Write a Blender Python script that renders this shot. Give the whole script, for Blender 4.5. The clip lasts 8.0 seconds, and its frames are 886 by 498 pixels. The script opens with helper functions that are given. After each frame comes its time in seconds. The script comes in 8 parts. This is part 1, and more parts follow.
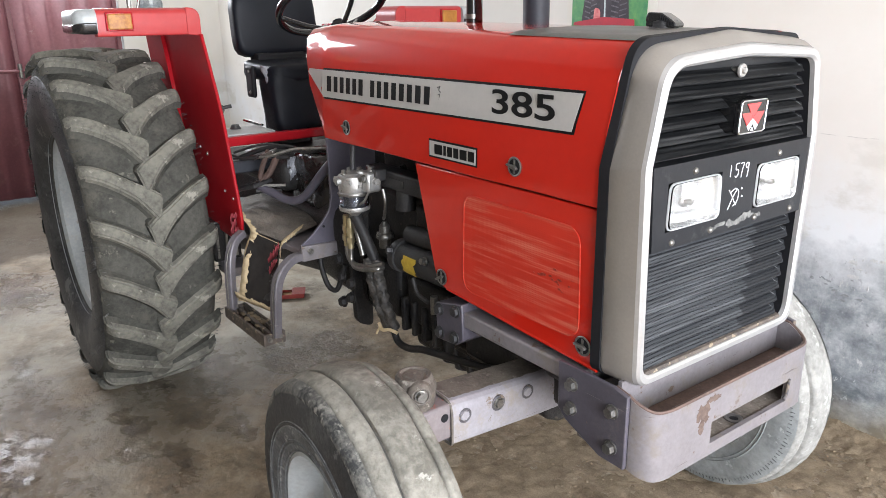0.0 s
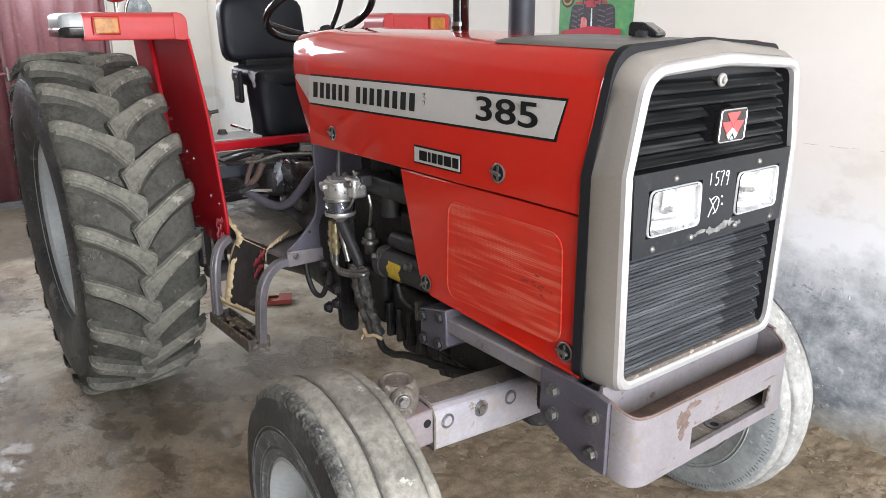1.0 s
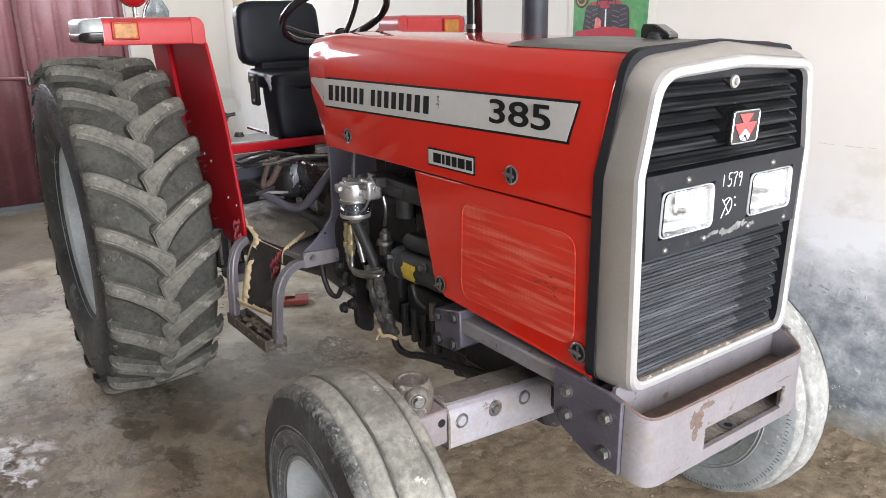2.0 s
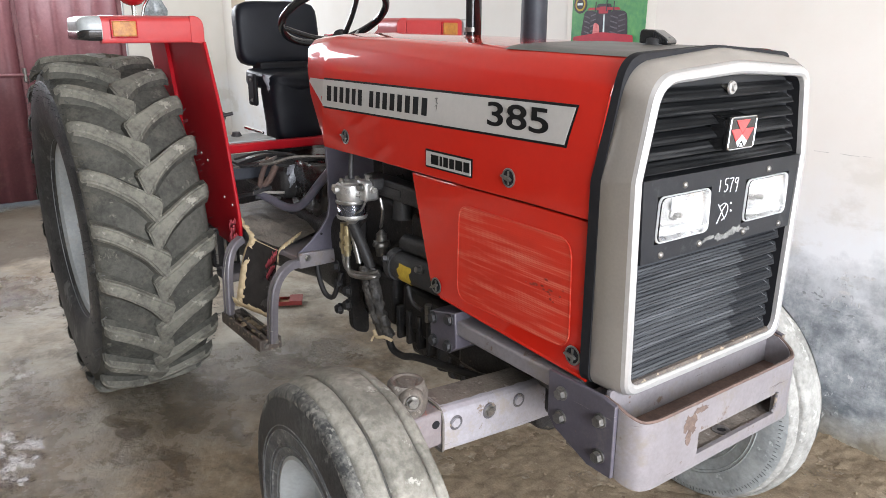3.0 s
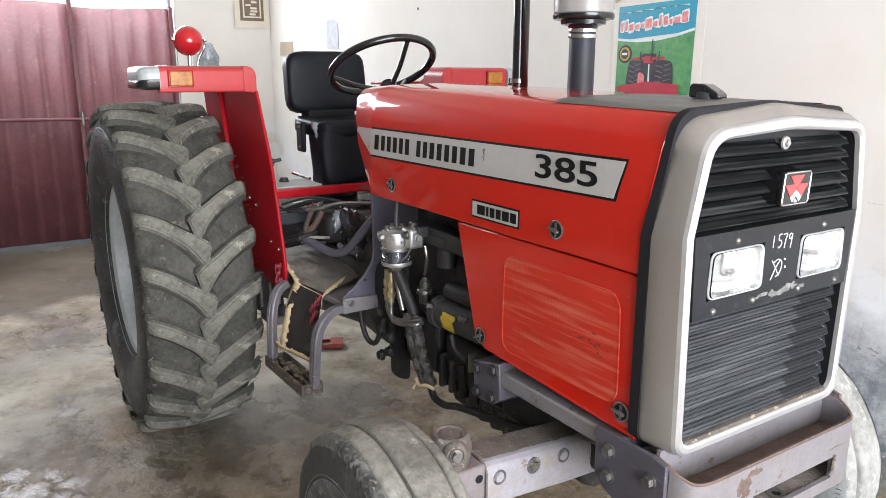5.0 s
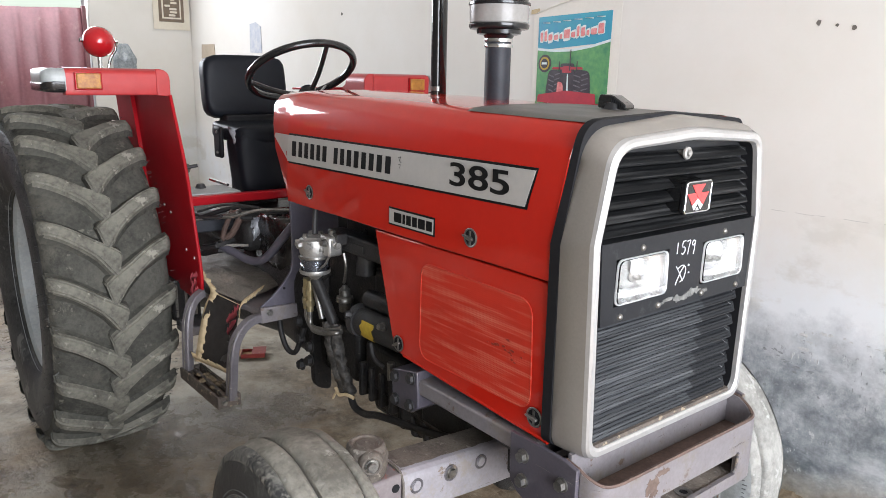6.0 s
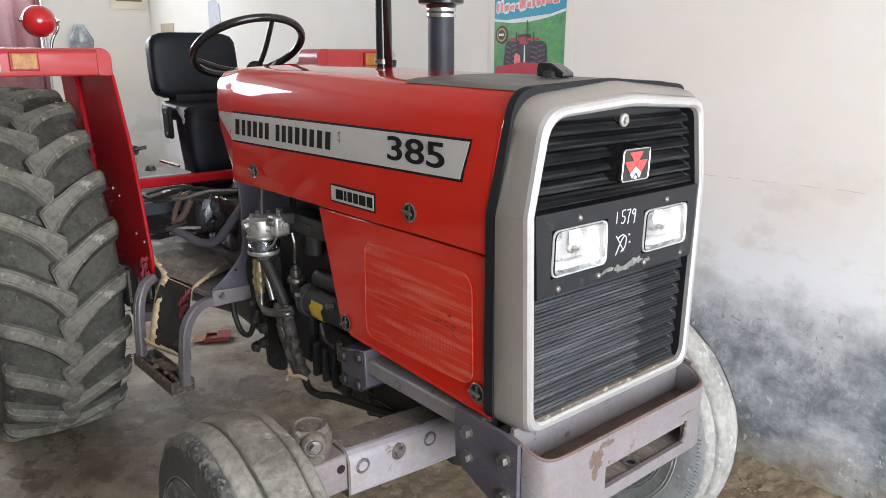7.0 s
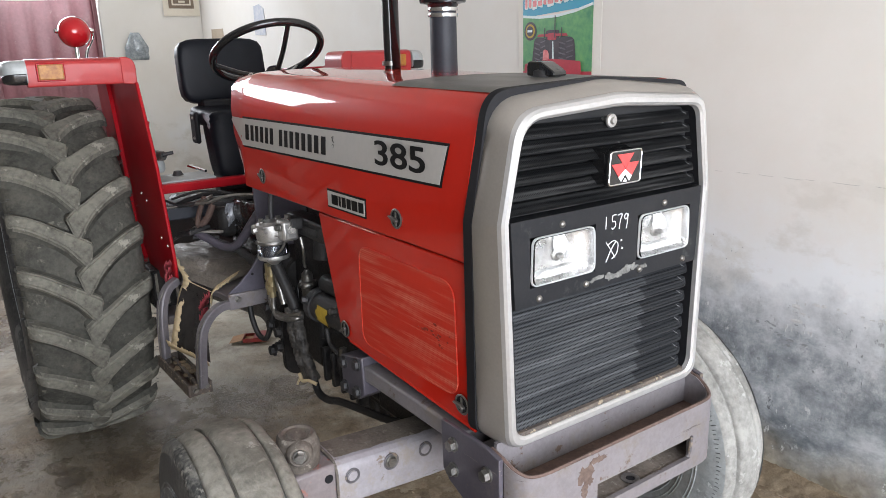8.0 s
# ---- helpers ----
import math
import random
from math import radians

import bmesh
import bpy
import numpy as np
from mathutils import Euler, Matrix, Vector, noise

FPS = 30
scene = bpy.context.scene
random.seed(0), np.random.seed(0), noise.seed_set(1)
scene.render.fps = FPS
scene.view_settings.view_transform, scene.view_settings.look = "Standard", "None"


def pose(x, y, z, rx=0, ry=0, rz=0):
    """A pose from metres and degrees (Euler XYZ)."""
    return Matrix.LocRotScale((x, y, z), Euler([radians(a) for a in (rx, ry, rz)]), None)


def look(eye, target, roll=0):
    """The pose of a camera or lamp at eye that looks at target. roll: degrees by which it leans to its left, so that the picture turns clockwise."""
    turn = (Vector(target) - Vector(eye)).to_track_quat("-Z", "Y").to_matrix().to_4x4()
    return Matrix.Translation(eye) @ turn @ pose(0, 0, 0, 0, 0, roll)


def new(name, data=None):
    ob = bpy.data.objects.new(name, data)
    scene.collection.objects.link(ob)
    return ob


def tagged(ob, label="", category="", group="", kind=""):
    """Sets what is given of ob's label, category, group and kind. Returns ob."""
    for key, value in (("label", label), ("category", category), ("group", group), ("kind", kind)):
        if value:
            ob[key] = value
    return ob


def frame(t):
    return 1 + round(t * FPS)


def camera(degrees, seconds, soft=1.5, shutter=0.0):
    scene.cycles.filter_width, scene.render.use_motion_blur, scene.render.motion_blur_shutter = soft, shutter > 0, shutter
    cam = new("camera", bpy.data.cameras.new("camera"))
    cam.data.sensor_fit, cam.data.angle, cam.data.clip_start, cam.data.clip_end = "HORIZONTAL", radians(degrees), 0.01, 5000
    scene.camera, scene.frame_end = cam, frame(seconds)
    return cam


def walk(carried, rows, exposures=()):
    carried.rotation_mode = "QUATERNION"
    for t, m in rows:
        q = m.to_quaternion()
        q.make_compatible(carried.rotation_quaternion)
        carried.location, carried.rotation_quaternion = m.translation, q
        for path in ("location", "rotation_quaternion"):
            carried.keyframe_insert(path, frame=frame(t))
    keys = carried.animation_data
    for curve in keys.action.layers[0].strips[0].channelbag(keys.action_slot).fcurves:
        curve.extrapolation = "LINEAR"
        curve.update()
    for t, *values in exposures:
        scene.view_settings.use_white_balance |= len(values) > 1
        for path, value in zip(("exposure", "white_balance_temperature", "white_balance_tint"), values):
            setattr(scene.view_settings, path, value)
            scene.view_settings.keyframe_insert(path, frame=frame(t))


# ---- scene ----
cam = camera(62.7, 8.0, soft=0.55)
PATH = [
    (0, (1.322, -1.447, 1.625), (-0.221, -0.332, 1.012), -0.9),
    (0.5, (1.327, -1.437, 1.625), (-0.209, -0.308, 1.021), -0.5),
    (1, (1.337, -1.44, 1.624), (-0.194, -0.298, 1.029), -0.3),
    (1.5, (1.349, -1.443, 1.633), (-0.204, -0.335, 1.035), -1.2),
    (3, (1.353, -1.452, 1.629), (-0.196, -0.332, 1.044), 0.1),
    (3.5, (1.351, -1.441, 1.626), (-0.18, -0.297, 1.037), -0.6),
    (4, (1.346, -1.446, 1.631), (-0.193, -0.321, 1.025), -0.4),
    (4.2, (1.341, -1.457, 1.634), (-0.213, -0.347, 1.04), -0.3),
    (5.3, (1.336, -1.466, 1.653), (-0.303, -0.402, 1.229), 0.8),
    (5.5, (1.339, -1.452, 1.652), (-0.254, -0.316, 1.236), 1.3),
    (6, (1.354, -1.43, 1.656), (-0.173, -0.223, 1.197), 1.1),
    (6.5, (1.368, -1.398, 1.651), (-0.113, -0.145, 1.162), 0.2),
    (7, (1.39, -1.333, 1.643), (-0.092, -0.094, 1.125), -0.1),
    (7.5, (1.424, -1.242, 1.642), (-0.108, -0.054, 1.15), -0.6),
    (8, (1.459, -1.162, 1.65), (-0.128, -0.063, 1.127), -1.7),
]
walk(cam, [(t, look(eye, target, roll)) for t, eye, target, roll in PATH], exposures=[(0.0, 1.20), (4.2, 1.19), (5.5, 1.13), (6.0, 0.94), (6.5, 0.92), (8.0, 0.74)])
# ---- light ----
world = bpy.data.worlds.new("sky")
scene.world = world
world.use_nodes = True
wn = world.node_tree
sky = wn.nodes.new("ShaderNodeTexSky")
sky.sky_type = "NISHITA"
sky.sun_disc = False
sky.sun_elevation, sky.sun_rotation = radians(48), radians(70)
sky.air_density, sky.dust_density = 1.2, 3.0
wn.nodes["Background"].inputs[1].default_value = 0.14
wn.links.new(sky.outputs[0], wn.nodes["Background"].inputs[0])

sun = new("sun", bpy.data.lights.new("sun", "SUN"))
sun.data.energy, sun.data.angle, sun.data.color = 1.2, radians(12), (1.0, 0.95, 0.88)
sun.matrix_world = look((20, -12, 26), (0, 0, 0))


def opening_light(eye, target, w, h, power, colour):
    lamp = new("opening_light", bpy.data.lights.new("opening_light", "AREA"))
    lamp.data.shape, lamp.data.size, lamp.data.size_y = "RECTANGLE", w, h
    lamp.data.energy, lamp.data.color = power, colour
    lamp.matrix_world = look(eye, target)
    return lamp


opening_light((4.95, -1.15, 1.9), (-1.0, -1.15, 1.7), 4.0, 3.4, 300, (0.87, 0.91, 1.0))
opening_light((-6.35, -1.27, 2.81), (0.0, -1.2, 0.4), 3.1, 1.15, 95, (0.90, 0.93, 1.0))


# ---- materials ----
def material(name, c1, c2=None, rough=0.5, metal=0.0, scale=6.0, fine=70.0, bump=0.1, depth=0.004, coat=0.0, dirt=None, dirt_amount=0.0, rough_spread=0.12, spec=0.5, contrast=1.0, dust=None, dust_amount=0.0, scratch=None):
    """A paint, metal, rubber or plaster with two scales of variation and a fine relief."""
    m = bpy.data.materials.new(name)
    m.use_nodes = True
    nt = m.node_tree
    b = nt.nodes["Principled BSDF"]
    co = nt.nodes.new("ShaderNodeTexCoord")
    big = nt.nodes.new("ShaderNodeTexNoise")
    big.inputs["Scale"].default_value, big.inputs["Detail"].default_value, big.inputs["Roughness"].default_value = scale, 8, 0.62
    small = nt.nodes.new("ShaderNodeTexNoise")
    small.inputs["Scale"].default_value, small.inputs["Detail"].default_value, small.inputs["Roughness"].default_value = fine, 5, 0.65
    for n in (big, small):
        nt.links.new(co.outputs["Object"], n.inputs["Vector"])
    mix = nt.nodes.new("ShaderNodeMix")
    mix.data_type = "RGBA"
    c2 = c2 or tuple(min(1, v * 0.8) for v in c1)
    mix.inputs[6].default_value, mix.inputs[7].default_value = (*c1, 1), (*c2, 1)
    add = nt.nodes.new("ShaderNodeMath")
    add.operation = "MULTIPLY_ADD"
    add.inputs[1].default_value, add.inputs[2].default_value = 0.9, 0.0
    nt.links.new(small.outputs["Fac"], add.inputs[0])
    sumn = nt.nodes.new("ShaderNodeMath")
    sumn.operation = "MULTIPLY_ADD"
    sumn.inputs[1].default_value = 1.4
    nt.links.new(big.outputs["Fac"], sumn.inputs[0])
    nt.links.new(add.outputs[0], sumn.inputs[2])
    ramp = nt.nodes.new("ShaderNodeMapRange")
    ramp.inputs[1].default_value, ramp.inputs[2].default_value = 1.15 - 0.32 / contrast, 1.15 + 0.32 / contrast
    nt.links.new(sumn.outputs[0], ramp.inputs[0])
    nt.links.new(ramp.outputs[0], mix.inputs[0])
    colour = mix.outputs[2]
    if dirt:
        spots = nt.nodes.new("ShaderNodeTexNoise")
        spots.inputs["Scale"].default_value, spots.inputs["Detail"].default_value, spots.inputs["Roughness"].default_value = scale * 2.3, 9, 0.7
        nt.links.new(co.outputs["Object"], spots.inputs["Vector"])
        cut = nt.nodes.new("ShaderNodeMapRange")
        cut.inputs[1].default_value, cut.inputs[2].default_value = 0.665 - 0.38 * dirt_amount, 0.70 - 0.36 * dirt_amount
        nt.links.new(spots.outputs["Fac"], cut.inputs[0])
        over = nt.nodes.new("ShaderNodeMix")
        over.data_type = "RGBA"
        over.inputs[7].default_value = (*dirt, 1)
        nt.links.new(cut.outputs[0], over.inputs[0])
        nt.links.new(colour, over.inputs[6])
        colour = over.outputs[2]
    if dust:
        veil = nt.nodes.new("ShaderNodeTexNoise")
        veil.inputs["Scale"].default_value, veil.inputs["Detail"].default_value, veil.inputs["Roughness"].default_value = scale * 0.9 + 3.0, 10, 0.78
        shifted = nt.nodes.new("ShaderNodeMapping")
        shifted.inputs["Location"].default_value = (3.7, 1.3, 5.1)
        nt.links.new(co.outputs["Object"], shifted.inputs["Vector"])
        nt.links.new(shifted.outputs[0], veil.inputs["Vector"])
        cut = nt.nodes.new("ShaderNodeMapRange")
        cut.inputs[1].default_value, cut.inputs[2].default_value, cut.inputs[4].default_value = 0.60 - 0.35 * dust_amount, 0.72 - 0.35 * dust_amount, 0.85
        nt.links.new(veil.outputs["Fac"], cut.inputs[0])
        over = nt.nodes.new("ShaderNodeMix")
        over.data_type = "RGBA"
        over.inputs[7].default_value = (*dust, 1)
        nt.links.new(cut.outputs[0], over.inputs[0])
        nt.links.new(colour, over.inputs[6])
        colour = over.outputs[2]
    if scratch:
        # thin broken scratches that run along the thing
        lines = nt.nodes.new("ShaderNodeTexNoise")
        lines.inputs["Scale"].default_value, lines.inputs["Detail"].default_value, lines.inputs["Roughness"].default_value = 5.0, 7, 0.7
        squeezed = nt.nodes.new("ShaderNodeMapping")
        squeezed.inputs["Scale"].default_value = (1.0, 1.3, 22.0)
        squeezed.inputs["Rotation"].default_value = (0.15, 0.12, 0.0)
        nt.links.new(co.outputs["Object"], squeezed.inputs["Vector"])
        nt.links.new(squeezed.outputs[0], lines.inputs["Vector"])
        cut = nt.nodes.new("ShaderNodeMapRange")
        cut.inputs[1].default_value, cut.inputs[2].default_value = 0.655, 0.68
        nt.links.new(lines.outputs["Fac"], cut.inputs[0])
        over = nt.nodes.new("ShaderNodeMix")
        over.data_type = "RGBA"
        over.inputs[7].default_value = (*scratch, 1)
        nt.links.new(cut.outputs[0], over.inputs[0])
        nt.links.new(colour, over.inputs[6])
        colour = over.outputs[2]
    nt.links.new(colour, b.inputs["Base Color"])
    rr = nt.nodes.new("ShaderNodeMapRange")
    rr.inputs[3].default_value, rr.inputs[4].default_value = max(0.03, rough - rough_spread), min(1, rough + rough_spread)
    nt.links.new(big.outputs["Fac"], rr.inputs[0])
    nt.links.new(rr.outputs[0], b.inputs["Roughness"])
    b.inputs["Metallic"].default_value = metal
    b.inputs["Specular IOR Level"].default_value = spec
    b.inputs["Coat Weight"].default_value = coat
    b.inputs["Coat Roughness"].default_value = 0.035
    if bump:
        bp = nt.nodes.new("ShaderNodeBump")
        bp.inputs["Strength"].default_value, bp.inputs["Distance"].default_value = bump, depth
        nt.links.new(sumn.outputs[0], bp.inputs["Height"])
        nt.links.new(bp.outputs[0], b.inputs["Normal"])
    return m


def ramp_stops(r, stops):
    while len(r.color_ramp.elements) < len(stops):
        r.color_ramp.elements.new(0.5)
    for e, (p, c) in zip(r.color_ramp.elements, stops):
        e.position, e.color = p, (*c, 1) if len(c) == 3 else c


RED = material("red paint", (0.53, 0.019, 0.0085), (0.475, 0.016, 0.0075), rough=0.35, scale=2.5, fine=30, bump=0.012, coat=0.95, rough_spread=0.08, spec=0.04)
DARK_RED = material("fender red paint", (0.39, 0.010, 0.0165), (0.33, 0.0088, 0.0145), rough=0.35, scale=3, fine=40, bump=0.015, coat=0.4, rough_spread=0.08, spec=0.06)
# red paled towards pink, to stand in for the housing's glossy reflection
PINK_RED = material("housing red plastic with painted sheen", (0.45, 0.045, 0.045), (0.38, 0.037, 0.038), rough=0.38, scale=3, fine=40, bump=0.02, coat=0.2, spec=0.25)
SILVER = material("silver grey paint", (0.34, 0.312, 0.28), (0.29, 0.267, 0.24), rough=0.36, metal=0.45, scale=3, fine=160, bump=0.04, coat=0.15)
RIM_SILVER = material("bright silver rim", (0.56, 0.55, 0.54), (0.46, 0.45, 0.44), rough=0.38, metal=0.6, scale=5, fine=90, bump=0.03)
GASKET = material("black rubber gasket", (0.009, 0.009, 0.0105), (0.015, 0.015, 0.017), rough=0.6, bump=0.05, spec=0.2)
MATT_BLACK = material("matt black top paint", (0.105, 0.095, 0.085), (0.075, 0.07, 0.063), rough=0.4, scale=5, fine=120, bump=0.05, contrast=1.3, dust=(0.16, 0.148, 0.13), dust_amount=0.12)
TIP_DUST = material("dust-worn black edge", (0.20, 0.205, 0.21), (0.07, 0.072, 0.075), rough=0.5, scale=30, fine=200, bump=0.2, contrast=1.4)
GRILLE_BLACK = material("dusty black grille paint", (0.016, 0.017, 0.018), (0.028, 0.028, 0.03), rough=0.42, scale=8, fine=200, bump=0.08, dirt=(0.14, 0.14, 0.135), dirt_amount=0.12, spec=0.25)
BLACK_PANEL = material("black lamp panel paint", (0.011, 0.012, 0.014), (0.019, 0.019, 0.021), rough=0.36, scale=7, fine=150, bump=0.04, spec=0.25, dust=(0.07, 0.07, 0.07), dust_amount=0.05)
PEEL = material("scuffed grey adhesive", (0.24, 0.24, 0.225), (0.07, 0.07, 0.068), rough=0.8, scale=40, fine=200, bump=0.3)
GREY_PAINT = material("violet grey chassis paint", (0.245, 0.226, 0.236), (0.18, 0.164, 0.17), rough=0.4, metal=0.15, scale=6, fine=90, bump=0.1, dirt=(0.125, 0.083, 0.06), dirt_amount=0.15, contrast=1.1, dust=(0.20, 0.172, 0.145), dust_amount=0.25, scratch=(0.09, 0.076, 0.07))
AXLE_PAINT = material("pale violet axle paint", (0.33, 0.315, 0.335), (0.25, 0.235, 0.25), rough=0.42, metal=0.1, scale=6, fine=90, bump=0.12, dirt=(0.16, 0.12, 0.09), dirt_amount=0.2, contrast=1.2, dust=(0.27, 0.235, 0.20), dust_amount=0.25, scratch=(0.13, 0.11, 0.10))
STEP_PAINT = material("worn slate step paint", (0.175, 0.162, 0.174), (0.12, 0.11, 0.12), rough=0.42, metal=0.1, scale=9, fine=90, bump=0.1, dirt=(0.22, 0.18, 0.14), dirt_amount=0.12, contrast=1.2, scratch=(0.30, 0.28, 0.27))
# frame grey made darker, so side-facing plates carry their shade in the colour
SHADED_GREY = material("frame grey darkened for shade", (0.085, 0.077, 0.094), (0.058, 0.052, 0.064), rough=0.42, scale=6, fine=90, bump=0.1, dirt=(0.15, 0.115, 0.085), dirt_amount=0.1, contrast=1.2, dust=(0.13, 0.115, 0.11), dust_amount=0.12, scratch=(0.20, 0.18, 0.17))
MUDDY_CAST = material("mud caked casting", (0.25, 0.215, 0.18), (0.13, 0.11, 0.092), rough=0.8, scale=11, fine=110, bump=0.5, contrast=1.3, dirt=(0.34, 0.31, 0.27), dirt_amount=0.2, dust=(0.10, 0.085, 0.075), dust_amount=0.15, spec=0.25)
CHASSIS = material("dark chassis grey", (0.085, 0.08, 0.088), (0.055, 0.05, 0.053), rough=0.5, scale=8, fine=90, bump=0.2, dirt=(0.20, 0.16, 0.12), dirt_amount=0.22, contrast=1.5, dust=(0.15, 0.125, 0.105), dust_amount=0.3)
DARK_GREY = material("dark grey cover paint", (0.105, 0.098, 0.122), (0.078, 0.072, 0.09), rough=0.42, scale=6, fine=90, bump=0.05, contrast=1.2, dust=(0.17, 0.155, 0.155), dust_amount=0.08)
ENGINE = material("oily dark engine paint", (0.015, 0.0145, 0.015), (0.042, 0.039, 0.037), rough=0.4, scale=14, fine=120, bump=0.4, spec=0.18, contrast=1.3, dirt=(0.08, 0.07, 0.058), dirt_amount=0.1)
CAST = material("dark cast metal", (0.022, 0.022, 0.0235), (0.052, 0.050, 0.050), rough=0.5, metal=0.2, scale=12, fine=150, bump=0.4, contrast=1.3)
ALU = material("cast aluminium", (0.52, 0.51, 0.49), (0.35, 0.34, 0.325), rough=0.42, metal=0.8, scale=16, fine=160, bump=0.25, contrast=1.2, dirt=(0.08, 0.07, 0.06), dirt_amount=0.12)
STEEL = material("zinc plated steel", (0.30, 0.29, 0.27), (0.17, 0.162, 0.15), rough=0.36, metal=0.85, scale=30, fine=200, bump=0.15, contrast=1.3)
BRASS = material("yellowish passivated fitting", (0.45, 0.38, 0.22), (0.34, 0.29, 0.18), rough=0.35, metal=0.8, scale=30, fine=200, bump=0.1)
CHROME = material("chrome", (0.85, 0.85, 0.86), rough=0.12, metal=1.0, scale=20, fine=200, bump=0.02, rough_spread=0.05)
HOSE = material("black hose rubber", (0.015, 0.015, 0.016), (0.032, 0.03, 0.029), rough=0.5, scale=20, fine=150, bump=0.15, spec=0.3, dust=(0.09, 0.08, 0.07), dust_amount=0.1)
SLEEVE = material("wrapped hose sleeve", (0.024, 0.0225, 0.021), (0.085, 0.078, 0.070), rough=0.5, scale=25, fine=120, bump=0.8, contrast=1.5, spec=0.35)
GLOSS_BLACK = material("gloss black paint", (0.008, 0.008, 0.009), (0.014, 0.014, 0.014), rough=0.2, scale=6, fine=100, bump=0.03, coat=0.3)
PIPE_GREY = material("dark plastic pipe", (0.035, 0.038, 0.046), (0.022, 0.024, 0.03), rough=0.5, scale=8, fine=120, bump=0.05, spec=0.3)
BOWL = material("cloudy clear bowl plastic", (0.30, 0.29, 0.275), (0.23, 0.22, 0.205), rough=0.25, scale=9, fine=60, bump=0.05, spec=0.4)
VINYL = material("black vinyl upholstery", (0.005, 0.006, 0.0095), (0.010, 0.0115, 0.016), rough=0.48, scale=7, fine=220, bump=0.2, spec=0.2)
FOIL = material("clear wrapping film", (0.30, 0.31, 0.34), (0.05, 0.052, 0.06), rough=0.16, scale=16, fine=60, bump=0.6, contrast=1.6, coat=0.5)
BLACK_FILM = material("black plastic floor film", (0.013, 0.0115, 0.0115), (0.034, 0.030, 0.028), rough=0.25, scale=4, fine=22, bump=0.35, depth=0.008, coat=0.0, spec=0.5)
TRODDEN_FILM = material("dusty trodden plastic film", (0.11, 0.096, 0.082), (0.23, 0.203, 0.172), rough=0.34, scale=5, fine=30, bump=0.7, depth=0.009, contrast=1.3, spec=0.5, dust=(0.22, 0.19, 0.155), dust_amount=0.1)
TAPE = material("torn masking tape", (0.60, 0.48, 0.30), (0.48, 0.37, 0.22), rough=0.8, scale=30, fine=150, bump=0.2)
RAG = material("crimson rag", (0.40, 0.06, 0.075), (0.26, 0.035, 0.045), rough=0.85, scale=30, fine=150, bump=0.3)
RUST = material("rust brown primer", (0.135, 0.085, 0.068), (0.075, 0.048, 0.039), rough=0.7, scale=9, fine=120, bump=0.2, contrast=1.4, dust=(0.22, 0.17, 0.14), dust_amount=0.1)
WORN_RUST = material("dark worn rust", (0.15, 0.105, 0.085), (0.085, 0.056, 0.045), rough=0.75, scale=30, fine=160, bump=0.3, contrast=1.4)
RUBBER = material("worn tractor tyre rubber", (0.040, 0.0395, 0.034), (0.088, 0.086, 0.074), rough=0.9, scale=6, fine=60, bump=0.8, depth=0.006, contrast=1.3, dirt=(0.135, 0.13, 0.107), dirt_amount=0.16, dust=(0.098, 0.093, 0.077), dust_amount=0.25, spec=0.2)
LUG = material("dusty tyre lug rubber", (0.074, 0.0715, 0.060), (0.18, 0.173, 0.145), rough=0.9, scale=7, fine=60, bump=0.8, depth=0.006, contrast=1.3, dirt=(0.29, 0.28, 0.235), dirt_amount=0.22, dust=(0.185, 0.178, 0.148), dust_amount=0.3, spec=0.2)
SIDEWALL = material("black sidewall rubber", (0.014, 0.0145, 0.016), (0.045, 0.045, 0.045), rough=0.5, scale=5, fine=80, bump=0.3, dirt=(0.12, 0.12, 0.115), dirt_amount=0.22, contrast=1.5, dust=(0.10, 0.103, 0.10), dust_amount=0.2, spec=0.3)
FAR_TREAD = material("pale dried mud on tyre tread", (0.36, 0.353, 0.328), (0.19, 0.187, 0.172), rough=0.92, scale=7, fine=50, bump=0.9, depth=0.006, contrast=1.4, dirt=(0.42, 0.415, 0.39), dirt_amount=0.2, spec=0.2)
FRONT_TREAD = material("dusty front tyre tread", (0.295, 0.281, 0.242), (0.135, 0.128, 0.108), rough=0.92, scale=7, fine=50, bump=0.9, depth=0.006, contrast=1.5, dirt=(0.36, 0.35, 0.31), dirt_amount=0.14, dust=(0.20, 0.19, 0.163), dust_amount=0.25, spec=0.2)
DUSTY_SIDEWALL = material("dust grey sidewall rubber", (0.34, 0.355, 0.35), (0.19, 0.20, 0.20), rough=0.88, scale=7, fine=55, bump=0.5, contrast=1.2, dirt=(0.39, 0.40, 0.39), dirt_amount=0.12, dust=(0.25, 0.255, 0.245), dust_amount=0.25, spec=0.2)
BEAD_RUBBER = material("scuffed grey bead rubber", (0.14, 0.143, 0.14), (0.065, 0.066, 0.066), rough=0.75, scale=12, fine=110, bump=0.4, contrast=1.6, dirt=(0.22, 0.22, 0.21), dirt_amount=0.25, spec=0.25)
FRONT_GROOVE = material("front tyre groove rubber", (0.12, 0.116, 0.104), (0.065, 0.063, 0.057), rough=0.88, scale=9, fine=80, bump=0.4, contrast=1.4, spec=0.25)
WHEEL_RIM = material("pale grey wheel paint", (0.385, 0.405, 0.405), (0.30, 0.32, 0.32), rough=0.4, scale=5, fine=80, bump=0.06, contrast=1.4, dirt=(0.24, 0.21, 0.17), dirt_amount=0.08, dust=(0.33, 0.31, 0.27), dust_amount=0.12)
DECAL = material("pale grey decal", (0.45, 0.435, 0.41), (0.40, 0.385, 0.365), rough=0.4, scale=4, fine=60, bump=0.0)
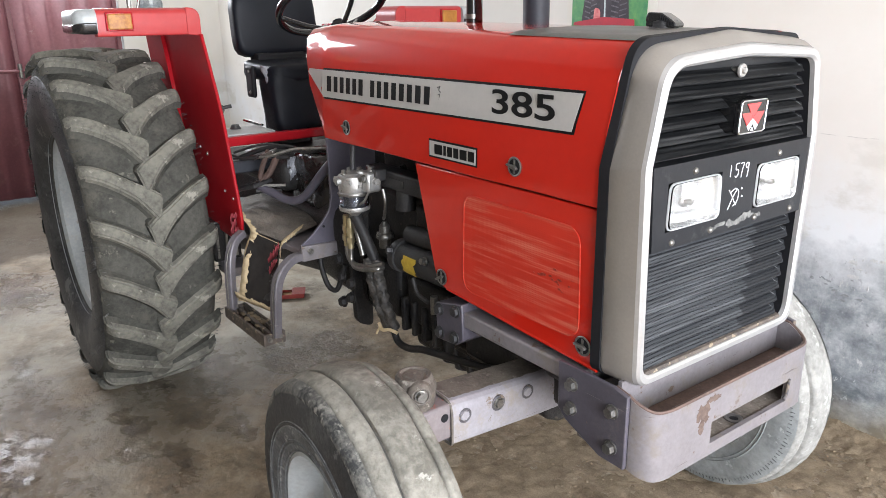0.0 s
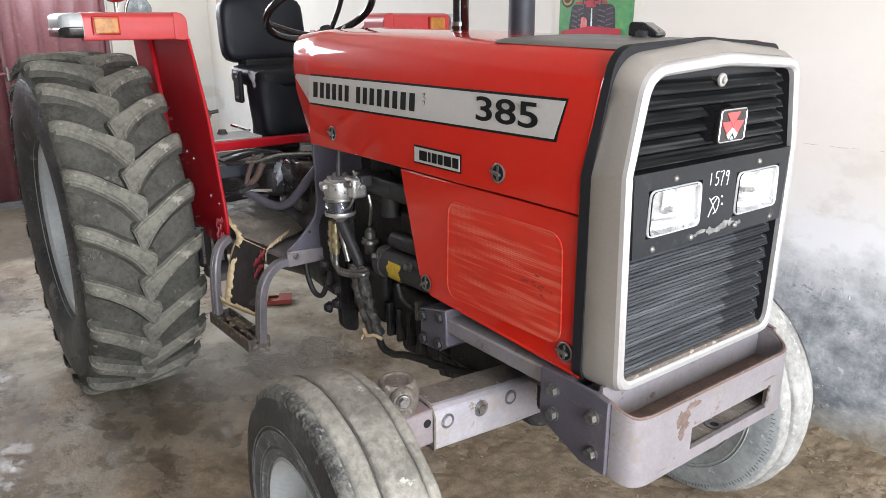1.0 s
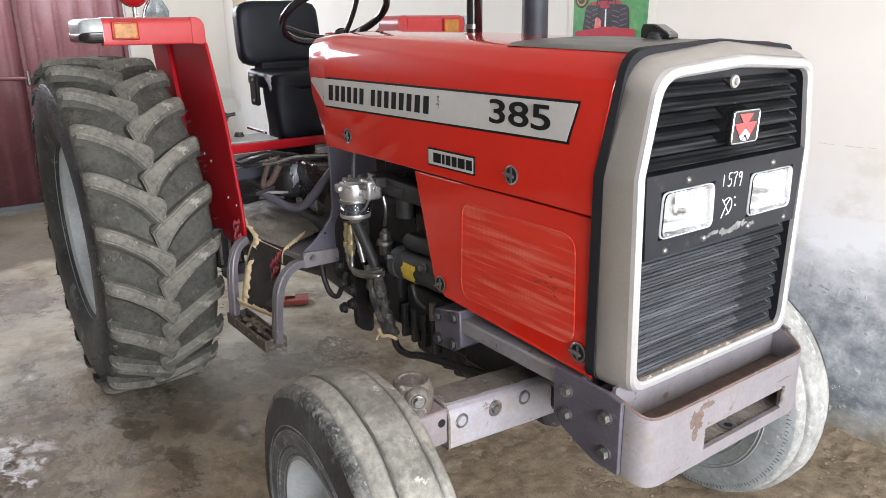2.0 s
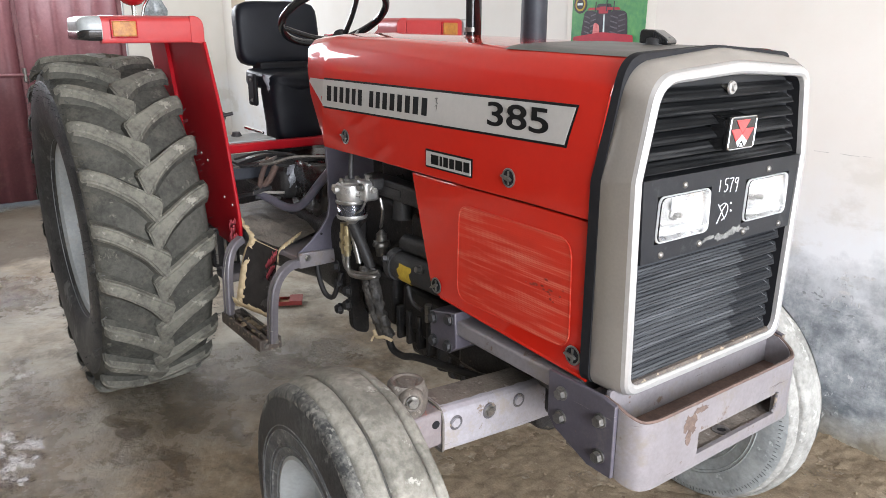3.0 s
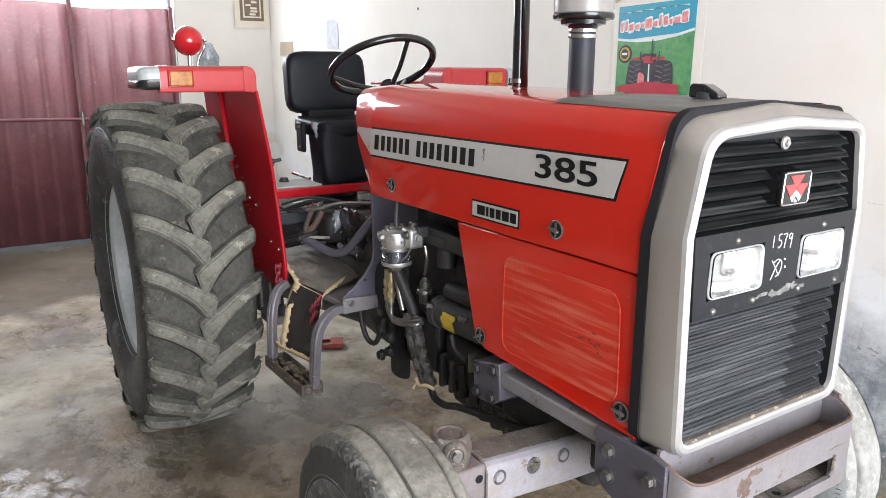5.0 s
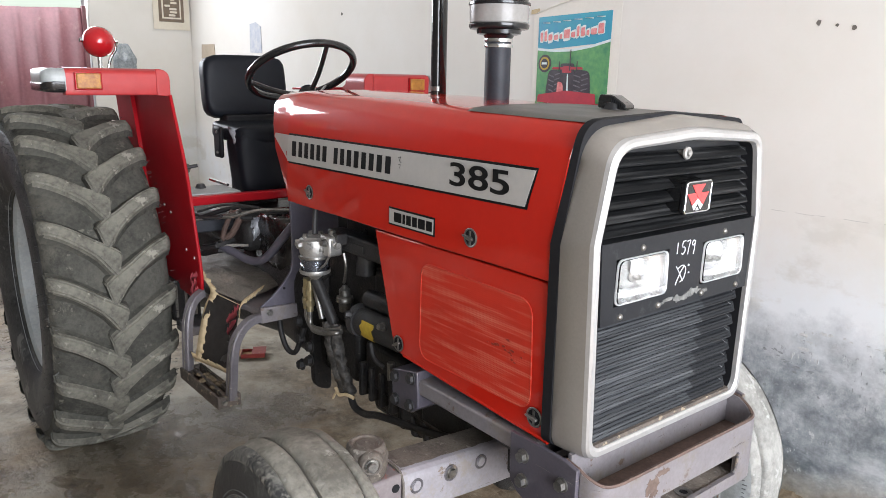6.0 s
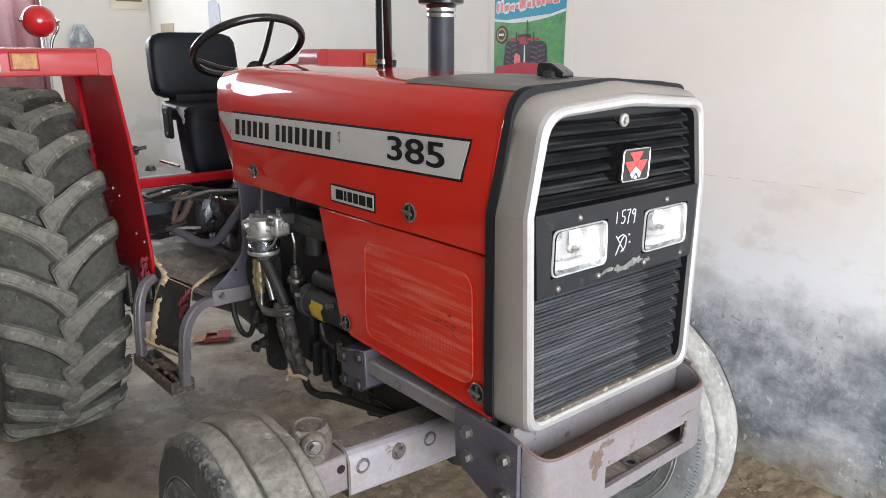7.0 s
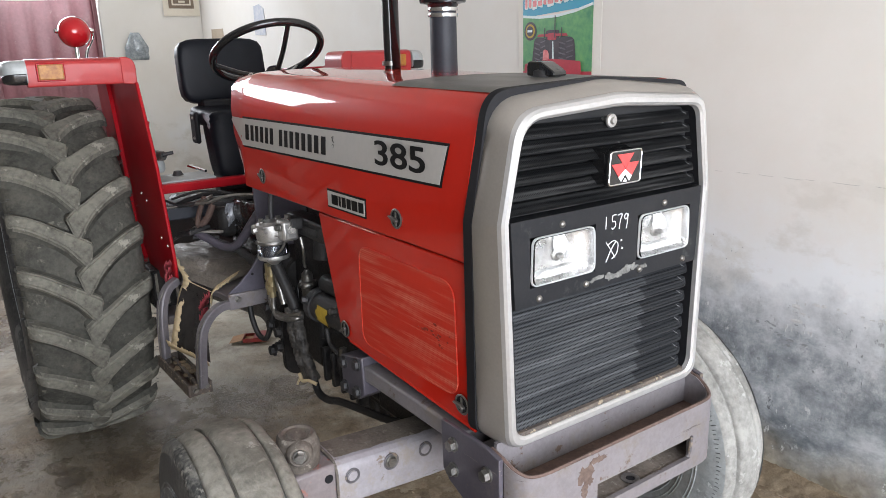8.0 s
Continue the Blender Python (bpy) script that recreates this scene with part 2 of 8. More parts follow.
BLACK_INK = material("black lettering", (0.006, 0.006, 0.006), (0.009, 0.009, 0.009), rough=0.45, bump=0.0, spec=0.12)
WHITE_INK = material("white paint marker", (0.82, 0.83, 0.85), (0.6, 0.6, 0.62), rough=0.7, scale=60, fine=300, bump=0.0)
YELLOW = material("yellow sticker", (0.55, 0.38, 0.04), (0.40, 0.27, 0.03), rough=0.5, scale=40, fine=120, bump=0.0)
AMBER = material("amber lens plastic", (0.44, 0.19, 0.035), (0.27, 0.10, 0.022), rough=0.35, scale=40, fine=120, bump=0.3, coat=0.1, spec=0.3, contrast=1.5)
RED_LENS = material("glossy red plastic ball", (0.52, 0.015, 0.02), (0.46, 0.012, 0.018), rough=0.14, scale=6, fine=90, bump=0.0, coat=0.6)
EMBLEM_RED = material("emblem red enamel", (0.70, 0.06, 0.06), rough=0.3, bump=0.0, coat=0.5)
LENS_RIM = material("white lamp bezel", (0.50, 0.51, 0.51), (0.40, 0.41, 0.41), rough=0.3, bump=0.0)
# the grey mottling stands in for dark things mirrored in the lamp
REFLECTOR = material("lamp reflector", (0.84, 0.84, 0.84), (0.52, 0.52, 0.51), rough=0.26, metal=0.95, scale=11, fine=40, bump=0.2, contrast=1.8)
BAG_FILM = material("clear bag film", (0.42, 0.46, 0.48), (0.20, 0.23, 0.25), rough=0.22, scale=14, fine=60, bump=0.5, contrast=1.5, coat=0.3)
WOOD = material("dark worn wood", (0.16, 0.11, 0.075), (0.10, 0.068, 0.047), rough=0.6, scale=9, fine=90, bump=0.2)


# grey of the patches that imitate reflections inside the headlamps
LAMP_GREY = material("grey for painted lamp reflections", (0.66, 0.66, 0.65), (0.36, 0.36, 0.35), rough=0.4, metal=0.4, scale=40, fine=120, bump=0.2, contrast=1.6)


def glass(name, tint=(1, 1, 1), rough=0.09):
    m = bpy.data.materials.new(name)
    m.use_nodes = True
    b = m.node_tree.nodes["Principled BSDF"]
    b.inputs["Base Color"].default_value = (*tint, 1)
    b.inputs["Roughness"].default_value = rough
    b.inputs["Transmission Weight"].default_value = 1.0
    b.inputs["IOR"].default_value = 1.45
    nt = m.node_tree
    w = nt.nodes.new("ShaderNodeTexWave")
    w.inputs["Scale"].default_value = 14
    co = nt.nodes.new("ShaderNodeTexCoord")
    nt.links.new(co.outputs["Object"], w.inputs["Vector"])
    bp = nt.nodes.new("ShaderNodeBump")
    bp.inputs["Strength"].default_value, bp.inputs["Distance"].default_value = 0.07, 0.004
    nt.links.new(w.outputs["Fac"], bp.inputs["Height"])
    nt.links.new(bp.outputs[0], b.inputs["Normal"])
    return m


GLASS = glass("clear lamp glass")
FILTER_GLASS = glass("filter bowl glass", (0.75, 0.78, 0.85), 0.08)


def mesh_panel_material(name, base, hole, pitch, axes, streak, stretch=48, relief=0.5, past_edge=None):
    """A perforated sheet: a fine grid of small holes, and long faint streaks of dust."""
    m = bpy.data.materials.new(name)
    m.use_nodes = True
    nt = m.node_tree
    b = nt.nodes["Principled BSDF"]
    co = nt.nodes.new("ShaderNodeTexCoord")
    sep = nt.nodes.new("ShaderNodeSeparateXYZ")
    nt.links.new(co.outputs["Object"], sep.inputs[0])
    waves = []
    for a, step in zip(axes, pitch):
        k = nt.nodes.new("ShaderNodeMath")
        k.operation = "MULTIPLY"
        k.inputs[1].default_value = 2 * math.pi / step
        nt.links.new(sep.outputs[a], k.inputs[0])
        s = nt.nodes.new("ShaderNodeMath")
        s.operation = "SINE"
        nt.links.new(k.outputs[0], s.inputs[0])
        waves.append(s)
    mul = nt.nodes.new("ShaderNodeMath")
    mul.operation = "ADD"
    nt.links.new(waves[0].outputs[0], mul.inputs[0])
    nt.links.new(waves[1].outputs[0], mul.inputs[1])
    cut = nt.nodes.new("ShaderNodeMapRange")
    cut.inputs[1].default_value, cut.inputs[2].default_value = 0.2, 0.9
    nt.links.new(mul.outputs[0], cut.inputs[0])
    mp = nt.nodes.new("ShaderNodeMapping")
    mp.inputs["Scale"].default_value = (2, 2, stretch)
    nt.links.new(co.outputs["Object"], mp.inputs["Vector"])
    nz = nt.nodes.new("ShaderNodeTexNoise")
    nz.inputs["Scale"].default_value, nz.inputs["Detail"].default_value = 2.0, 5
    nt.links.new(mp.outputs[0], nz.inputs["Vector"])
    st = nt.nodes.new("ShaderNodeMapRange")
    st.inputs[1].default_value, st.inputs[2].default_value = 0.45, 0.75
    nt.links.new(nz.outputs["Fac"], st.inputs[0])
    m1 = nt.nodes.new("ShaderNodeMix")
    m1.data_type = "RGBA"
    m1.inputs[6].default_value, m1.inputs[7].default_value = (*base, 1), (*streak, 1)
    nt.links.new(st.outputs[0], m1.inputs[0])
    if past_edge:
        # past a slanting edge the streaks fade and the base is darker
        slant = nt.nodes.new("ShaderNodeMath")
        slant.operation = "MULTIPLY_ADD"
        slant.inputs[1].default_value = -0.08
        nt.links.new(sep.outputs[2], slant.inputs[0])
        nt.links.new(sep.outputs[1], slant.inputs[2])
        off = nt.nodes.new("ShaderNodeMapRange")
        off.inputs[1].default_value, off.inputs[2].default_value = 0.025, 0.031
        off.inputs[4].default_value = 0.6
        nt.links.new(slant.outputs[0], off.inputs[0])
        dusty = nt.nodes.new("ShaderNodeMath")
        dusty.operation = "SUBTRACT"
        dusty.use_clamp = True
        nt.links.new(st.outputs[0], dusty.inputs[0])
        nt.links.new(off.outputs[0], dusty.inputs[1])
        nt.links.new(dusty.outputs[0], m1.inputs[0])
        under = nt.nodes.new("ShaderNodeMix")
        under.data_type = "RGBA"
        under.inputs[6].default_value, under.inputs[7].default_value = (*base, 1), (*past_edge, 1)
        nt.links.new(off.outputs[0], under.inputs[0])
        nt.links.new(under.outputs[2], m1.inputs[6])
    m2 = nt.nodes.new("ShaderNodeMix")
    m2.data_type = "RGBA"
    m2.inputs[7].default_value = (*hole, 1)
    nt.links.new(cut.outputs[0], m2.inputs[0])
    nt.links.new(m1.outputs[2], m2.inputs[6])
    nt.links.new(m2.outputs[2], b.inputs["Base Color"])
    b.inputs["Roughness"].default_value = 0.55
    b.inputs["Specular IOR Level"].default_value = 0.12
    bp = nt.nodes.new("ShaderNodeBump")
    bp.inputs["Strength"].default_value, bp.inputs["Distance"].default_value, bp.invert = relief, 0.001, True
    nt.links.new(cut.outputs[0], bp.inputs["Height"])
    nt.links.new(bp.outputs[0], b.inputs["Normal"])
    return m


RED_MESH = mesh_panel_material("perforated red sheet", (0.52, 0.036, 0.019), (0.49, 0.035, 0.019), (0.0052, 0.0052), (0, 2), (0.56, 0.17, 0.11), 30, relief=0.12)
DARK_MESH = mesh_panel_material("perforated black screen", (0.052, 0.055, 0.059), (0.002, 0.002, 0.003), (0.0036, 0.0056), (1, 2), (0.125, 0.13, 0.137), past_edge=(0.012, 0.013, 0.015))


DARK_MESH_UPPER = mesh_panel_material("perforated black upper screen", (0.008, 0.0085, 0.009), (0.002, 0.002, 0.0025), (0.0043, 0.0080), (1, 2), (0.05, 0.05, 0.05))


def plaster(name, axis_dado):
    """Cream limewash with a damp, worn, blue-grey lower band where the wash has peeled off the render."""
    m = bpy.data.materials.new(name)
    m.use_nodes = True
    nt = m.node_tree
    b = nt.nodes["Principled BSDF"]
    co = nt.nodes.new("ShaderNodeTexCoord")
    sep = nt.nodes.new("ShaderNodeSeparateXYZ")
    nt.links.new(co.outputs["Object"], sep.inputs[0])

    def noisy(scale, detail, rough=0.6, stretch=None, smear=0.0):
        n = nt.nodes.new("ShaderNodeTexNoise")
        n.inputs["Distortion"].default_value = smear
        n.inputs["Scale"].default_value, n.inputs["Detail"].default_value, n.inputs["Roughness"].default_value = scale, detail, rough
        if stretch:
            mp = nt.nodes.new("ShaderNodeMapping")
            mp.inputs["Scale"].default_value = stretch
            nt.links.new(co.outputs["Object"], mp.inputs["Vector"])
            nt.links.new(mp.outputs[0], n.inputs["Vector"])
        else:
            nt.links.new(co.outputs["Object"], n.inputs["Vector"])
        return n.outputs["Fac"]

    def ramp(value, stops):
        r = nt.nodes.new("ShaderNodeValToRGB")
        ramp_stops(r, stops)
        nt.links.new(value, r.inputs[0])
        return r.outputs[0]

    def blend(f, a, c):
        x = nt.nodes.new("ShaderNodeMix")
        x.data_type = "RGBA"
        nt.links.new(f, x.inputs[0])
        for k, v in ((6, a), (7, c)):
            if isinstance(v, tuple):
                x.inputs[k].default_value = (*v, 1)
            else:
                nt.links.new(v, x.inputs[k])
        return x.outputs[2]

    def math_node(op, a, c, d=None):
        x = nt.nodes.new("ShaderNodeMath")
        x.operation = op
        for k, v in enumerate((a, c, d)):
            if v is None:
                continue
            if isinstance(v, (int, float)):
                x.inputs[k].default_value = v
            else:
                nt.links.new(v, x.inputs[k])
        return x.outputs[0]

    cream = ramp(noisy(1.3, 8), [(0.3, (0.73, 0.695, 0.63)), (0.7, (0.80, 0.78, 0.735))])
    damp = ramp(noisy(3.0, 14, 0.72, (1, 1, 1.4), 0.08), [(0.36, (0.085, 0.097, 0.108)), (0.45, (0.18, 0.20, 0.216)), (0.53, (0.33, 0.352, 0.37)), (0.62, (0.56, 0.58, 0.59))])
    streaks = ramp(noisy(1.6, 9, 0.66, (1, 1, 2.2)), [(0.46, (0, 0, 0)), (0.60, (0.75, 0.75, 0.75))])
    damp = blend(streaks, damp, ramp(noisy(9, 12, 0.78, (1, 1, 0.8), 0.15), [(0.40, (0.17, 0.187, 0.20)), (0.51, (0.37, 0.39, 0.405)), (0.60, (0.62, 0.635, 0.64))]))
    # height at which the wash ends, ragged
    edge = math_node("MULTIPLY_ADD", noisy(1.7, 12, 0.70), 0.75, sep.outputs[2])
    band = ramp(math_node("MULTIPLY_ADD", edge, 1.0, -0.51), [(0.44, (1, 1, 1)), (0.70, (0, 0, 0))])
    reach = nt.nodes.new("ShaderNodeMapRange")
    reach.inputs[1].default_value, reach.inputs[2].default_value = -3.6, -2.2
    nt.links.new(math_node("MULTIPLY_ADD", noisy(1.1, 6), 0.8, math_node("ADD", sep.outputs[0], -0.4)), reach.inputs[0])
    band = math_node("MULTIPLY", band, reach.outputs[0])
    pale = ramp(noisy(0.9, 7, 0.6), [(0.40, (0, 0, 0)), (0.60, (1, 1, 1))])
    halo = ramp(math_node("MULTIPLY_ADD", edge, 1.0, -0.55), [(0.70, (1, 1, 1)), (1.0, (0, 0, 0))])
    cream = blend(math_node("MULTIPLY", halo, pale), cream, (0.80, 0.82, 0.83))
    stain = ramp(noisy(2.3, 9, 0.68, (1, 1, 1.6)), [(0.53, (0, 0, 0)), (0.62, (0.5, 0.5, 0.5))])
    low = nt.nodes.new("ShaderNodeMapRange")
    low.inputs[1].default_value, low.inputs[2].default_value, low.inputs[3].default_value, low.inputs[4].default_value = 0.9, 1.5, 1.0, 0.0
    nt.links.new(sep.outputs[2], low.inputs[0])
    cream = blend(math_node("MULTIPLY", stain, low.outputs[0]), cream, (0.58, 0.55, 0.48))
    wall = blend(band, cream, damp)
    foot = ramp(math_node("MULTIPLY_ADD", noisy(4, 8), 0.30, sep.outputs[2]), [(0.18, (1, 1, 1)), (0.36, (0, 0, 0))])
    wall = blend(foot, wall, ramp(noisy(14, 8), [(0.40, (0.21, 0.175, 0.125)), (0.60, (0.40, 0.35, 0.27))]))
    # flakes of white wash that still cling, in groups, and small dark pits beside them
    groups = ramp(noisy(3.6, 6, 0.6, (1, 1, 0.8)), [(0.50, (0, 0, 0)), (0.60, (1, 1, 1))])
    specks = ramp(noisy(30, 9, 0.78, (1, 1, 0.55)), [(0.59, (0, 0, 0)), (0.615, (0.85, 0.85, 0.85))])
    specks = math_node("MULTIPLY", specks, groups)
    speck_band = math_node("MULTIPLY", specks, band)
    wall = blend(speck_band, wall, (0.76, 0.765, 0.75))
    pits = ramp(noisy(30, 8, 0.75, (1, 1, 0.7)), [(0.375, (1, 1, 1)), (0.40, (0, 0, 0))])
    wall = blend(math_node("MULTIPLY", math_node("MULTIPLY", pits, groups), band), wall, (0.14, 0.145, 0.15))
    if not axis_dado:
        wall = cream
    nt.links.new(wall, b.inputs["Base Color"])
    b.inputs["Roughness"].default_value = 0.82
    # the sound wash is trowelled smooth, the worn band is rough
    hgt = math_node("ADD", math_node("MULTIPLY", noisy(3, 4, 0.5), 0.30), math_node("MULTIPLY", noisy(60, 5), 0.05))
    if axis_dado:
        rough_part = math_node("MULTIPLY_ADD", noisy(45, 7, 0.7), 0.22, noisy(7, 9, 0.65))
        rough_part = math_node("MULTIPLY_ADD", specks, 0.35, rough_part)
        hgt = math_node("MULTIPLY_ADD", math_node("MULTIPLY", rough_part, 0.8), band, hgt)
    bp = nt.nodes.new("ShaderNodeBump")
    bp.inputs["Strength"].default_value, bp.inputs["Distance"].default_value = 0.55, 0.02
    nt.links.new(hgt, bp.inputs["Height"])
    nt.links.new(bp.outputs[0], b.inputs["Normal"])
    return m


PLASTER = plaster("limewashed plaster with damp foot", True)
PLASTER_PLAIN = plaster("cream limewashed plaster", False)


# beyond this x, towards the gate, the floor turns a darker brown
DARK_FLOOR_X = -3.55


def concrete(name):
    """Trodden concrete, brown with mud, with wet patches that shine and painted tyre shade."""
    m = bpy.data.materials.new(name)
    m.use_nodes = True
    nt = m.node_tree
    b = nt.nodes["Principled BSDF"]
    co = nt.nodes.new("ShaderNodeTexCoord")

    def noisy(scale, detail, rough=0.6, stretch=(1, 1, 1), at=(0, 0, 0)):
        n = nt.nodes.new("ShaderNodeTexNoise")
        n.inputs["Scale"].default_value, n.inputs["Detail"].default_value, n.inputs["Roughness"].default_value = scale, detail, rough
        mp = nt.nodes.new("ShaderNodeMapping")
        mp.inputs["Scale"].default_value, mp.inputs["Location"].default_value = stretch, at
        nt.links.new(co.outputs["Object"], mp.inputs["Vector"])
        nt.links.new(mp.outputs[0], n.inputs["Vector"])
        return n.outputs["Fac"]

    def ramp(value, stops):
        r = nt.nodes.new("ShaderNodeValToRGB")
        ramp_stops(r, stops)
        nt.links.new(value, r.inputs[0])
        return r.outputs[0]

    def blend(f, a, c):
        x = nt.nodes.new("ShaderNodeMix")
        x.data_type = "RGBA"
        nt.links.new(f, x.inputs[0])
        for k, v in ((6, a), (7, c)):
            if isinstance(v, tuple):
                x.inputs[k].default_value = (*v, 1)
            else:
                nt.links.new(v, x.inputs[k])
        return x.outputs[2]

    grey = ramp(noisy(1.5, 10, 0.58), [(0.36, (0.215, 0.192, 0.148)), (0.5, (0.36, 0.330, 0.266)), (0.64, (0.52, 0.488, 0.412))])
    mud = ramp(noisy(1.1, 8, 0.65, (1, 1, 1), (3.1, 1.7, 0)), [(0.42, (0, 0, 0)), (0.62, (0.9, 0.9, 0.9))])
    spot = nt.nodes.new("ShaderNodeSeparateXYZ")
    nt.links.new(co.outputs["Object"], spot.inputs[0])
    front = nt.nodes.new("ShaderNodeMapRange")
    front.inputs[1].default_value, front.inputs[2].default_value, front.inputs[3].default_value, front.inputs[4].default_value = -2.2, -0.5, 0.0, 0.85
    nt.links.new(spot.outputs[0], front.inputs[0])
    most = nt.nodes.new("ShaderNodeMath")
    most.operation, most.use_clamp = "ADD", True
    nt.links.new(mud, most.inputs[0])
    nt.links.new(front.outputs[0], most.inputs[1])
    mud = most.outputs[0]
    base = blend(mud, grey, ramp(noisy(6, 10, 0.7), [(0.36, (0.145, 0.105, 0.066)), (0.5, (0.265, 0.203, 0.138)), (0.64, (0.40, 0.325, 0.23))]))
    grime = ramp(noisy(3.3, 11, 0.74, (1, 1, 1), (8.0, 2.0, 0)), [(0.51, (0, 0, 0)), (0.64, (0.6, 0.6, 0.6))])
    base = blend(grime, base, (0.085, 0.062, 0.042))
    place = spot
    far = nt.nodes.new("ShaderNodeMath")
    far.operation = "MULTIPLY_ADD"
    far.inputs[1].default_value = 1.6
    nt.links.new(noisy(1.3, 8, 0.6), far.inputs[0])
    nt.links.new(place.outputs[0], far.inputs[2])
    # share of the darker brown at the floor's far end
    trodden = nt.nodes.new("ShaderNodeMapRange")
    trodden.inputs[1].default_value, trodden.inputs[2].default_value, trodden.inputs[3].default_value, trodden.inputs[4].default_value = DARK_FLOOR_X - 0.15, DARK_FLOOR_X + 0.2, 0.85, 0.0
    nt.links.new(far.outputs[0], trodden.inputs[0])
    sand = ramp(noisy(22, 10, 0.76), [(0.56, (0, 0, 0)), (0.66, (0.7, 0.7, 0.7))])
    base = blend(sand, base, (0.42, 0.375, 0.29))
    base = blend(trodden.outputs[0], base, (0.075, 0.058, 0.04))
    # standing water, damp places and painted rear tyre shade, each ragged by noise
    sep = nt.nodes.new("ShaderNodeVectorMath")
    sep.operation = "ADD"
    wob = nt.nodes.new("ShaderNodeTexNoise")
    wob.inputs["Scale"].default_value, wob.inputs["Detail"].default_value = 3.2, 7
    nt.links.new(co.outputs["Object"], wob.inputs["Vector"])
    shift = nt.nodes.new("ShaderNodeVectorMath")
    shift.operation = "MULTIPLY_ADD"
    shift.inputs[1].default_value, shift.inputs[2].default_value = (0.5, 0.5, 0.0), (-0.25, -0.25, 0.0)
    nt.links.new(wob.outputs["Color"], shift.inputs[0])
    nt.links.new(co.outputs["Object"], sep.inputs[0])
    nt.links.new(shift.outputs[0], sep.inputs[1])
    total = None
    # the patches at the rear wheel's foot also darken the floor as contact shade
    for cx, cy, sx, sy in ((-1.72, -1.39, 0.80, 0.44), (-3.75, -1.10, 0.55, 0.30), (-1.72, -0.52, 0.22, 0.13), (-1.86, -0.16, 0.28, 0.20), (-1.80, 0.12, 0.22, 0.18), (-1.45, -0.95, 0.25, 0.10), (-1.62, -0.70, 0.28, 0.14), (-1.25, -0.85, 0.28, 0.12), (-1.70, -0.95, 0.22, 0.12), (-2.05, -0.80, 0.34, 0.16), (-1.95, -0.42, 0.30, 0.22), (-1.35, -0.55, 0.22, 0.10), (-2.45, -1.25, 0.30, 0.10)):
        d = nt.nodes.new("ShaderNodeVectorMath")
        d.operation = "SUBTRACT"
        d.inputs[1].default_value = (cx, cy, 0)
        nt.links.new(sep.outputs[0], d.inputs[0])
        e = nt.nodes.new("ShaderNodeVectorMath")
        e.operation = "MULTIPLY"
        e.inputs[1].default_value = (1 / sx, 1 / sy, 0)
        nt.links.new(d.outputs[0], e.inputs[0])
        ln = nt.nodes.new("ShaderNodeVectorMath")
        ln.operation = "LENGTH"
        nt.links.new(e.outputs[0], ln.inputs[0])
        mr = nt.nodes.new("ShaderNodeMapRange")
        mr.inputs[1].default_value, mr.inputs[2].default_value, mr.inputs[3].default_value, mr.inputs[4].default_value = 0.0, 1.45, 1.0, 0.0
        nt.links.new(ln.outputs["Value"], mr.inputs[0])
        if total is None:
            total = mr.outputs[0]
        else:
            mx = nt.nodes.new("ShaderNodeMath")
            mx.operation = "MAXIMUM"
            nt.links.new(total, mx.inputs[0])
            nt.links.new(mr.outputs[0], mx.inputs[1])
            total = mx.outputs[0]
    damp_spots = ramp(noisy(1.4, 6, 0.55, (1, 1, 1), (0.4, 7.3, 0)), [(0.52, (0, 0, 0)), (0.62, (0.45, 0.45, 0.45))])
    mx = nt.nodes.new("ShaderNodeMath")
    mx.operation = "MAXIMUM"
    nt.links.new(total, mx.inputs[0])
    nt.links.new(damp_spots, mx.inputs[1])
    wet = mx.outputs[0]
    # the water lies in the hollows only, so its edge is broken
    hollow = nt.nodes.new("ShaderNodeMath")
    hollow.operation = "MULTIPLY_ADD"
    hollow.inputs[1].default_value = 1.5
    nt.links.new(wet, hollow.inputs[0])
    ragged = nt.nodes.new("ShaderNodeMapRange")
    ragged.inputs[1].default_value, ragged.inputs[2].default_value, ragged.inputs[3].default_value, ragged.inputs[4].default_value = 0.3, 0.7, 0.15, -0.75
    nt.links.new(noisy(9, 11, 0.72), ragged.inputs[0])
    nt.links.new(ragged.outputs[0], hollow.inputs[2])
    hollow.use_clamp = True
    wet = hollow.outputs[0]
    dark = blend(wet, (1.0, 1.0, 1.0), (0.46, 0.435, 0.41))
    mul = nt.nodes.new("ShaderNodeMix")
    mul.data_type, mul.blend_type = "RGBA", "MULTIPLY"
    mul.inputs[0].default_value = 1.0
    nt.links.new(base, mul.inputs[6])
    nt.links.new(dark, mul.inputs[7])
    nt.links.new(mul.outputs[2], b.inputs["Base Color"])
    nt.links.new(ramp(wet, [(0.0, (0.62, 0.62, 0.62)), (0.3, (0.42, 0.42, 0.42)), (0.65, (0.22, 0.22, 0.22)), (1.0, (0.09, 0.09, 0.09))]), b.inputs["Roughness"])
    nt.links.new(ramp(wet, [(0.0, (0.25, 0.25, 0.25)), (1.0, (0.6, 0.6, 0.6))]), b.inputs["Specular IOR Level"])
    hs = nt.nodes.new("ShaderNodeMath")
    hs.operation = "MULTIPLY_ADD"
    hs.inputs[1].default_value = 0.35
    nt.links.new(noisy(30, 8, 0.7), hs.inputs[0])
    nt.links.new(noisy(5, 10, 0.66), hs.inputs[2])
    still = nt.nodes.new("ShaderNodeMapRange")
    still.inputs[3].default_value, still.inputs[4].default_value = 1.0, 0.07
    nt.links.new(wet, still.inputs[0])
    flat = nt.nodes.new("ShaderNodeMath")
    flat.operation = "MULTIPLY"
    nt.links.new(hs.outputs[0], flat.inputs[0])
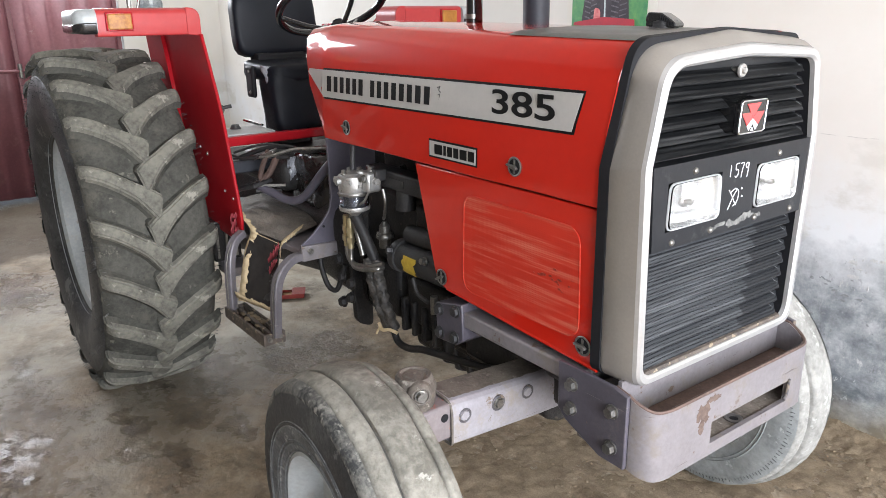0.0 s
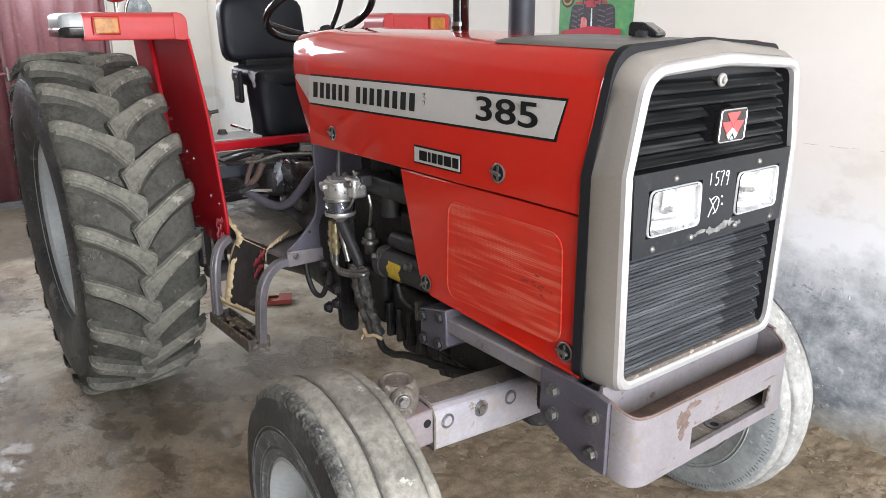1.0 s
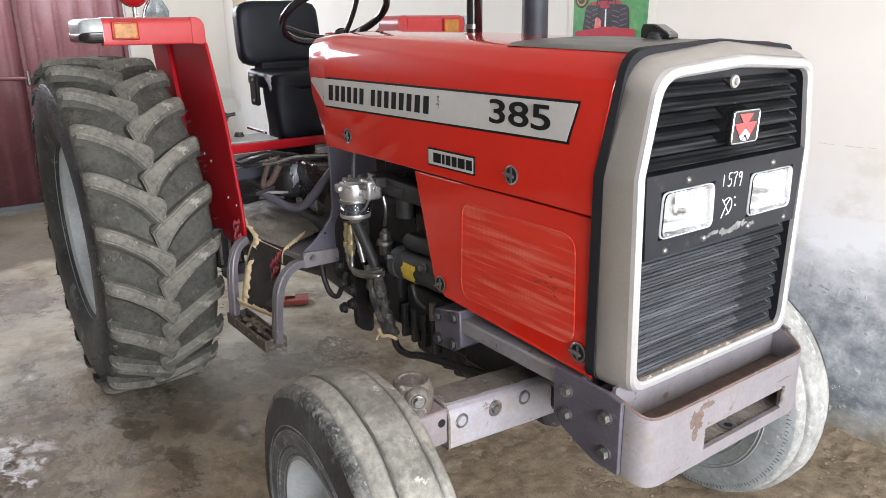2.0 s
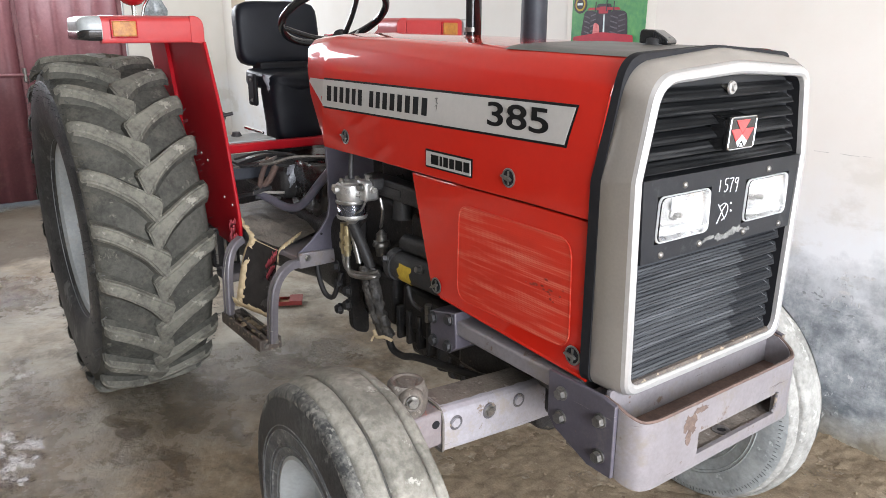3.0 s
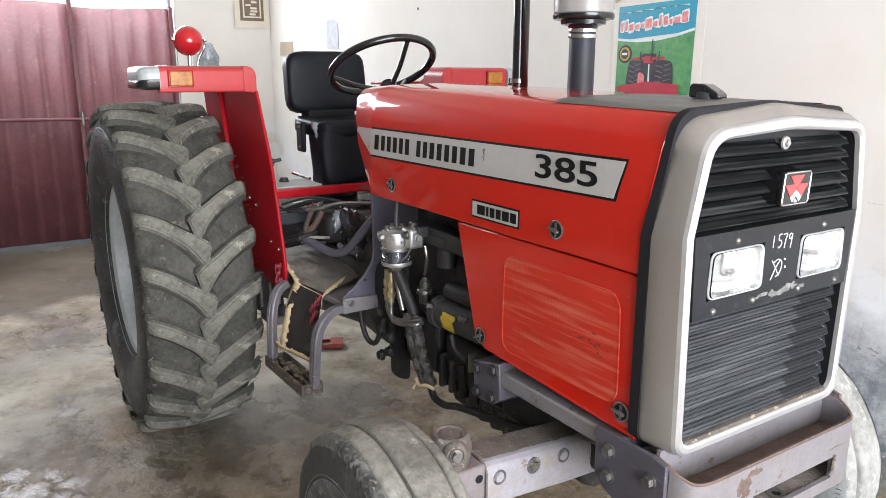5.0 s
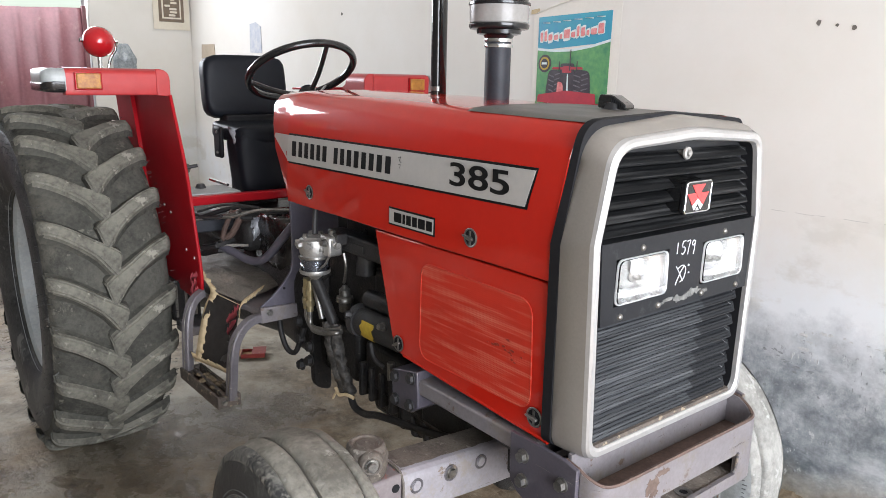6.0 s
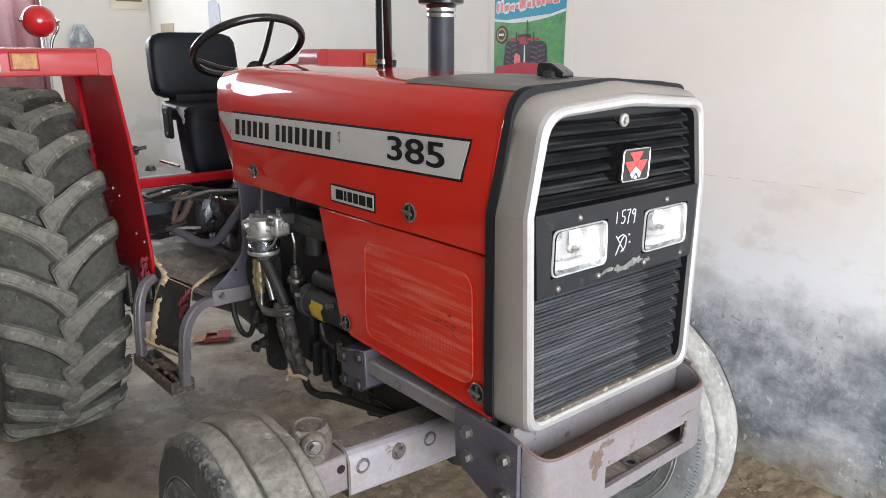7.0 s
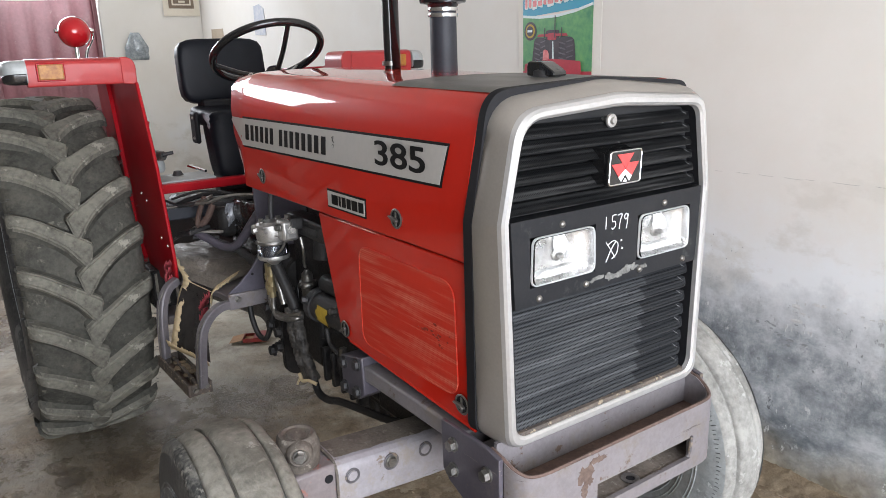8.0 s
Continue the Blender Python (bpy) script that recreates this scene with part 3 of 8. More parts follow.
    nt.links.new(still.outputs[0], flat.inputs[1])
    ripple = nt.nodes.new("ShaderNodeMath")
    ripple.operation = "MULTIPLY"
    nt.links.new(noisy(75, 4, 0.6), ripple.inputs[0])
    nt.links.new(wet, ripple.inputs[1])
    glint = nt.nodes.new("ShaderNodeMath")
    glint.operation = "MULTIPLY_ADD"
    glint.inputs[1].default_value = 0.24
    nt.links.new(ripple.outputs[0], glint.inputs[0])
    nt.links.new(flat.outputs[0], glint.inputs[2])
    bp = nt.nodes.new("ShaderNodeBump")
    bp.inputs["Strength"].default_value, bp.inputs["Distance"].default_value = 0.75, 0.026
    nt.links.new(glint.outputs[0], bp.inputs["Height"])
    nt.links.new(bp.outputs[0], b.inputs["Normal"])
    return m


CONCRETE = concrete("muddy concrete")
EARTH = material("pale yard earth", (0.36, 0.31, 0.24), (0.28, 0.24, 0.18), rough=0.9, scale=0.6, fine=8, bump=0.2)
GATE_PAINT = material("maroon gate paint", (0.205, 0.078, 0.088), (0.155, 0.056, 0.065), rough=0.5, scale=2.5, fine=40, bump=0.08, dirt=(0.25, 0.15, 0.145), dirt_amount=0.07, contrast=1.3, dust=(0.25, 0.125, 0.125), dust_amount=0.12)
# dark tone for added unseen walls, to cut bounce onto the tractor's side
RENDER = material("dark render of unseen walls", (0.17, 0.155, 0.135), (0.11, 0.10, 0.088), rough=0.9, scale=1.5, fine=30, bump=0.2)
STEP_DUST = material("scuffed dusty steel", (0.12, 0.095, 0.077), (0.055, 0.046, 0.04), rough=0.7, scale=18, fine=120, bump=0.4, contrast=1.5, dirt=(0.30, 0.24, 0.17), dirt_amount=0.25)
CEILING_PAINT = material("ceiling limewash", (0.55, 0.53, 0.49), (0.46, 0.44, 0.41), rough=0.85, scale=2, fine=30, bump=0.1)
WET_GRIT = material("wet grit", (0.30, 0.275, 0.235), (0.16, 0.145, 0.12), rough=0.08, scale=30, fine=150, bump=0.0, spec=0.9, coat=1.0, rough_spread=0.03)
DIRT = material("dry mud crumbs", (0.27, 0.212, 0.143), (0.15, 0.112, 0.075), rough=0.95, scale=14, fine=150, bump=0.5, contrast=1.4, spec=0.2)


# ---- mesh helpers ----
def part(name, bm, mat, parent=None, label="", smooth=40, bevel=0.0, segs=2, loc=None):
    bmesh.ops.recalc_face_normals(bm, faces=bm.faces)
    me = bpy.data.meshes.new(name)
    bm.to_mesh(me)
    bm.free()
    me.materials.append(mat)
    if smooth:
        me.polygons.foreach_set("use_smooth", [True] * len(me.polygons))
        me.set_sharp_from_angle(angle=radians(smooth))
    ob = new(name, me)
    if bevel:
        bv = ob.modifiers.new("bevel", "BEVEL")
        bv.width, bv.segments, bv.limit_method, bv.angle_limit = bevel, segs, "ANGLE", radians(35)
        bv.harden_normals = False
    if parent is not None:
        ob.parent = parent
    if loc is not None:
        ob.matrix_basis = loc
    if label:
        ob["label"] = label
    return ob


def thing(name, label, category, at=(0, 0, 0), **more):
    e = new(name)
    e.empty_display_size = 0.1
    e.location = at
    return tagged(e, label, category, **more)


def box(bm, x0, x1, y0, y1, z0, z1, m=None):
    vs = [bm.verts.new((x, y, z)) for x in (x0, x1) for y in (y0, y1) for z in (z0, z1)]
    for f in ((0, 1, 3, 2), (4, 6, 7, 5), (0, 4, 5, 1), (2, 3, 7, 6), (0, 2, 6, 4), (1, 5, 7, 3)):
        bm.faces.new([vs[i] for i in f])
    if m is not None:
        bmesh.ops.transform(bm, matrix=m, verts=vs)
    return bm


def B(*a, m=None):
    return box(bmesh.new(), *a, m=m)


def prism(bm, pts, axis, lo, hi):
    """A flat outline pushed from lo to hi along an axis. pts: the two other coordinates, in order x, y, z."""
    def at(p, d):
        q = list(p)
        q.insert("xyz".index(axis), d)
        return q
    a = [bm.verts.new(at(p, lo)) for p in pts]
    b = [bm.verts.new(at(p, hi)) for p in pts]
    bm.faces.new(a)
    bm.faces.new(b[::-1])
    n = len(pts)
    for i in range(n):
        bm.faces.new((a[i], b[i], b[(i + 1) % n], a[(i + 1) % n]))
    return bm


def rounded(pts, r, n=5):
    """An outline with its corners rounded; r is one radius or one for each corner."""
    out = []
    k = len(pts)
    for i in range(k):
        ri = r[i] if isinstance(r, (list, tuple)) else r
        p, a, b = Vector(pts[i]), Vector(pts[i - 1]), Vector(pts[(i + 1) % k])
        if ri <= 0:
            out.append(tuple(p))
            continue
        u, v = (a - p).normalized(), (b - p).normalized()
        s = p + u * ri
        e = p + v * ri
        for j in range(n + 1):
            t = j / n
            out.append(tuple(s * (1 - t) ** 2 + p * 2 * t * (1 - t) + e * t * t))
    return out


def frame_of(d):
    d = Vector(d).normalized()
    u = d.orthogonal().normalized()
    return u, d.cross(u)


def cyl(bm, p0, p1, r0, r1=None, seg=20, caps=True):
    r1 = r0 if r1 is None else r1
    p0, p1 = Vector(p0), Vector(p1)
    u, v = frame_of(p1 - p0)
    ring = lambda p, r: [bm.verts.new(p + (u * math.cos(t) + v * math.sin(t)) * r) for t in [2 * math.pi * i / seg for i in range(seg)]]
    a, b = ring(p0, r0), ring(p1, r1)
    for i in range(seg):
        bm.faces.new((a[i], a[(i + 1) % seg], b[(i + 1) % seg], b[i]))
    if caps:
        bm.faces.new(a[::-1])
        bm.faces.new(b)
    return bm


def C(*a, **k):
    return cyl(bmesh.new(), *a, **k)


def lathe(bm, prof, centre, axis, seg=40, close=False):
    """Turns a profile of (radius, distance along the axis) round the axis."""
    c, d = Vector(centre), Vector(axis).normalized()
    u, v = frame_of(d)
    rings = []
    for r, h in prof:
        if r < 1e-6:
            rings.append([bm.verts.new(c + d * h)])
        else:
            rings.append([bm.verts.new(c + d * h + (u * math.cos(2 * math.pi * i / seg) + v * math.sin(2 * math.pi * i / seg)) * r) for i in range(seg)])
    pairs = list(zip(rings, rings[1:])) + ([(rings[-1], rings[0])] if close else [])
    for a, b in pairs:
        for i in range(seg):
            q = [a[i % len(a)], a[(i + 1) % len(a)], b[(i + 1) % len(b)], b[i % len(b)]]
            q = list(dict.fromkeys(q))
            if len(q) > 2:
                bm.faces.new(q)
    return bm


def spline(pts, n=6):
    """Points along a smooth line through pts."""
    p = [Vector(q) for q in pts]
    p = [p[0] * 2 - p[1]] + p + [p[-1] * 2 - p[-2]]
    out = []
    for i in range(1, len(p) - 2):
        for j in range(n):
            t = j / n
            a, b, c, d = p[i - 1:i + 3]
            out.append(0.5 * ((2 * b) + (c - a) * t + (2 * a - 5 * b + 4 * c - d) * t * t + (3 * b - a - 3 * c + d) * t ** 3))
    out.append(p[-2])
    return out


def tube(bm, pts, r, seg=10, smooth=6, ring=None):
    """A pipe through pts; ring, if given, is its cross-section as (u, v) points."""
    line = spline(pts, smooth) if smooth else [Vector(q) for q in pts]
    ring = ring or [(math.cos(2 * math.pi * i / seg) * r, math.sin(2 * math.pi * i / seg) * r) for i in range(seg)]
    d = (line[1] - line[0]).normalized()
    up = Vector((0, 0, 1)) if abs(d.z) < 0.95 else Vector((1, 0, 0))
    u = (up - d * up.dot(d)).normalized()
    rows = []
    for i, p in enumerate(line):
        d = (line[min(i + 1, len(line) - 1)] - line[max(i - 1, 0)]).normalized()
        u = (u - d * u.dot(d)).normalized()
        v = d.cross(u)
        rows.append([bm.verts.new(p + u * a + v * b) for a, b in ring])
    k = len(ring)
    for a, b in zip(rows, rows[1:]):
        for i in range(k):
            bm.faces.new((a[i], a[(i + 1) % k], b[(i + 1) % k], b[i]))
    bm.faces.new(rows[0][::-1])
    bm.faces.new(rows[-1])
    return bm


def T(pts, r, **k):
    return tube(bmesh.new(), pts, r, **k)


def bolt(bm, at, axis, r=0.014, h=0.012):
    """A hexagon head on a washer."""
    p, d = Vector(at), Vector(axis).normalized()
    cyl(bm, p, p + d * h * 0.25, r * 1.25, seg=14)
    cyl(bm, p + d * h * 0.25, p + d * h, r, r * 0.94, seg=6)
    return bm


def cushion(bm, cx, cy, cz, w, h, d, lean=0):
    """A padded block with rounded edges and a slight crown."""
    vs0 = set(bm.verts)
    bmesh.ops.create_cube(bm, size=1.0)
    vs = [v for v in bm.verts if v not in vs0]
    es = [e for e in bm.edges if e.verts[0] in vs]
    bmesh.ops.subdivide_edges(bm, edges=es, cuts=7, use_grid_fill=True)
    vs = [v for v in bm.verts if v not in vs0]
    m = pose(cx, cy, cz, 0, lean, 0)
    for v in vs:
        p = v.co * 2
        k = 6
        q = (abs(p.x) ** k + abs(p.y) ** k + abs(p.z) ** k) ** (1 / k)
        p = p / max(q, 1e-6) * max(abs(p.x), abs(p.y), abs(p.z))
        v.co = Vector((p.x * d / 2 + 0.008 * noise.noise(p * 2.1), p.y * w / 2, p.z * h / 2))
        v.co = m @ v.co
    return bm


def letters(text, size, m, mat, parent, depth=0.0006, bold=0.0, name="lettering"):
    cu = bpy.data.curves.new(name, "FONT")
    cu.body, cu.size, cu.extrude, cu.offset = text, size, depth, bold
    cu.align_x, cu.align_y = "CENTER", "CENTER"
    tmp = bpy.data.objects.new(name, cu)
    scene.collection.objects.link(tmp)
    dg = bpy.context.evaluated_depsgraph_get()
    me = bpy.data.meshes.new_from_object(tmp.evaluated_get(dg))
    bpy.data.objects.remove(tmp)
    me.materials.clear()
    me.materials.append(mat)
    me.transform(m)
    ob = new(name, me)
    ob.parent = parent
    return ob


# ---- the shed ----
XB, XF, YL, YR, HC = -6.42, 5.0, 1.34, -5.0, 4.2


def setting(name, bm, mat, label, category, **k):
    return tagged(part(name, bm, mat, **k), label, category, kind="structure")


bm = bmesh.new()
nx, ny = 120, 66
grid = [[bm.verts.new((XB - 0.3 + (XF - XB + 0.3) * i / nx, YR + (YL - YR) * j / ny, 0)) for j in range(ny + 1)] for i in range(nx + 1)]
for row in grid:
    for v in row:
        v.co.z = 0.006 * (noise.noise(Vector((v.co.x * 1.1, v.co.y * 1.1, 3))) - 0.5) + 0.004 * noise.noise(Vector((v.co.x * 4, v.co.y * 4, 8)))
        v.co.z += 0.03 * max(0, (v.co.y - 1.16) / 0.18) ** 2 * (0.5 + noise.noise(Vector((v.co.x * 3, 0, 5))))
for i in range(nx):
    for j in range(ny):
        bm.faces.new((grid[i][j], grid[i + 1][j], grid[i + 1][j + 1], grid[i][j + 1]))
setting("floor", bm, CONCRETE, "muddy worn concrete floor with wet patches", "floor")
bm = bmesh.new()
bmesh.ops.create_grid(bm, x_segments=40, y_segments=40, size=400)
for v in bm.verts:
    v.co.z = -0.05
setting("ground", bm, EARTH, "pale bare earth yard outside the shed", "ground")
setting("wall_north", B(XB - 0.25, XF + 0.25, YL, YL + 0.25, -0.1, HC), PLASTER, "cream limewashed wall with damp peeling grey foot", "wall")
bm = bmesh.new()
GY0, GY1, GH = -2.95, 0.37, 3.45
box(bm, XB - 0.25, XB, GY1, YL, -0.1, HC)
box(bm, XB - 0.25, XB, GY0, GY1, GH, HC)
setting("wall_west", bm, PLASTER_PLAIN, "cream limewashed wall round the gate opening", "wall")
# unseen dark end, added so the hood side mirrors less light
setting("wall_west_end", B(XB - 0.25, XB, YR, GY0, -0.1, HC), RENDER, "plain dark wall end added out of view", "wall")
# unseen wall, closed and dark to keep side light low
setting("wall_south", B(XB - 0.25, XF + 0.25, YR - 0.25, YR, -0.1, HC), RENDER, "plain dark wall added out of view", "wall")
bm = bmesh.new()
box(bm, XF, XF + 0.25, YR, -4.8, -0.1, HC)
box(bm, XF, XF + 0.25, 1.0, YL, -0.1, HC)
box(bm, XF, XF + 0.25, -4.8, 1.0, 3.7, HC)
setting("wall_east", bm, PLASTER_PLAIN, "plain limewashed wall round the open shed entrance", "wall")
setting("ceiling", B(XB - 0.25, XF + 0.25, YR - 0.25, YL + 0.25, HC, HC + 0.2), CEILING_PAINT, "plain limewashed concrete ceiling", "ceiling")


# maroon sheet gate: two leaves of pressed sheet on a pipe frame
gate = thing("sheet_gate", "closed maroon ribbed sheet metal gate with a bar", "gate", kind="structure")


def gate_leaf(y0, y1, top):
    bm = bmesh.new()
    pts = []
    y = y0
    k = 0
    while y < y1:
        w = (0.105, 0.02, 0.03, 0.02)[k % 4]
        pts.append((XB - 0.04 + (0.014 if k % 4 in (2, 3) else 0.0), y))
        y += w
        k += 1
    pts.append((XB - 0.04, y1))
    lo = [bm.verts.new((x, yy, 0.03)) for x, yy in pts]
    hi = [bm.verts.new((x, yy, top + 0.012 * math.sin(yy * 5))) for x, yy in pts]
    for i in range(len(pts) - 1):
        bm.faces.new((lo[i], lo[i + 1], hi[i + 1], hi[i]))
    ob = part("leaf_sheet", bm, GATE_PAINT, gate, smooth=20)
    s = ob.modifiers.new("sheet", "SOLIDIFY")
    s.thickness = 0.003
    return ob


gate_leaf(-2.9, -0.58, 2.24)
gate_leaf(-0.55, 0.32, 2.22)
for y in (-2.9, -0.565, 0.33):
    part("gate_post", B(XB - 0.035, XB + 0.012, y - 0.018, y + 0.018, 0.01, 2.25 if y != -0.565 else 3.4), GATE_PAINT, gate, bevel=0.004)
part("cross_bar", T([(XB + 0.02, -2.9, 1.21), (XB + 0.02, -1.2, 1.205), (XB + 0.02, -0.5, 1.195)], 0.016, smooth=2), GATE_PAINT, gate)
part("latch", C((XB + 0.02, -0.555, 1.14), (XB + 0.02, -0.555, 1.26), 0.018), STEEL, gate, "bare steel bolt")


# ---- the tractor ----
tractor = thing("tractor", "red farm tractor with a silver nose on the shed floor", "tractor")


# hood: lofted sheet, its rear end chamfered round the dash
def hood_section(x, squeeze=1.0, lift=0.0):
    top = 0.028 * max(0.0, min(1.0, (0.31 - x) / 1.35))
    half = [(0.3145, 1.232), (0.3145, 1.2355), (0.3144, 1.242), (0.314, 1.30), (0.311, 1.40), (0.304, 1.485), (0.2975, 1.515), (0.2880, 1.5370 + top * 0.6), (0.2740, 1.5550 + top * 0.85), (0.256, 1.5675 + top), (0.236, 1.5745 + top), (0.214, 1.5775 + top), (0.12, 1.5815 + top), (0.0, 1.583 + top)]
    out = [(y * squeeze, z) for y, z in half]
    return [(-y, z) for y, z in out] + [(y, z) for y, z in out[-2::-1]]


def rear_edge(z):
    return -0.955 - 0.105 * min(1, max(0, (z - 1.235) / 0.17)) - 0.05 * max(0, min(1, (z - 1.40) / 0.2))


bm = bmesh.new()
rows = []
stations = [0.325, 0.316, 0.1, -0.1, -0.37, -0.39, -0.6, -0.8, -0.91, -0.925]
for x in stations:
    rows.append([bm.verts.new((x + (0.155 * max(0.0, z - 1.31) if x > 0.3 else 0), y, z + (0.0015 * math.sin(x * 9) if -0.85 < x < 0.2 else 0))) for y, z in hood_section(x)])
for k, sq in ((0.08, 0.998), (0.5, 0.975), (1.0, 0.94)):
    r = []
    for y, z in hood_section(-0.95, sq):
        r.append(bm.verts.new((-0.925 + k * (rear_edge(z) + 0.925), y, z - 0.012 * k * (z > 1.56))))
    rows.append(r)
for a, b in zip(rows, rows[1:]):
    for i in range(len(a) - 1):
        bm.faces.new((a[i], a[i + 1], b[i + 1], b[i]))
bm.faces.new(rows[-1])
hood = part("hood", bm, RED, tractor, "glossy red sheet hood", smooth=50)
s = hood.modifiers.new("sheet", "SOLIDIFY")
s.thickness, s.offset = 0.004, -1

# matt black panel on the hood's top, butted against the nose
bm = bmesh.new()
rows = []
idx = [i for i, p in enumerate(hood_section(0.0)) if p[1] > 1.55 and -0.258 < p[0] < 0.300]
for u in (0.0, 0.15, 0.5, 1.0):
    row = []
    for i in idx:
        y0 = hood_section(0.0)[i][0]
        xs = -0.045 - 0.03 * (y0 + 0.25)
        x = xs + (0.356 - xs) * u
        y, z = hood_section(x)[i]
        row.append(bm.verts.new((x, y * 0.997 + (0.0028 if y > 0.285 else -0.0028 if y < -0.285 else 0), z + 0.0028)))
    rows.append(row)
for a, b in zip(rows, rows[1:]):
    for i in range(len(a) - 1):
        bm.faces.new((a[i], a[i + 1], b[i + 1], b[i]))
edge = [Vector((0.3135 + 0.155 * max(0.0, z - 1.31), y - 0.0006, z + 0.0008)) for y, z in hood_section(0.314) if y < -0.25]
part("front_fold", tube(bmesh.new(), edge, 0.0024, seg=8, smooth=0), RED, hood, "rounded front edge of the hood")
part("anti_glare_panel", bm, MATT_BLACK, hood, "matt black painted top panel")


def side_panel(side):
    """The lower engine panel with its perforated field, on one side of the engine."""
    s = -1 if side < 0 else 1
    out = rounded([(-0.386, 1.226), (0.306, 1.226), (0.330, 0.853), (-0.285, 0.884)], [0.0, 0.0, 0.01, 0.045])
    bm = prism(bmesh.new(), out, "y", s * 0.292, s * 0.308)
    p = part("side_panel", bm, RED, tractor, "red lower engine side panel", bevel=0.004)
    field = rounded([(-0.154, 1.177), (0.262, 1.174), (0.270, 0.912), (-0.160, 0.907)], 0.045, 6)
    bm = prism(bmesh.new(), field, "y", s * 0.300, s * 0.3095)
    part("mesh_field", bm, RED_MESH, p, "perforated red mesh, dusty", smooth=30)
    loop = [Vector((x, s * 0.309, z)) for x, z in field]
    loop.append(loop[0])
    part("bead", tube(bmesh.new(), loop, 0.0022, seg=8, smooth=0), RED_MESH, p)
    # rolled lower edge
    part("lower_edge", T([(-0.24, s * 0.304, 0.884), (0.0, s * 0.304, 0.872), (0.326, s * 0.304, 0.856)], 0.006, smooth=2), RED, p)
    return p


panel_r, panel_l = side_panel(-1), side_panel(1)


SOOT = material("dark greasy smudge", (0.34, 0.045, 0.025), (0.22, 0.034, 0.02), rough=0.6, scale=30, fine=120, bump=0.0, spec=0.2)
rnd = random.Random(44)
for k in range(16):
    cx, cz, r = rnd.gauss(0.185, 0.028), rnd.gauss(1.031, 0.012), rnd.uniform(0.0015, 0.0048)
    pts = [(cx + r * 2.0 * rnd.uniform(0.5, 1.2) * math.cos(a), cz + r * rnd.uniform(0.5, 1.2) * math.sin(a)) for a in [2 * math.pi * j / 9 for j in range(9)]]
    part("smudge", prism(bmesh.new(), pts, "y", -0.3094, -0.3102 - 0.00003 * k), SOOT, panel_r, "dark greasy smudge", smooth=0)


def latch(x, z, side, holder, turn=20):
    """A turn latch: a dark keyhole in a chrome ring with a bright blade."""
    s = -1 if side < 0 else 1
    y = s * (0.3155 if z > 1.2 else 0.312)
    bm = bmesh.new()
    lathe(bm, [(0.0185, 0), (0.0235, 0.001), (0.0242, 0.003), (0.0225, 0.0045), (0.019, 0.003)], (x, y - s * 0.002, z), (0, s, 0), 24)
    ring = part("latch", bm, STEEL, holder, "steel quarter-turn latch")
    part("keyhole", C((x, y - s * 0.002, z), (x, y + s * 0.0008, z), 0.0195, seg=24), GASKET, ring)
    part("slot_bar", B(-0.003, 0.003, -0.002, 0.002, -0.017, 0.017, m=Matrix.Translation((x, y + s * 0.001, z))), STEEL, ring)
    m = Matrix.Translation((x, y + s * 0.006, z)) @ Matrix.Rotation(radians(turn), 4, "Y")
    bm = prism(bmesh.new(), rounded([(-0.021, -0.003), (0.006, -0.0045), (0.015, -0.002), (0.015, 0.003), (0.006, 0.0055), (-0.021, 0.001)], 0.0015, 2), "y", -0.005, 0.003)
    bmesh.ops.transform(bm, matrix=m, verts=bm.verts)
    part("blade", bm, STEEL, ring, bevel=0.001)
    return ring


for sd in (-1, 1):
    latch(0.050, 1.281, sd, hood, 15)
    latch(-0.765, 1.283, sd, hood, 20)
    pn = panel_r if sd < 0 else panel_l
    latch(-0.257, 0.915, sd, pn, -25)
    latch(0.287, 0.904, sd, pn, 10)


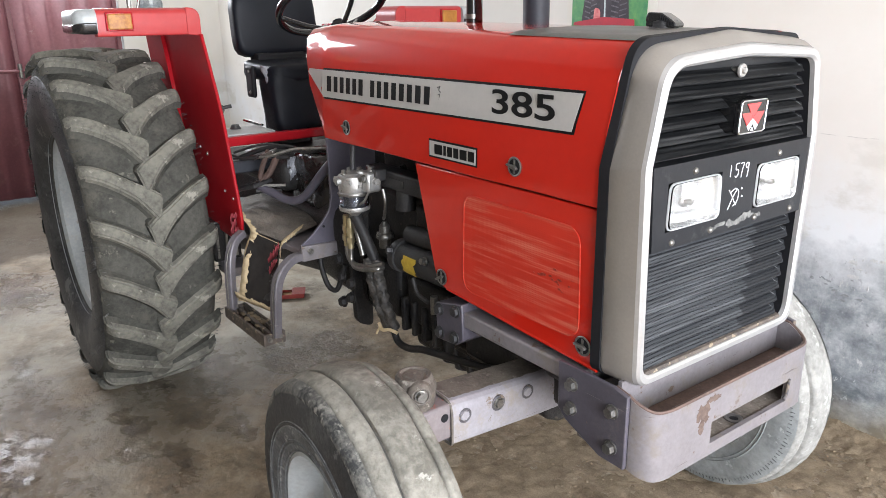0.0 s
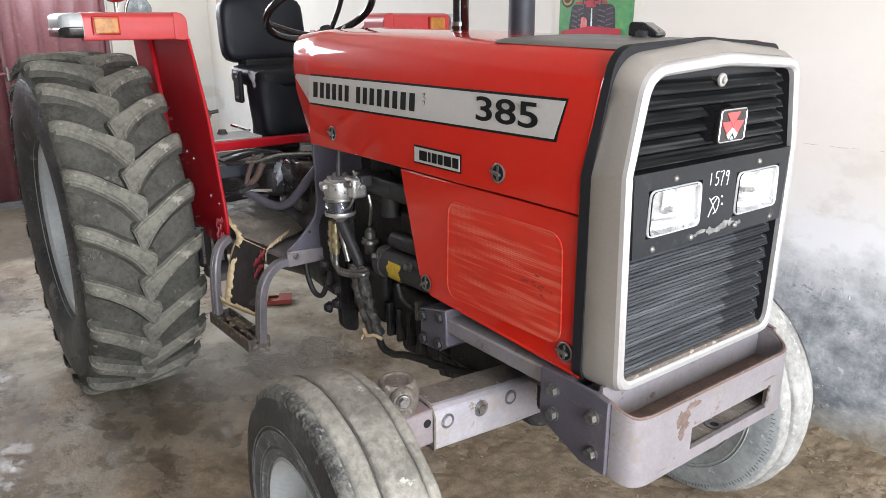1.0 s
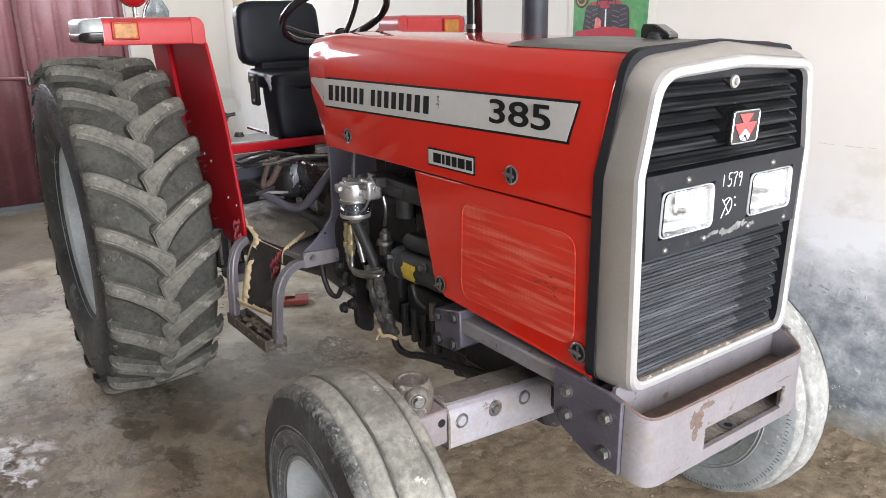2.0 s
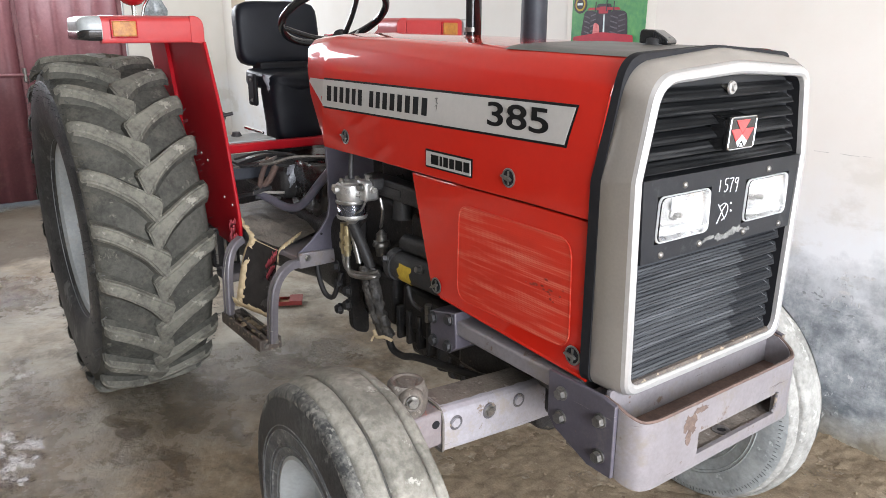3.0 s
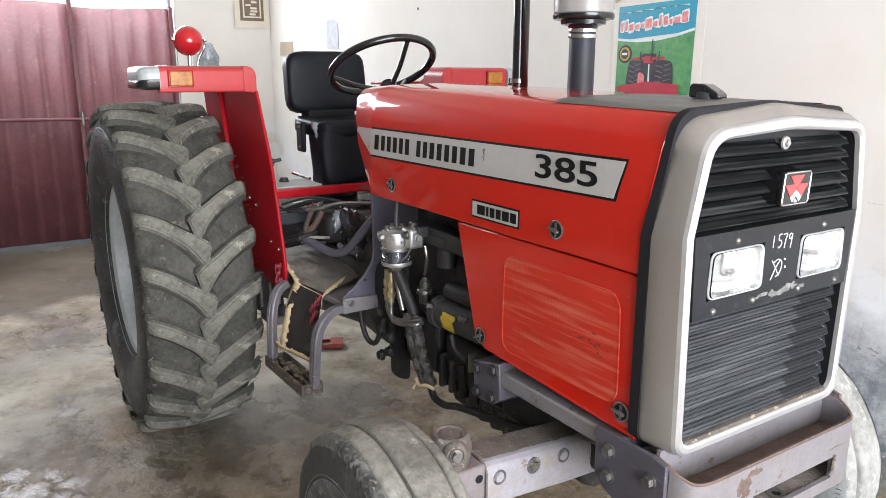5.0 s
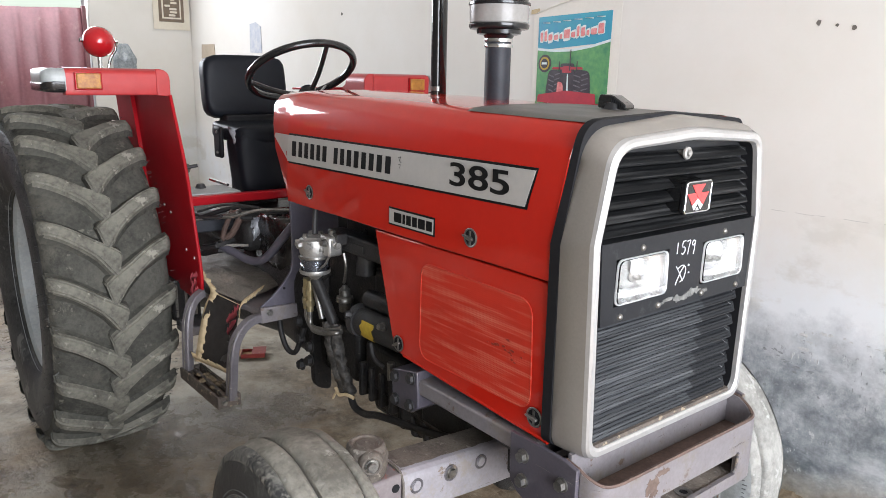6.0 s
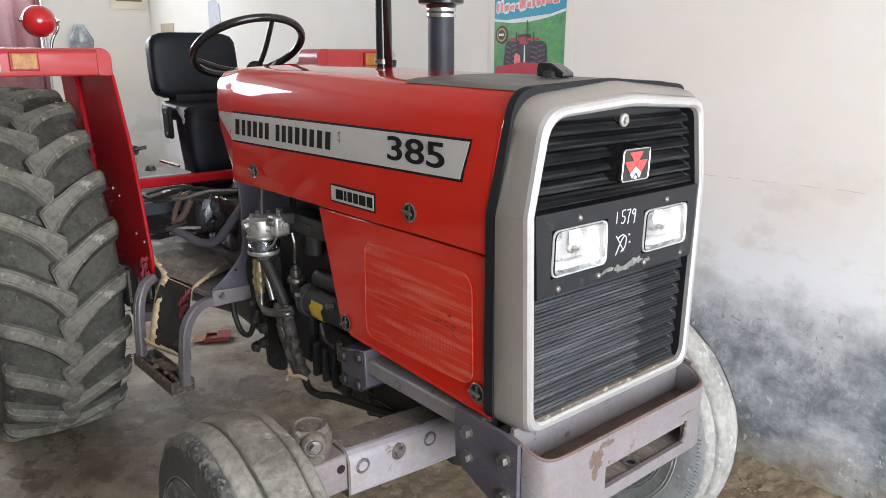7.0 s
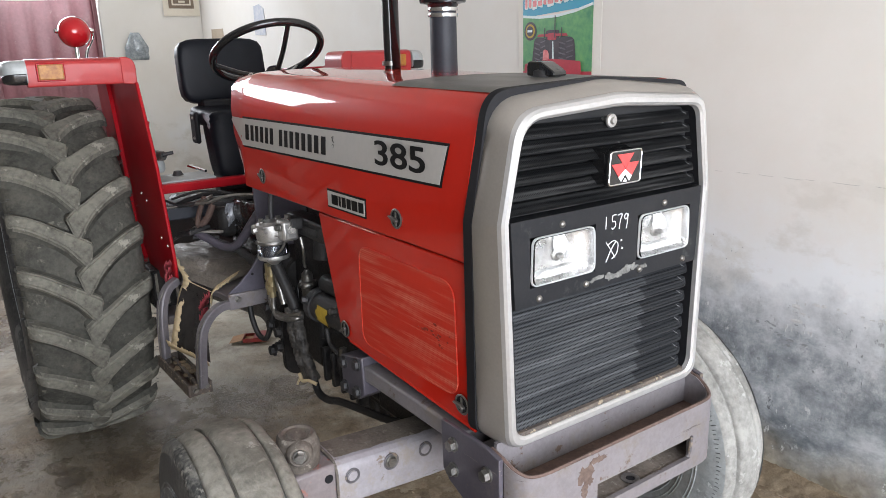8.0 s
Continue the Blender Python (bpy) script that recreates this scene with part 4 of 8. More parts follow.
# decals on the hood sides
def decals(side):
    s = -1 if side < 0 else 1

    def strip(pts, off, mat, name, label=""):
        # follow the side's slight lean
        def yy(z):
            for (y0, z0), (y1, z1) in (((0.3145, 1.232), (0.314, 1.30)), ((0.314, 1.30), (0.311, 1.40)), ((0.311, 1.40), (0.305, 1.48)), ((0.305, 1.48), (0.298, 1.522))):
                if z <= z1:
                    return y0 + (y1 - y0) * (z - z0) / (z1 - z0)
            return 0.3
        bm = bmesh.new()
        lo = [bm.verts.new((x, s * (yy(z) + off), z)) for x, z in pts]
        hi = [bm.verts.new((x, s * (yy(z) + off - 0.0012), z)) for x, z in pts]
        bm.faces.new(lo)
        n = len(pts)
        for i in range(n):
            bm.faces.new((lo[i], lo[(i + 1) % n], hi[(i + 1) % n], hi[i]))
        return part(name, bm, mat, hood, label, smooth=0)

    b = 0.006
    low = lambda x: 1.3705 + 0.0125 * (x + 0.9) / 1.13
    fx = lambda z: 0.228 + 0.025 * (z - 1.383) / 0.082
    rear = -0.915
    strip([(rear, low(rear) - b), (fx(1.383) + b, low(0.23) - b), (fx(1.40) + b, 1.40), (rear, 1.40)], 0.0016, BLACK_INK, "decal_border", "black decal border")
    strip([(rear, 1.40), (fx(1.40) + b, 1.40), (fx(1.465) + b, 1.471), (rear, 1.464)], 0.0016, BLACK_INK, "decal_border", "black decal border")
    strip([(rear - 0.005, low(rear)), (fx(1.383), low(0.23)), (fx(1.40), 1.40), (rear - 0.005, 1.40)], 0.0032, DECAL, "decal_stripe", "pale grey side stripe")
    strip([(rear - 0.005, 1.40), (fx(1.40), 1.40), (fx(1.465), 1.465), (rear - 0.005, 1.458)], 0.0032, DECAL, "decal_stripe", "pale grey side stripe")
    # the stripe's pointed end on the cowl's chamfer
    bm = bmesh.new()
    vs = [bm.verts.new(p) for p in ((-0.921, s * 0.3125, 1.3705), (-0.921, s * 0.3095, 1.458), (-1.035, s * 0.300, 1.457), (-1.045, s * 0.3005, 1.445))]
    bm.faces.new(vs)
    part("decal_tip", bm, DECAL, hood, "pale grey stripe tip", smooth=0)
    # maker's name as plain bars
    x = -0.885
    for k, w in enumerate((0.036, 0.030, 0.030, 0.030, 0.028, 0.030, 0.0, 0.028, 0.028, 0.030, 0.030, 0.030, 0.030, 0.032, 0.032)):
        if w:
            z0, z1 = 1.391 + 0.0003 * k, 1.440 + 0.0002 * k
            strip([(x, z0), (x + w * 0.78, z0), (x + w * 0.78, z1), (x, z1)], 0.0046, BLACK_INK, "name_bar", "black bar in place of a name")
        x += (w or 0.020) * 1.12 + 0.0072
    strip([(-0.302, 1.256), (-0.092, 1.256), (-0.092, 1.306), (-0.302, 1.306)], 0.0016, BLACK_INK, "badge_border", "black badge border")
    strip([(-0.297, 1.261), (-0.097, 1.261), (-0.097, 1.301), (-0.297, 1.301)], 0.0032, DECAL, "badge_plate", "pale grey badge plate")
    x = -0.272
    for w in (0.034, 0.010, 0.020, 0.020, 0.028, 0.024):
        strip([(x, 1.268), (x + w, 1.268), (x + w, 1.294), (x, 1.294)], 0.0046, BLACK_INK, "name_bar", "black bar in place of a name")
        x += w + 0.007
    m = Matrix.Translation((0.070, s * 0.3145, 1.424)) @ Matrix.Rotation(radians(90), 4, "X") @ Matrix.Diagonal((1.90, 1, 1, 1))
    if s > 0:
        m = Matrix.Translation((0.072, s * 0.3145, 1.419)) @ Matrix.Rotation(radians(180), 4, "Z") @ Matrix.Rotation(radians(90), 4, "X") @ Matrix.Diagonal((1.38, 1, 1, 1))
    letters("385", 0.080, m, BLACK_INK, hood, bold=0.0010, name="model_number")


decals(-1)
decals(1)
# a pencilled scribble on the near stripe
for pts in (((-0.262, 1.443), (-0.250, 1.447), (-0.256, 1.437), (-0.248, 1.432)), ((-0.262, 1.424), (-0.252, 1.426), (-0.258, 1.408))):
    part("scribble", T([(x, -0.3125, z) for x, z in pts], 0.0009, seg=5, smooth=3), CAST, hood, "faint pencil scribble")


# nose: silver surround, bright rim, black gasket, grille
def nose_outline(b, m, t, zb, zm, zt, crown, r):
    c = 0.002
    return rounded([(c - b, zb), (c + b, zb), (c + m - 0.010, zm), (c + t, zt), (c + 0.014, zt + crown), (c - 0.014, zt + crown), (c - t, zt), (c - m, zm)], [r, r, 0.004, r * 0.85, 0.008, 0.008, r * 1.4, 0.004], 8)


def seal(*sizes):
    return [(y - 0.002, z - (0.08 * max(0.0, y - 0.2) if z > 1.5 else 0.0)) for y, z in nose_outline(*sizes)]


def ring_loft(bm, outlines):
    """A skin through outlines, each at its x, leaning forward by its third number above the waist."""
    rows = [[bm.verts.new((x + lean * max(0.0, z - 1.31), y, z)) for y, z in o] for x, o, lean in [(*o, 0.0)[:3] for o in outlines]]
    k = len(rows[0])
    for a, b in zip(rows, rows[1:]):
        for i in range(k):
            bm.faces.new((a[i], a[(i + 1) % k], b[(i + 1) % k], b[i]))
    return rows


bm = bmesh.new()
ring_loft(bm, [(0.312, seal(0.311, 0.3155, 0.289, 0.856, 1.316, 1.5635, 0.018, 0.036), 0.155),
               (0.315, seal(0.3175, 0.3205, 0.2975, 0.850, 1.322, 1.5785, 0.013, 0.036), 0.155),
               (0.342, seal(0.3172, 0.3200, 0.2960, 0.850, 1.322, 1.5765, 0.013, 0.038), 0.115),
               (0.346, seal(0.300, 0.305, 0.275, 0.866, 1.318, 1.550, 0.02, 0.045), 0.115)])
part("gasket", bm, GASKET, tractor, "black rubber seal behind the nose")
bm = bmesh.new()
ring_loft(bm, [(0.336, nose_outline(0.300, 0.306, 0.275, 0.866, 1.320, 1.552, 0.02, 0.040), 0.11),
               (0.340, nose_outline(0.314, 0.320, 0.290, 0.849, 1.322, 1.559, 0.025, 0.046), 0.11),
               (0.345, nose_outline(0.316, 0.322, 0.292, 0.847, 1.322, 1.561, 0.025, 0.046), 0.11),
               (0.385, nose_outline(0.314, 0.326, 0.290, 0.846, 1.326, 1.554, 0.024, 0.046), 0.06),
               (0.423, nose_outline(0.304, 0.322, 0.280, 0.848, 1.330, 1.542, 0.019, 0.042))])
nose = part("nose_surround", bm, SILVER, tractor, "silver grey painted nose surround", smooth=24)
bm = bmesh.new()
ring_loft(bm, [(0.421, nose_outline(0.304, 0.322, 0.280, 0.848, 1.330, 1.542, 0.019, 0.042)),
               (0.432, nose_outline(0.301, 0.319, 0.276, 0.851, 1.331, 1.538, 0.018, 0.042)),
               (0.437, nose_outline(0.296, 0.314, 0.271, 0.856, 1.332, 1.533, 0.017, 0.040)),
               (0.437, nose_outline(0.287, 0.305, 0.263, 0.866, 1.333, 1.525, 0.015, 0.036)),
               (0.432, nose_outline(0.282, 0.301, 0.259, 0.871, 1.334, 1.520, 0.014, 0.034)),
               (0.421, nose_outline(0.281, 0.300, 0.258, 0.873, 1.334, 1.518, 0.013, 0.034))])
part("front_rim", bm, RIM_SILVER, nose, "bright silver front rim", smooth=22)
bm = bmesh.new()
ring_loft(bm, [(0.4215, nose_outline(0.282, 0.301, 0.259, 0.872, 1.334, 1.519, 0.013, 0.034)),
               (0.386, nose_outline(0.280, 0.299, 0.257, 0.874, 1.334, 1.517, 0.013, 0.034))])
part("inner_lining", bm, GASKET, nose, "black lining inside the rim")
bm = prism(bmesh.new(), nose_outline(0.281, 0.300, 0.258, 0.873, 1.334, 1.518, 0.013, 0.034), "x", 0.384, 0.390)
grille = part("grille", bm, GRILLE_BLACK, tractor, "dusty black perforated grille screen", smooth=0)


def half_width(z):
    return 0.274 + 0.020 * (z - 0.88) / 0.454 if z < 1.334 else 0.294 - 0.043 * (z - 1.334) / 0.19


def slat(z, h, mat):
    """One broad perforated louvre: a stepped sloping face, a lip, and a pinched tip at its far end."""
    w = half_width(z) - 0.004
    sec = [(0.394, z + h), (0.402, z + h), (0.4045, z + h * 0.96), (0.4115, z + h * 0.66), (0.4135, z + h * 0.63), (0.4205, z + h * 0.30), (0.4245, z + h * 0.12), (0.4250, z + h * 0.04), (0.4215, z), (0.396, z + h * 0.26)]
    bm = bmesh.new()
    n = len(sec)
    ends = []
    for y, cut in ((-w, 0.010), (-w + 0.013, 0.0), (w - 0.026, 0.0), (w - 0.014, 0.25), (w + 0.003, 0.85)):
        ends.append([bm.verts.new((x - cut * max(0, x - 0.405), y, zz - cut * 0.35 * max(0, zz - z))) for x, zz in sec])
    for p, q in zip(ends, ends[1:]):
        for i in range(n):
            bm.faces.new((p[i], p[(i + 1) % n], q[(i + 1) % n], q[i]))
    bm.faces.new(ends[0])
    bm.faces.new(ends[-1][::-1])
    ob = part("slat", bm, mat, grille, smooth=25)
    tip = bmesh.new()
    a = [tip.verts.new(p) for p in ((0.4225, w - 0.030, z + 0.001), (0.4125, w - 0.015, z + h * 0.55), (0.403, w + 0.005, z + 0.002), (0.405, w - 0.026, z + h * 0.95))]
    for f in ((0, 1, 2), (0, 3, 1), (1, 3, 2), (0, 2, 3)):
        tip.faces.new([a[k] for k in f])
    part("slat_tip", tip, TIP_DUST, ob, "dust-worn louvre end", smooth=0)
    return ob


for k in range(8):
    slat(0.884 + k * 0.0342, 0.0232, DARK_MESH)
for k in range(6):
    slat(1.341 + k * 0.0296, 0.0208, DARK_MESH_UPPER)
part("dirt_ledge", prism(bmesh.new(), [(0.392, 0.874), (0.430, 0.872), (0.428, 0.880), (0.392, 0.888)], "y", -0.268, 0.262), STEP_DUST, grille, "dust caked along the grille's foot")
# the smooth lamp panel across the grille
bm = bmesh.new()
levels_z = (1.156, 1.194, 1.297, 1.334)
cells = {}
for i, z in enumerate(levels_z):
    k = (z - 1.156) / 0.178
    for j, y in enumerate((-0.286 - 0.011 * k, -0.248, -0.066, 0.064, 0.242, 0.272 + 0.009 * k)):
        cells[i, j] = (bm.verts.new((0.436, y, z)), bm.verts.new((0.394, y, z)))
lit = [(i, j) for i in range(3) for j in range(5) if not (i == 1 and j in (1, 3))]
for i, j in lit:
    quad = [(i, j), (i, j + 1), (i + 1, j + 1), (i + 1, j)]
    for k in (0, 1):
        bm.faces.new([cells[q][k] for q in quad])
    for (p, q), beside in zip(zip(quad, quad[1:] + quad[:1]), ((i - 1, j), (i, j + 1), (i + 1, j), (i, j - 1))):
        if beside not in lit:
            bm.faces.new((cells[p][0], cells[q][0], cells[q][1], cells[p][1]))
lamp_panel = part("lamp_panel", bm, BLACK_PANEL, tractor, "black panel round the headlamps", smooth=0)
for y, z in ((-0.163, 1.312), (0.150, 1.312), (-0.224, 1.169), (0.224, 1.169), (-0.092, 1.172), (0.075, 1.172)):
    bm = bmesh.new()
    lathe(bm, [(0.0, 0.006), (0.004, 0.0055), (0.007, 0.003), (0.0078, 0.0)], (0.436, y, z), (1, 0, 0), 12)
    part("screw", bm, STEEL, lamp_panel)
# remains of a torn sticker below the lamps
rnd = random.Random(4)
for k in range(13):
    cy, cz = -0.072 + k * 0.0135 + rnd.uniform(-0.004, 0.004), 1.174 + 0.004 * math.sin(k * 0.9) + 0.0006 * k
    ry, rz = rnd.uniform(0.008, 0.017), rnd.uniform(0.004, 0.0105) * (1.0 if 2 < k < 10 else 0.6)
    pts = [(cy + ry * rnd.uniform(0.55, 1.15) * math.cos(a), cz + rz * rnd.uniform(0.5, 1.2) * math.sin(a)) for a in [2 * math.pi * i / 14 for i in range(14)]]
    part("sticker_scrap", prism(bmesh.new(), pts, "x", 0.4355, 0.4366 + 0.00012 * k), PEEL, lamp_panel, "torn grey sticker scrap", smooth=0)


def headlamp(y0, y1):
    z0, z1 = 1.196, 1.295
    out = rounded([(y0, z0), (y1, z0), (y1 - 0.003, z1), (y0 + 0.003, z1)], 0.018, 5)
    bm = bmesh.new()
    grow = lambda d: rounded([(y0 - d, z0 - d), (y1 + d, z0 - d), (y1 - 0.003 + d, z1 + d), (y0 + 0.003 - d, z1 + d)], 0.018 + d * 0.5, 5)
    ring_loft(bm, [(0.4350, grow(0.0008)), (0.4385, grow(0.0006)), (0.4400, grow(-0.0004)), (0.4392, grow(-0.0016)), (0.4340, grow(-0.0026))])
    lamp = part("headlamp", bm, LENS_RIM, tractor, "rectangular clear headlamp, unlit")
    cy, cz = (y0 + y1) / 2, (z0 + z1) / 2
    bm = bmesh.new()
    shrink = lambda k: [(cy + (y - cy) * k, cz + (z - cz) * k) for y, z in out]
    rows = ring_loft(bm, [(0.4340, shrink(0.97)), (0.4240, shrink(0.94)), (0.4140, shrink(0.82)), (0.4080, shrink(0.6)), (0.4055, shrink(0.35)), (0.4050, shrink(0.18))])
    bm.faces.new(rows[-1])
    part("reflector", bm, REFLECTOR, lamp, "bright silvered reflector")
    bm = bmesh.new()
    rows = ring_loft(bm, [(0.4365, shrink(0.965)), (0.4405, shrink(0.945)), (0.4430, shrink(0.75)), (0.4435, shrink(0.3))])
    bm.faces.new(rows[-1])
    bm.faces.new(rows[0][::-1])
    ln = part("lens", bm, GLASS, lamp, "fluted clear glass lens")
    ln.visible_shadow = False
    bm = bmesh.new()
    lathe(bm, [(0.014, 0.0), (0.013, 0.003), (0.007, 0.005), (0.0065, 0.014), (0.004, 0.018), (0.0, 0.019)], (0.4055, cy + 0.006, cz - 0.004), (1, 0, 0), 18)
    part("bulb", bm, STEEL, lamp, "grey bulb and its holder")
    # added grey patches for dark reflections: one above the bulb, one along the bottom
    bm = bmesh.new()
    lathe(bm, [(0.0, 0.010), (0.012, 0.009), (0.018, 0.005), (0.022, 0.0)], (0.4085, cy + 0.014, cz + 0.012), (1, 0, 0), 24)
    for v in bm.verts:
        v.co.y = cy + 0.014 + (v.co.y - cy - 0.014) * 0.9 + 0.004 * noise.noise(v.co * 60)
        v.co.z += 0.005 * noise.noise(v.co * 45)
    part("grey_reflection", bm, LAMP_GREY, lamp, "grey patch put in as a dark reflection", smooth=60)
    low_reflection = rounded([(y0 + 0.020, z0 + 0.010), (y1 - 0.024, z0 + 0.012), (y1 - 0.050, z0 + 0.026), (y0 + 0.040, z0 + 0.022)], 0.005, 3)
    part("low_reflection", prism(bmesh.new(), low_reflection, "x", 0.412, 0.424), LAMP_GREY, lamp, smooth=30)
    return lamp


headlamp(-0.246, -0.068)
headlamp(0.066, 0.240)


# hand-painted figures on the lamp panel
def stroke(pts, mat=WHITE_INK, r=0.0011):
    line = [Vector((0.4365, y, z)) for y, z in pts]
    return part("paint_stroke", tube(bmesh.new(), line, r, seg=6, smooth=4), mat, lamp_panel, "white hand-painted stroke")


fy, fz = -0.040, 1.285
for k, glyph in enumerate(([(0.004, 0.022), (0.003, -0.004)],
                           [(0.014, 0.023), (0.004, 0.022), (0.003, 0.010), (0.011, 0.009), (0.013, 0.0), (0.006, -0.007), (0.001, -0.004)],
                           [(0.0, 0.021), (0.013, 0.022), (0.008, 0.008), (0.005, -0.010)],
                           [(0.012, 0.018), (0.006, 0.021), (0.001, 0.015), (0.005, 0.009), (0.012, 0.014), (0.012, 0.020), (0.011, 0.004), (0.008, -0.012)])):
    stroke([(fy + k * 0.0195 + a, fz + c) for a, c in glyph])
stroke([(-0.035, 1.252), (-0.022, 1.236), (-0.006, 1.214)])
stroke([(-0.004, 1.250), (-0.018, 1.235), (-0.034, 1.208)])
stroke([(-0.03, 1.245), (-0.012, 1.252), (0.002, 1.243), (-0.002, 1.222), (-0.016, 1.213)])
stroke([(0.010, 1.250), (0.013, 1.249)], r=0.0025)
stroke([(0.013, 1.232), (0.016, 1.231)], r=0.0025)

# emblem on its bracket, and the boss above it
emb = part("emblem", prism(bmesh.new(), rounded([(-0.052, 1.374), (0.046, 1.374), (0.050, 1.446), (-0.048, 1.446)], 0.008, 4), "x", 0.438, 0.452), GLOSS_BLACK, tractor, "black emblem plate with a bright edge", bevel=0.003)
loop = [Vector((0.452, y, z)) for y, z in rounded([(-0.050, 1.376), (0.044, 1.376), (0.048, 1.444), (-0.046, 1.444)], 0.008, 4)]
part("bright_edge", tube(bmesh.new(), loop + loop[:1], 0.0018, seg=6, smooth=0), CHROME, emb)
for tri, mat in (([(-0.027, 1.438), (0.023, 1.438), (-0.002, 1.408)], EMBLEM_RED), ([(-0.043, 1.419), (-0.012, 1.419), (-0.003, 1.407), (-0.022, 1.392)], EMBLEM_RED), ([(0.039, 1.419), (0.008, 1.419), (-0.001, 1.407), (0.018, 1.392)], EMBLEM_RED), ([(-0.002, 1.406), (0.018, 1.391), (0.010, 1.381), (-0.002, 1.396), (-0.014, 1.381), (-0.022, 1.391)], WHITE_INK), ([(-0.008, 1.380), (0.004, 1.380), (-0.002, 1.388)], WHITE_INK)):
    part("emblem_shape", prism(bmesh.new(), tri, "x", 0.4515, 0.4535), mat, emb, smooth=0)
part("bracket", prism(bmesh.new(), [(0.404, 1.372), (0.438, 1.380), (0.438, 1.44), (0.404, 1.45)], "y", -0.05, 0.045), GLOSS_BLACK, emb)
bm = bmesh.new()
lathe(bm, [(0.0, 0.012), (0.006, 0.012), (0.008, 0.007), (0.0135, 0.006), (0.015, 0.002), (0.0135, -0.001), (0.007, -0.002), (0.007, -0.02)], (0.424, -0.02, 1.505), (1, 0, 0), 20)
part("bonnet_boss", bm, ALU, tractor, "round steel bonnet catch")

# filler cap, stacks
bm = bmesh.new()
lathe(bm, [(0.0, 0.010), (0.030, 0.010), (0.034, 0.006), (0.034, -0.012), (0.042, -0.014), (0.044, -0.022)], (0.188, 0.02, 1.596), (0, 0, 1), 28)
cap = part("filler_cap", bm, CAST, tractor, "filler neck with a black plastic cap")
part("cap_grip", prism(bmesh.new(), rounded([(-0.033, 0.0), (0.038, -0.003), (0.038, 0.006), (0.032, 0.012), (0.004, 0.030), (-0.028, 0.032), (-0.033, 0.024)], 0.004, 3), "y", -0.030, 0.030), GLOSS_BLACK, cap, "black plastic cap", bevel=0.006, segs=3, loc=pose(0.188, 0.02, 1.592, 0, 0, 18))
for k in range(7):
    part("grip_rib", B(-0.0016, 0.0016, -0.0312, -0.0285, 0.0, 0.026 - 0.0032 * k), GASKET, cap, loc=pose(0.188, 0.02, 1.592, 0, 0, 18) @ pose(0.002 + 0.005 * k, 0, 0.001))

bm = bmesh.new()
cyl(bm, (-0.645, 0.11, 1.55), (-0.645, 0.11, 2.45), 0.021, seg=24)
exh = part("exhaust_pipe", bm, GLOSS_BLACK, tractor, "tall gloss black exhaust pipe")
bm = bmesh.new()
ring = [(0.032 * math.cos(t), 0.032 * math.sin(t)) for t in [radians(a) for a in range(-20, 161, 12)]]
lo = [bm.verts.new((-0.645 + dx, 0.11 + dy, 1.60)) for dx, dy in ring]
hi = [bm.verts.new((-0.645 + dx, 0.11 + dy, 2.30)) for dx, dy in ring]
for i in range(len(ring) - 1):
    bm.faces.new((lo[i], lo[i + 1], hi[i + 1], hi[i]))
sh = part("heat_shield", bm, GLOSS_BLACK, exh, smooth=60)
sm = sh.modifiers.new("sheet", "SOLIDIFY")
sm.thickness = 0.004
bm = bmesh.new()
cyl(bm, (-0.645, 0.11, 1.612), (-0.645, 0.11, 1.626), 0.028, seg=24)
part("clamp", bm, STEEL, exh)

bm = bmesh.new()
cyl(bm, (-0.343, 0.11, 1.50), (-0.343, 0.11, 1.775), 0.040, 0.0385, seg=32)
stack = part("intake_pipe", bm, PIPE_GREY, tractor, "dark plastic air intake pipe")
for zc in (1.752, 1.768):
    bm = bmesh.new()
    lathe(bm, [(0.039, -0.005), (0.0425, -0.005), (0.0435, 0.0), (0.0425, 0.005), (0.039, 0.005)], (-0.343, 0.11, zc), (0, 0, 1), 32)
    part("hose_clamp", bm, CHROME, stack, "bright steel hose clamp")
bm = bmesh.new()
lathe(bm, [(0.040, 1.772), (0.046, 1.782), (0.066, 1.786), (0.068, 1.797), (0.088, 1.800), (0.091, 1.806), (0.091, 1.814), (0.084, 1.817), (0.0, 1.817)], (-0.343, 0.11, 0), (0, 0, 1), 48)
part("bowl_base", bm, GLOSS_BLACK, stack)
bm = bmesh.new()
lathe(bm, [(0.084, 1.815), (0.0885, 1.819), (0.0895, 1.842), (0.090, 1.868), (0.0, 1.868)], (-0.343, 0.11, 0), (0, 0, 1), 48)
part("pre_cleaner_bowl", bm, BOWL, stack, "cloudy clear pre-cleaner bowl")
bm = bmesh.new()
lathe(bm, [(0.089, 1.866), (0.0935, 1.869), (0.093, 1.875), (0.086, 1.879), (0.086, 1.888), (0.078, 1.897), (0.055, 1.903), (0.0, 1.905)], (-0.343, 0.11, 0), (0, 0, 1), 48)
part("bowl_lid", bm, GLOSS_BLACK, stack)
part("wing_nut", C((-0.343, 0.11, 1.903), (-0.343, 0.11, 1.918), 0.006, seg=10), STEEL, stack)


# ---- chassis front: weight tray, axle, front wheels ----
plan = [(0.40, -0.322)] + rounded([(0.44, -0.322), (0.503, -0.322), (0.503, 0.322), (0.44, 0.322)], [0, 0.07, 0.07, 0], 8) + [(0.40, 0.322)]
top_z = lambda x: 0.848 - 0.032 * min(1, max(0, (x - 0.42) / 0.07))
low_z = lambda x: 0.672 - 0.022 * min(1, max(0, (x - 0.42) / 0.07))


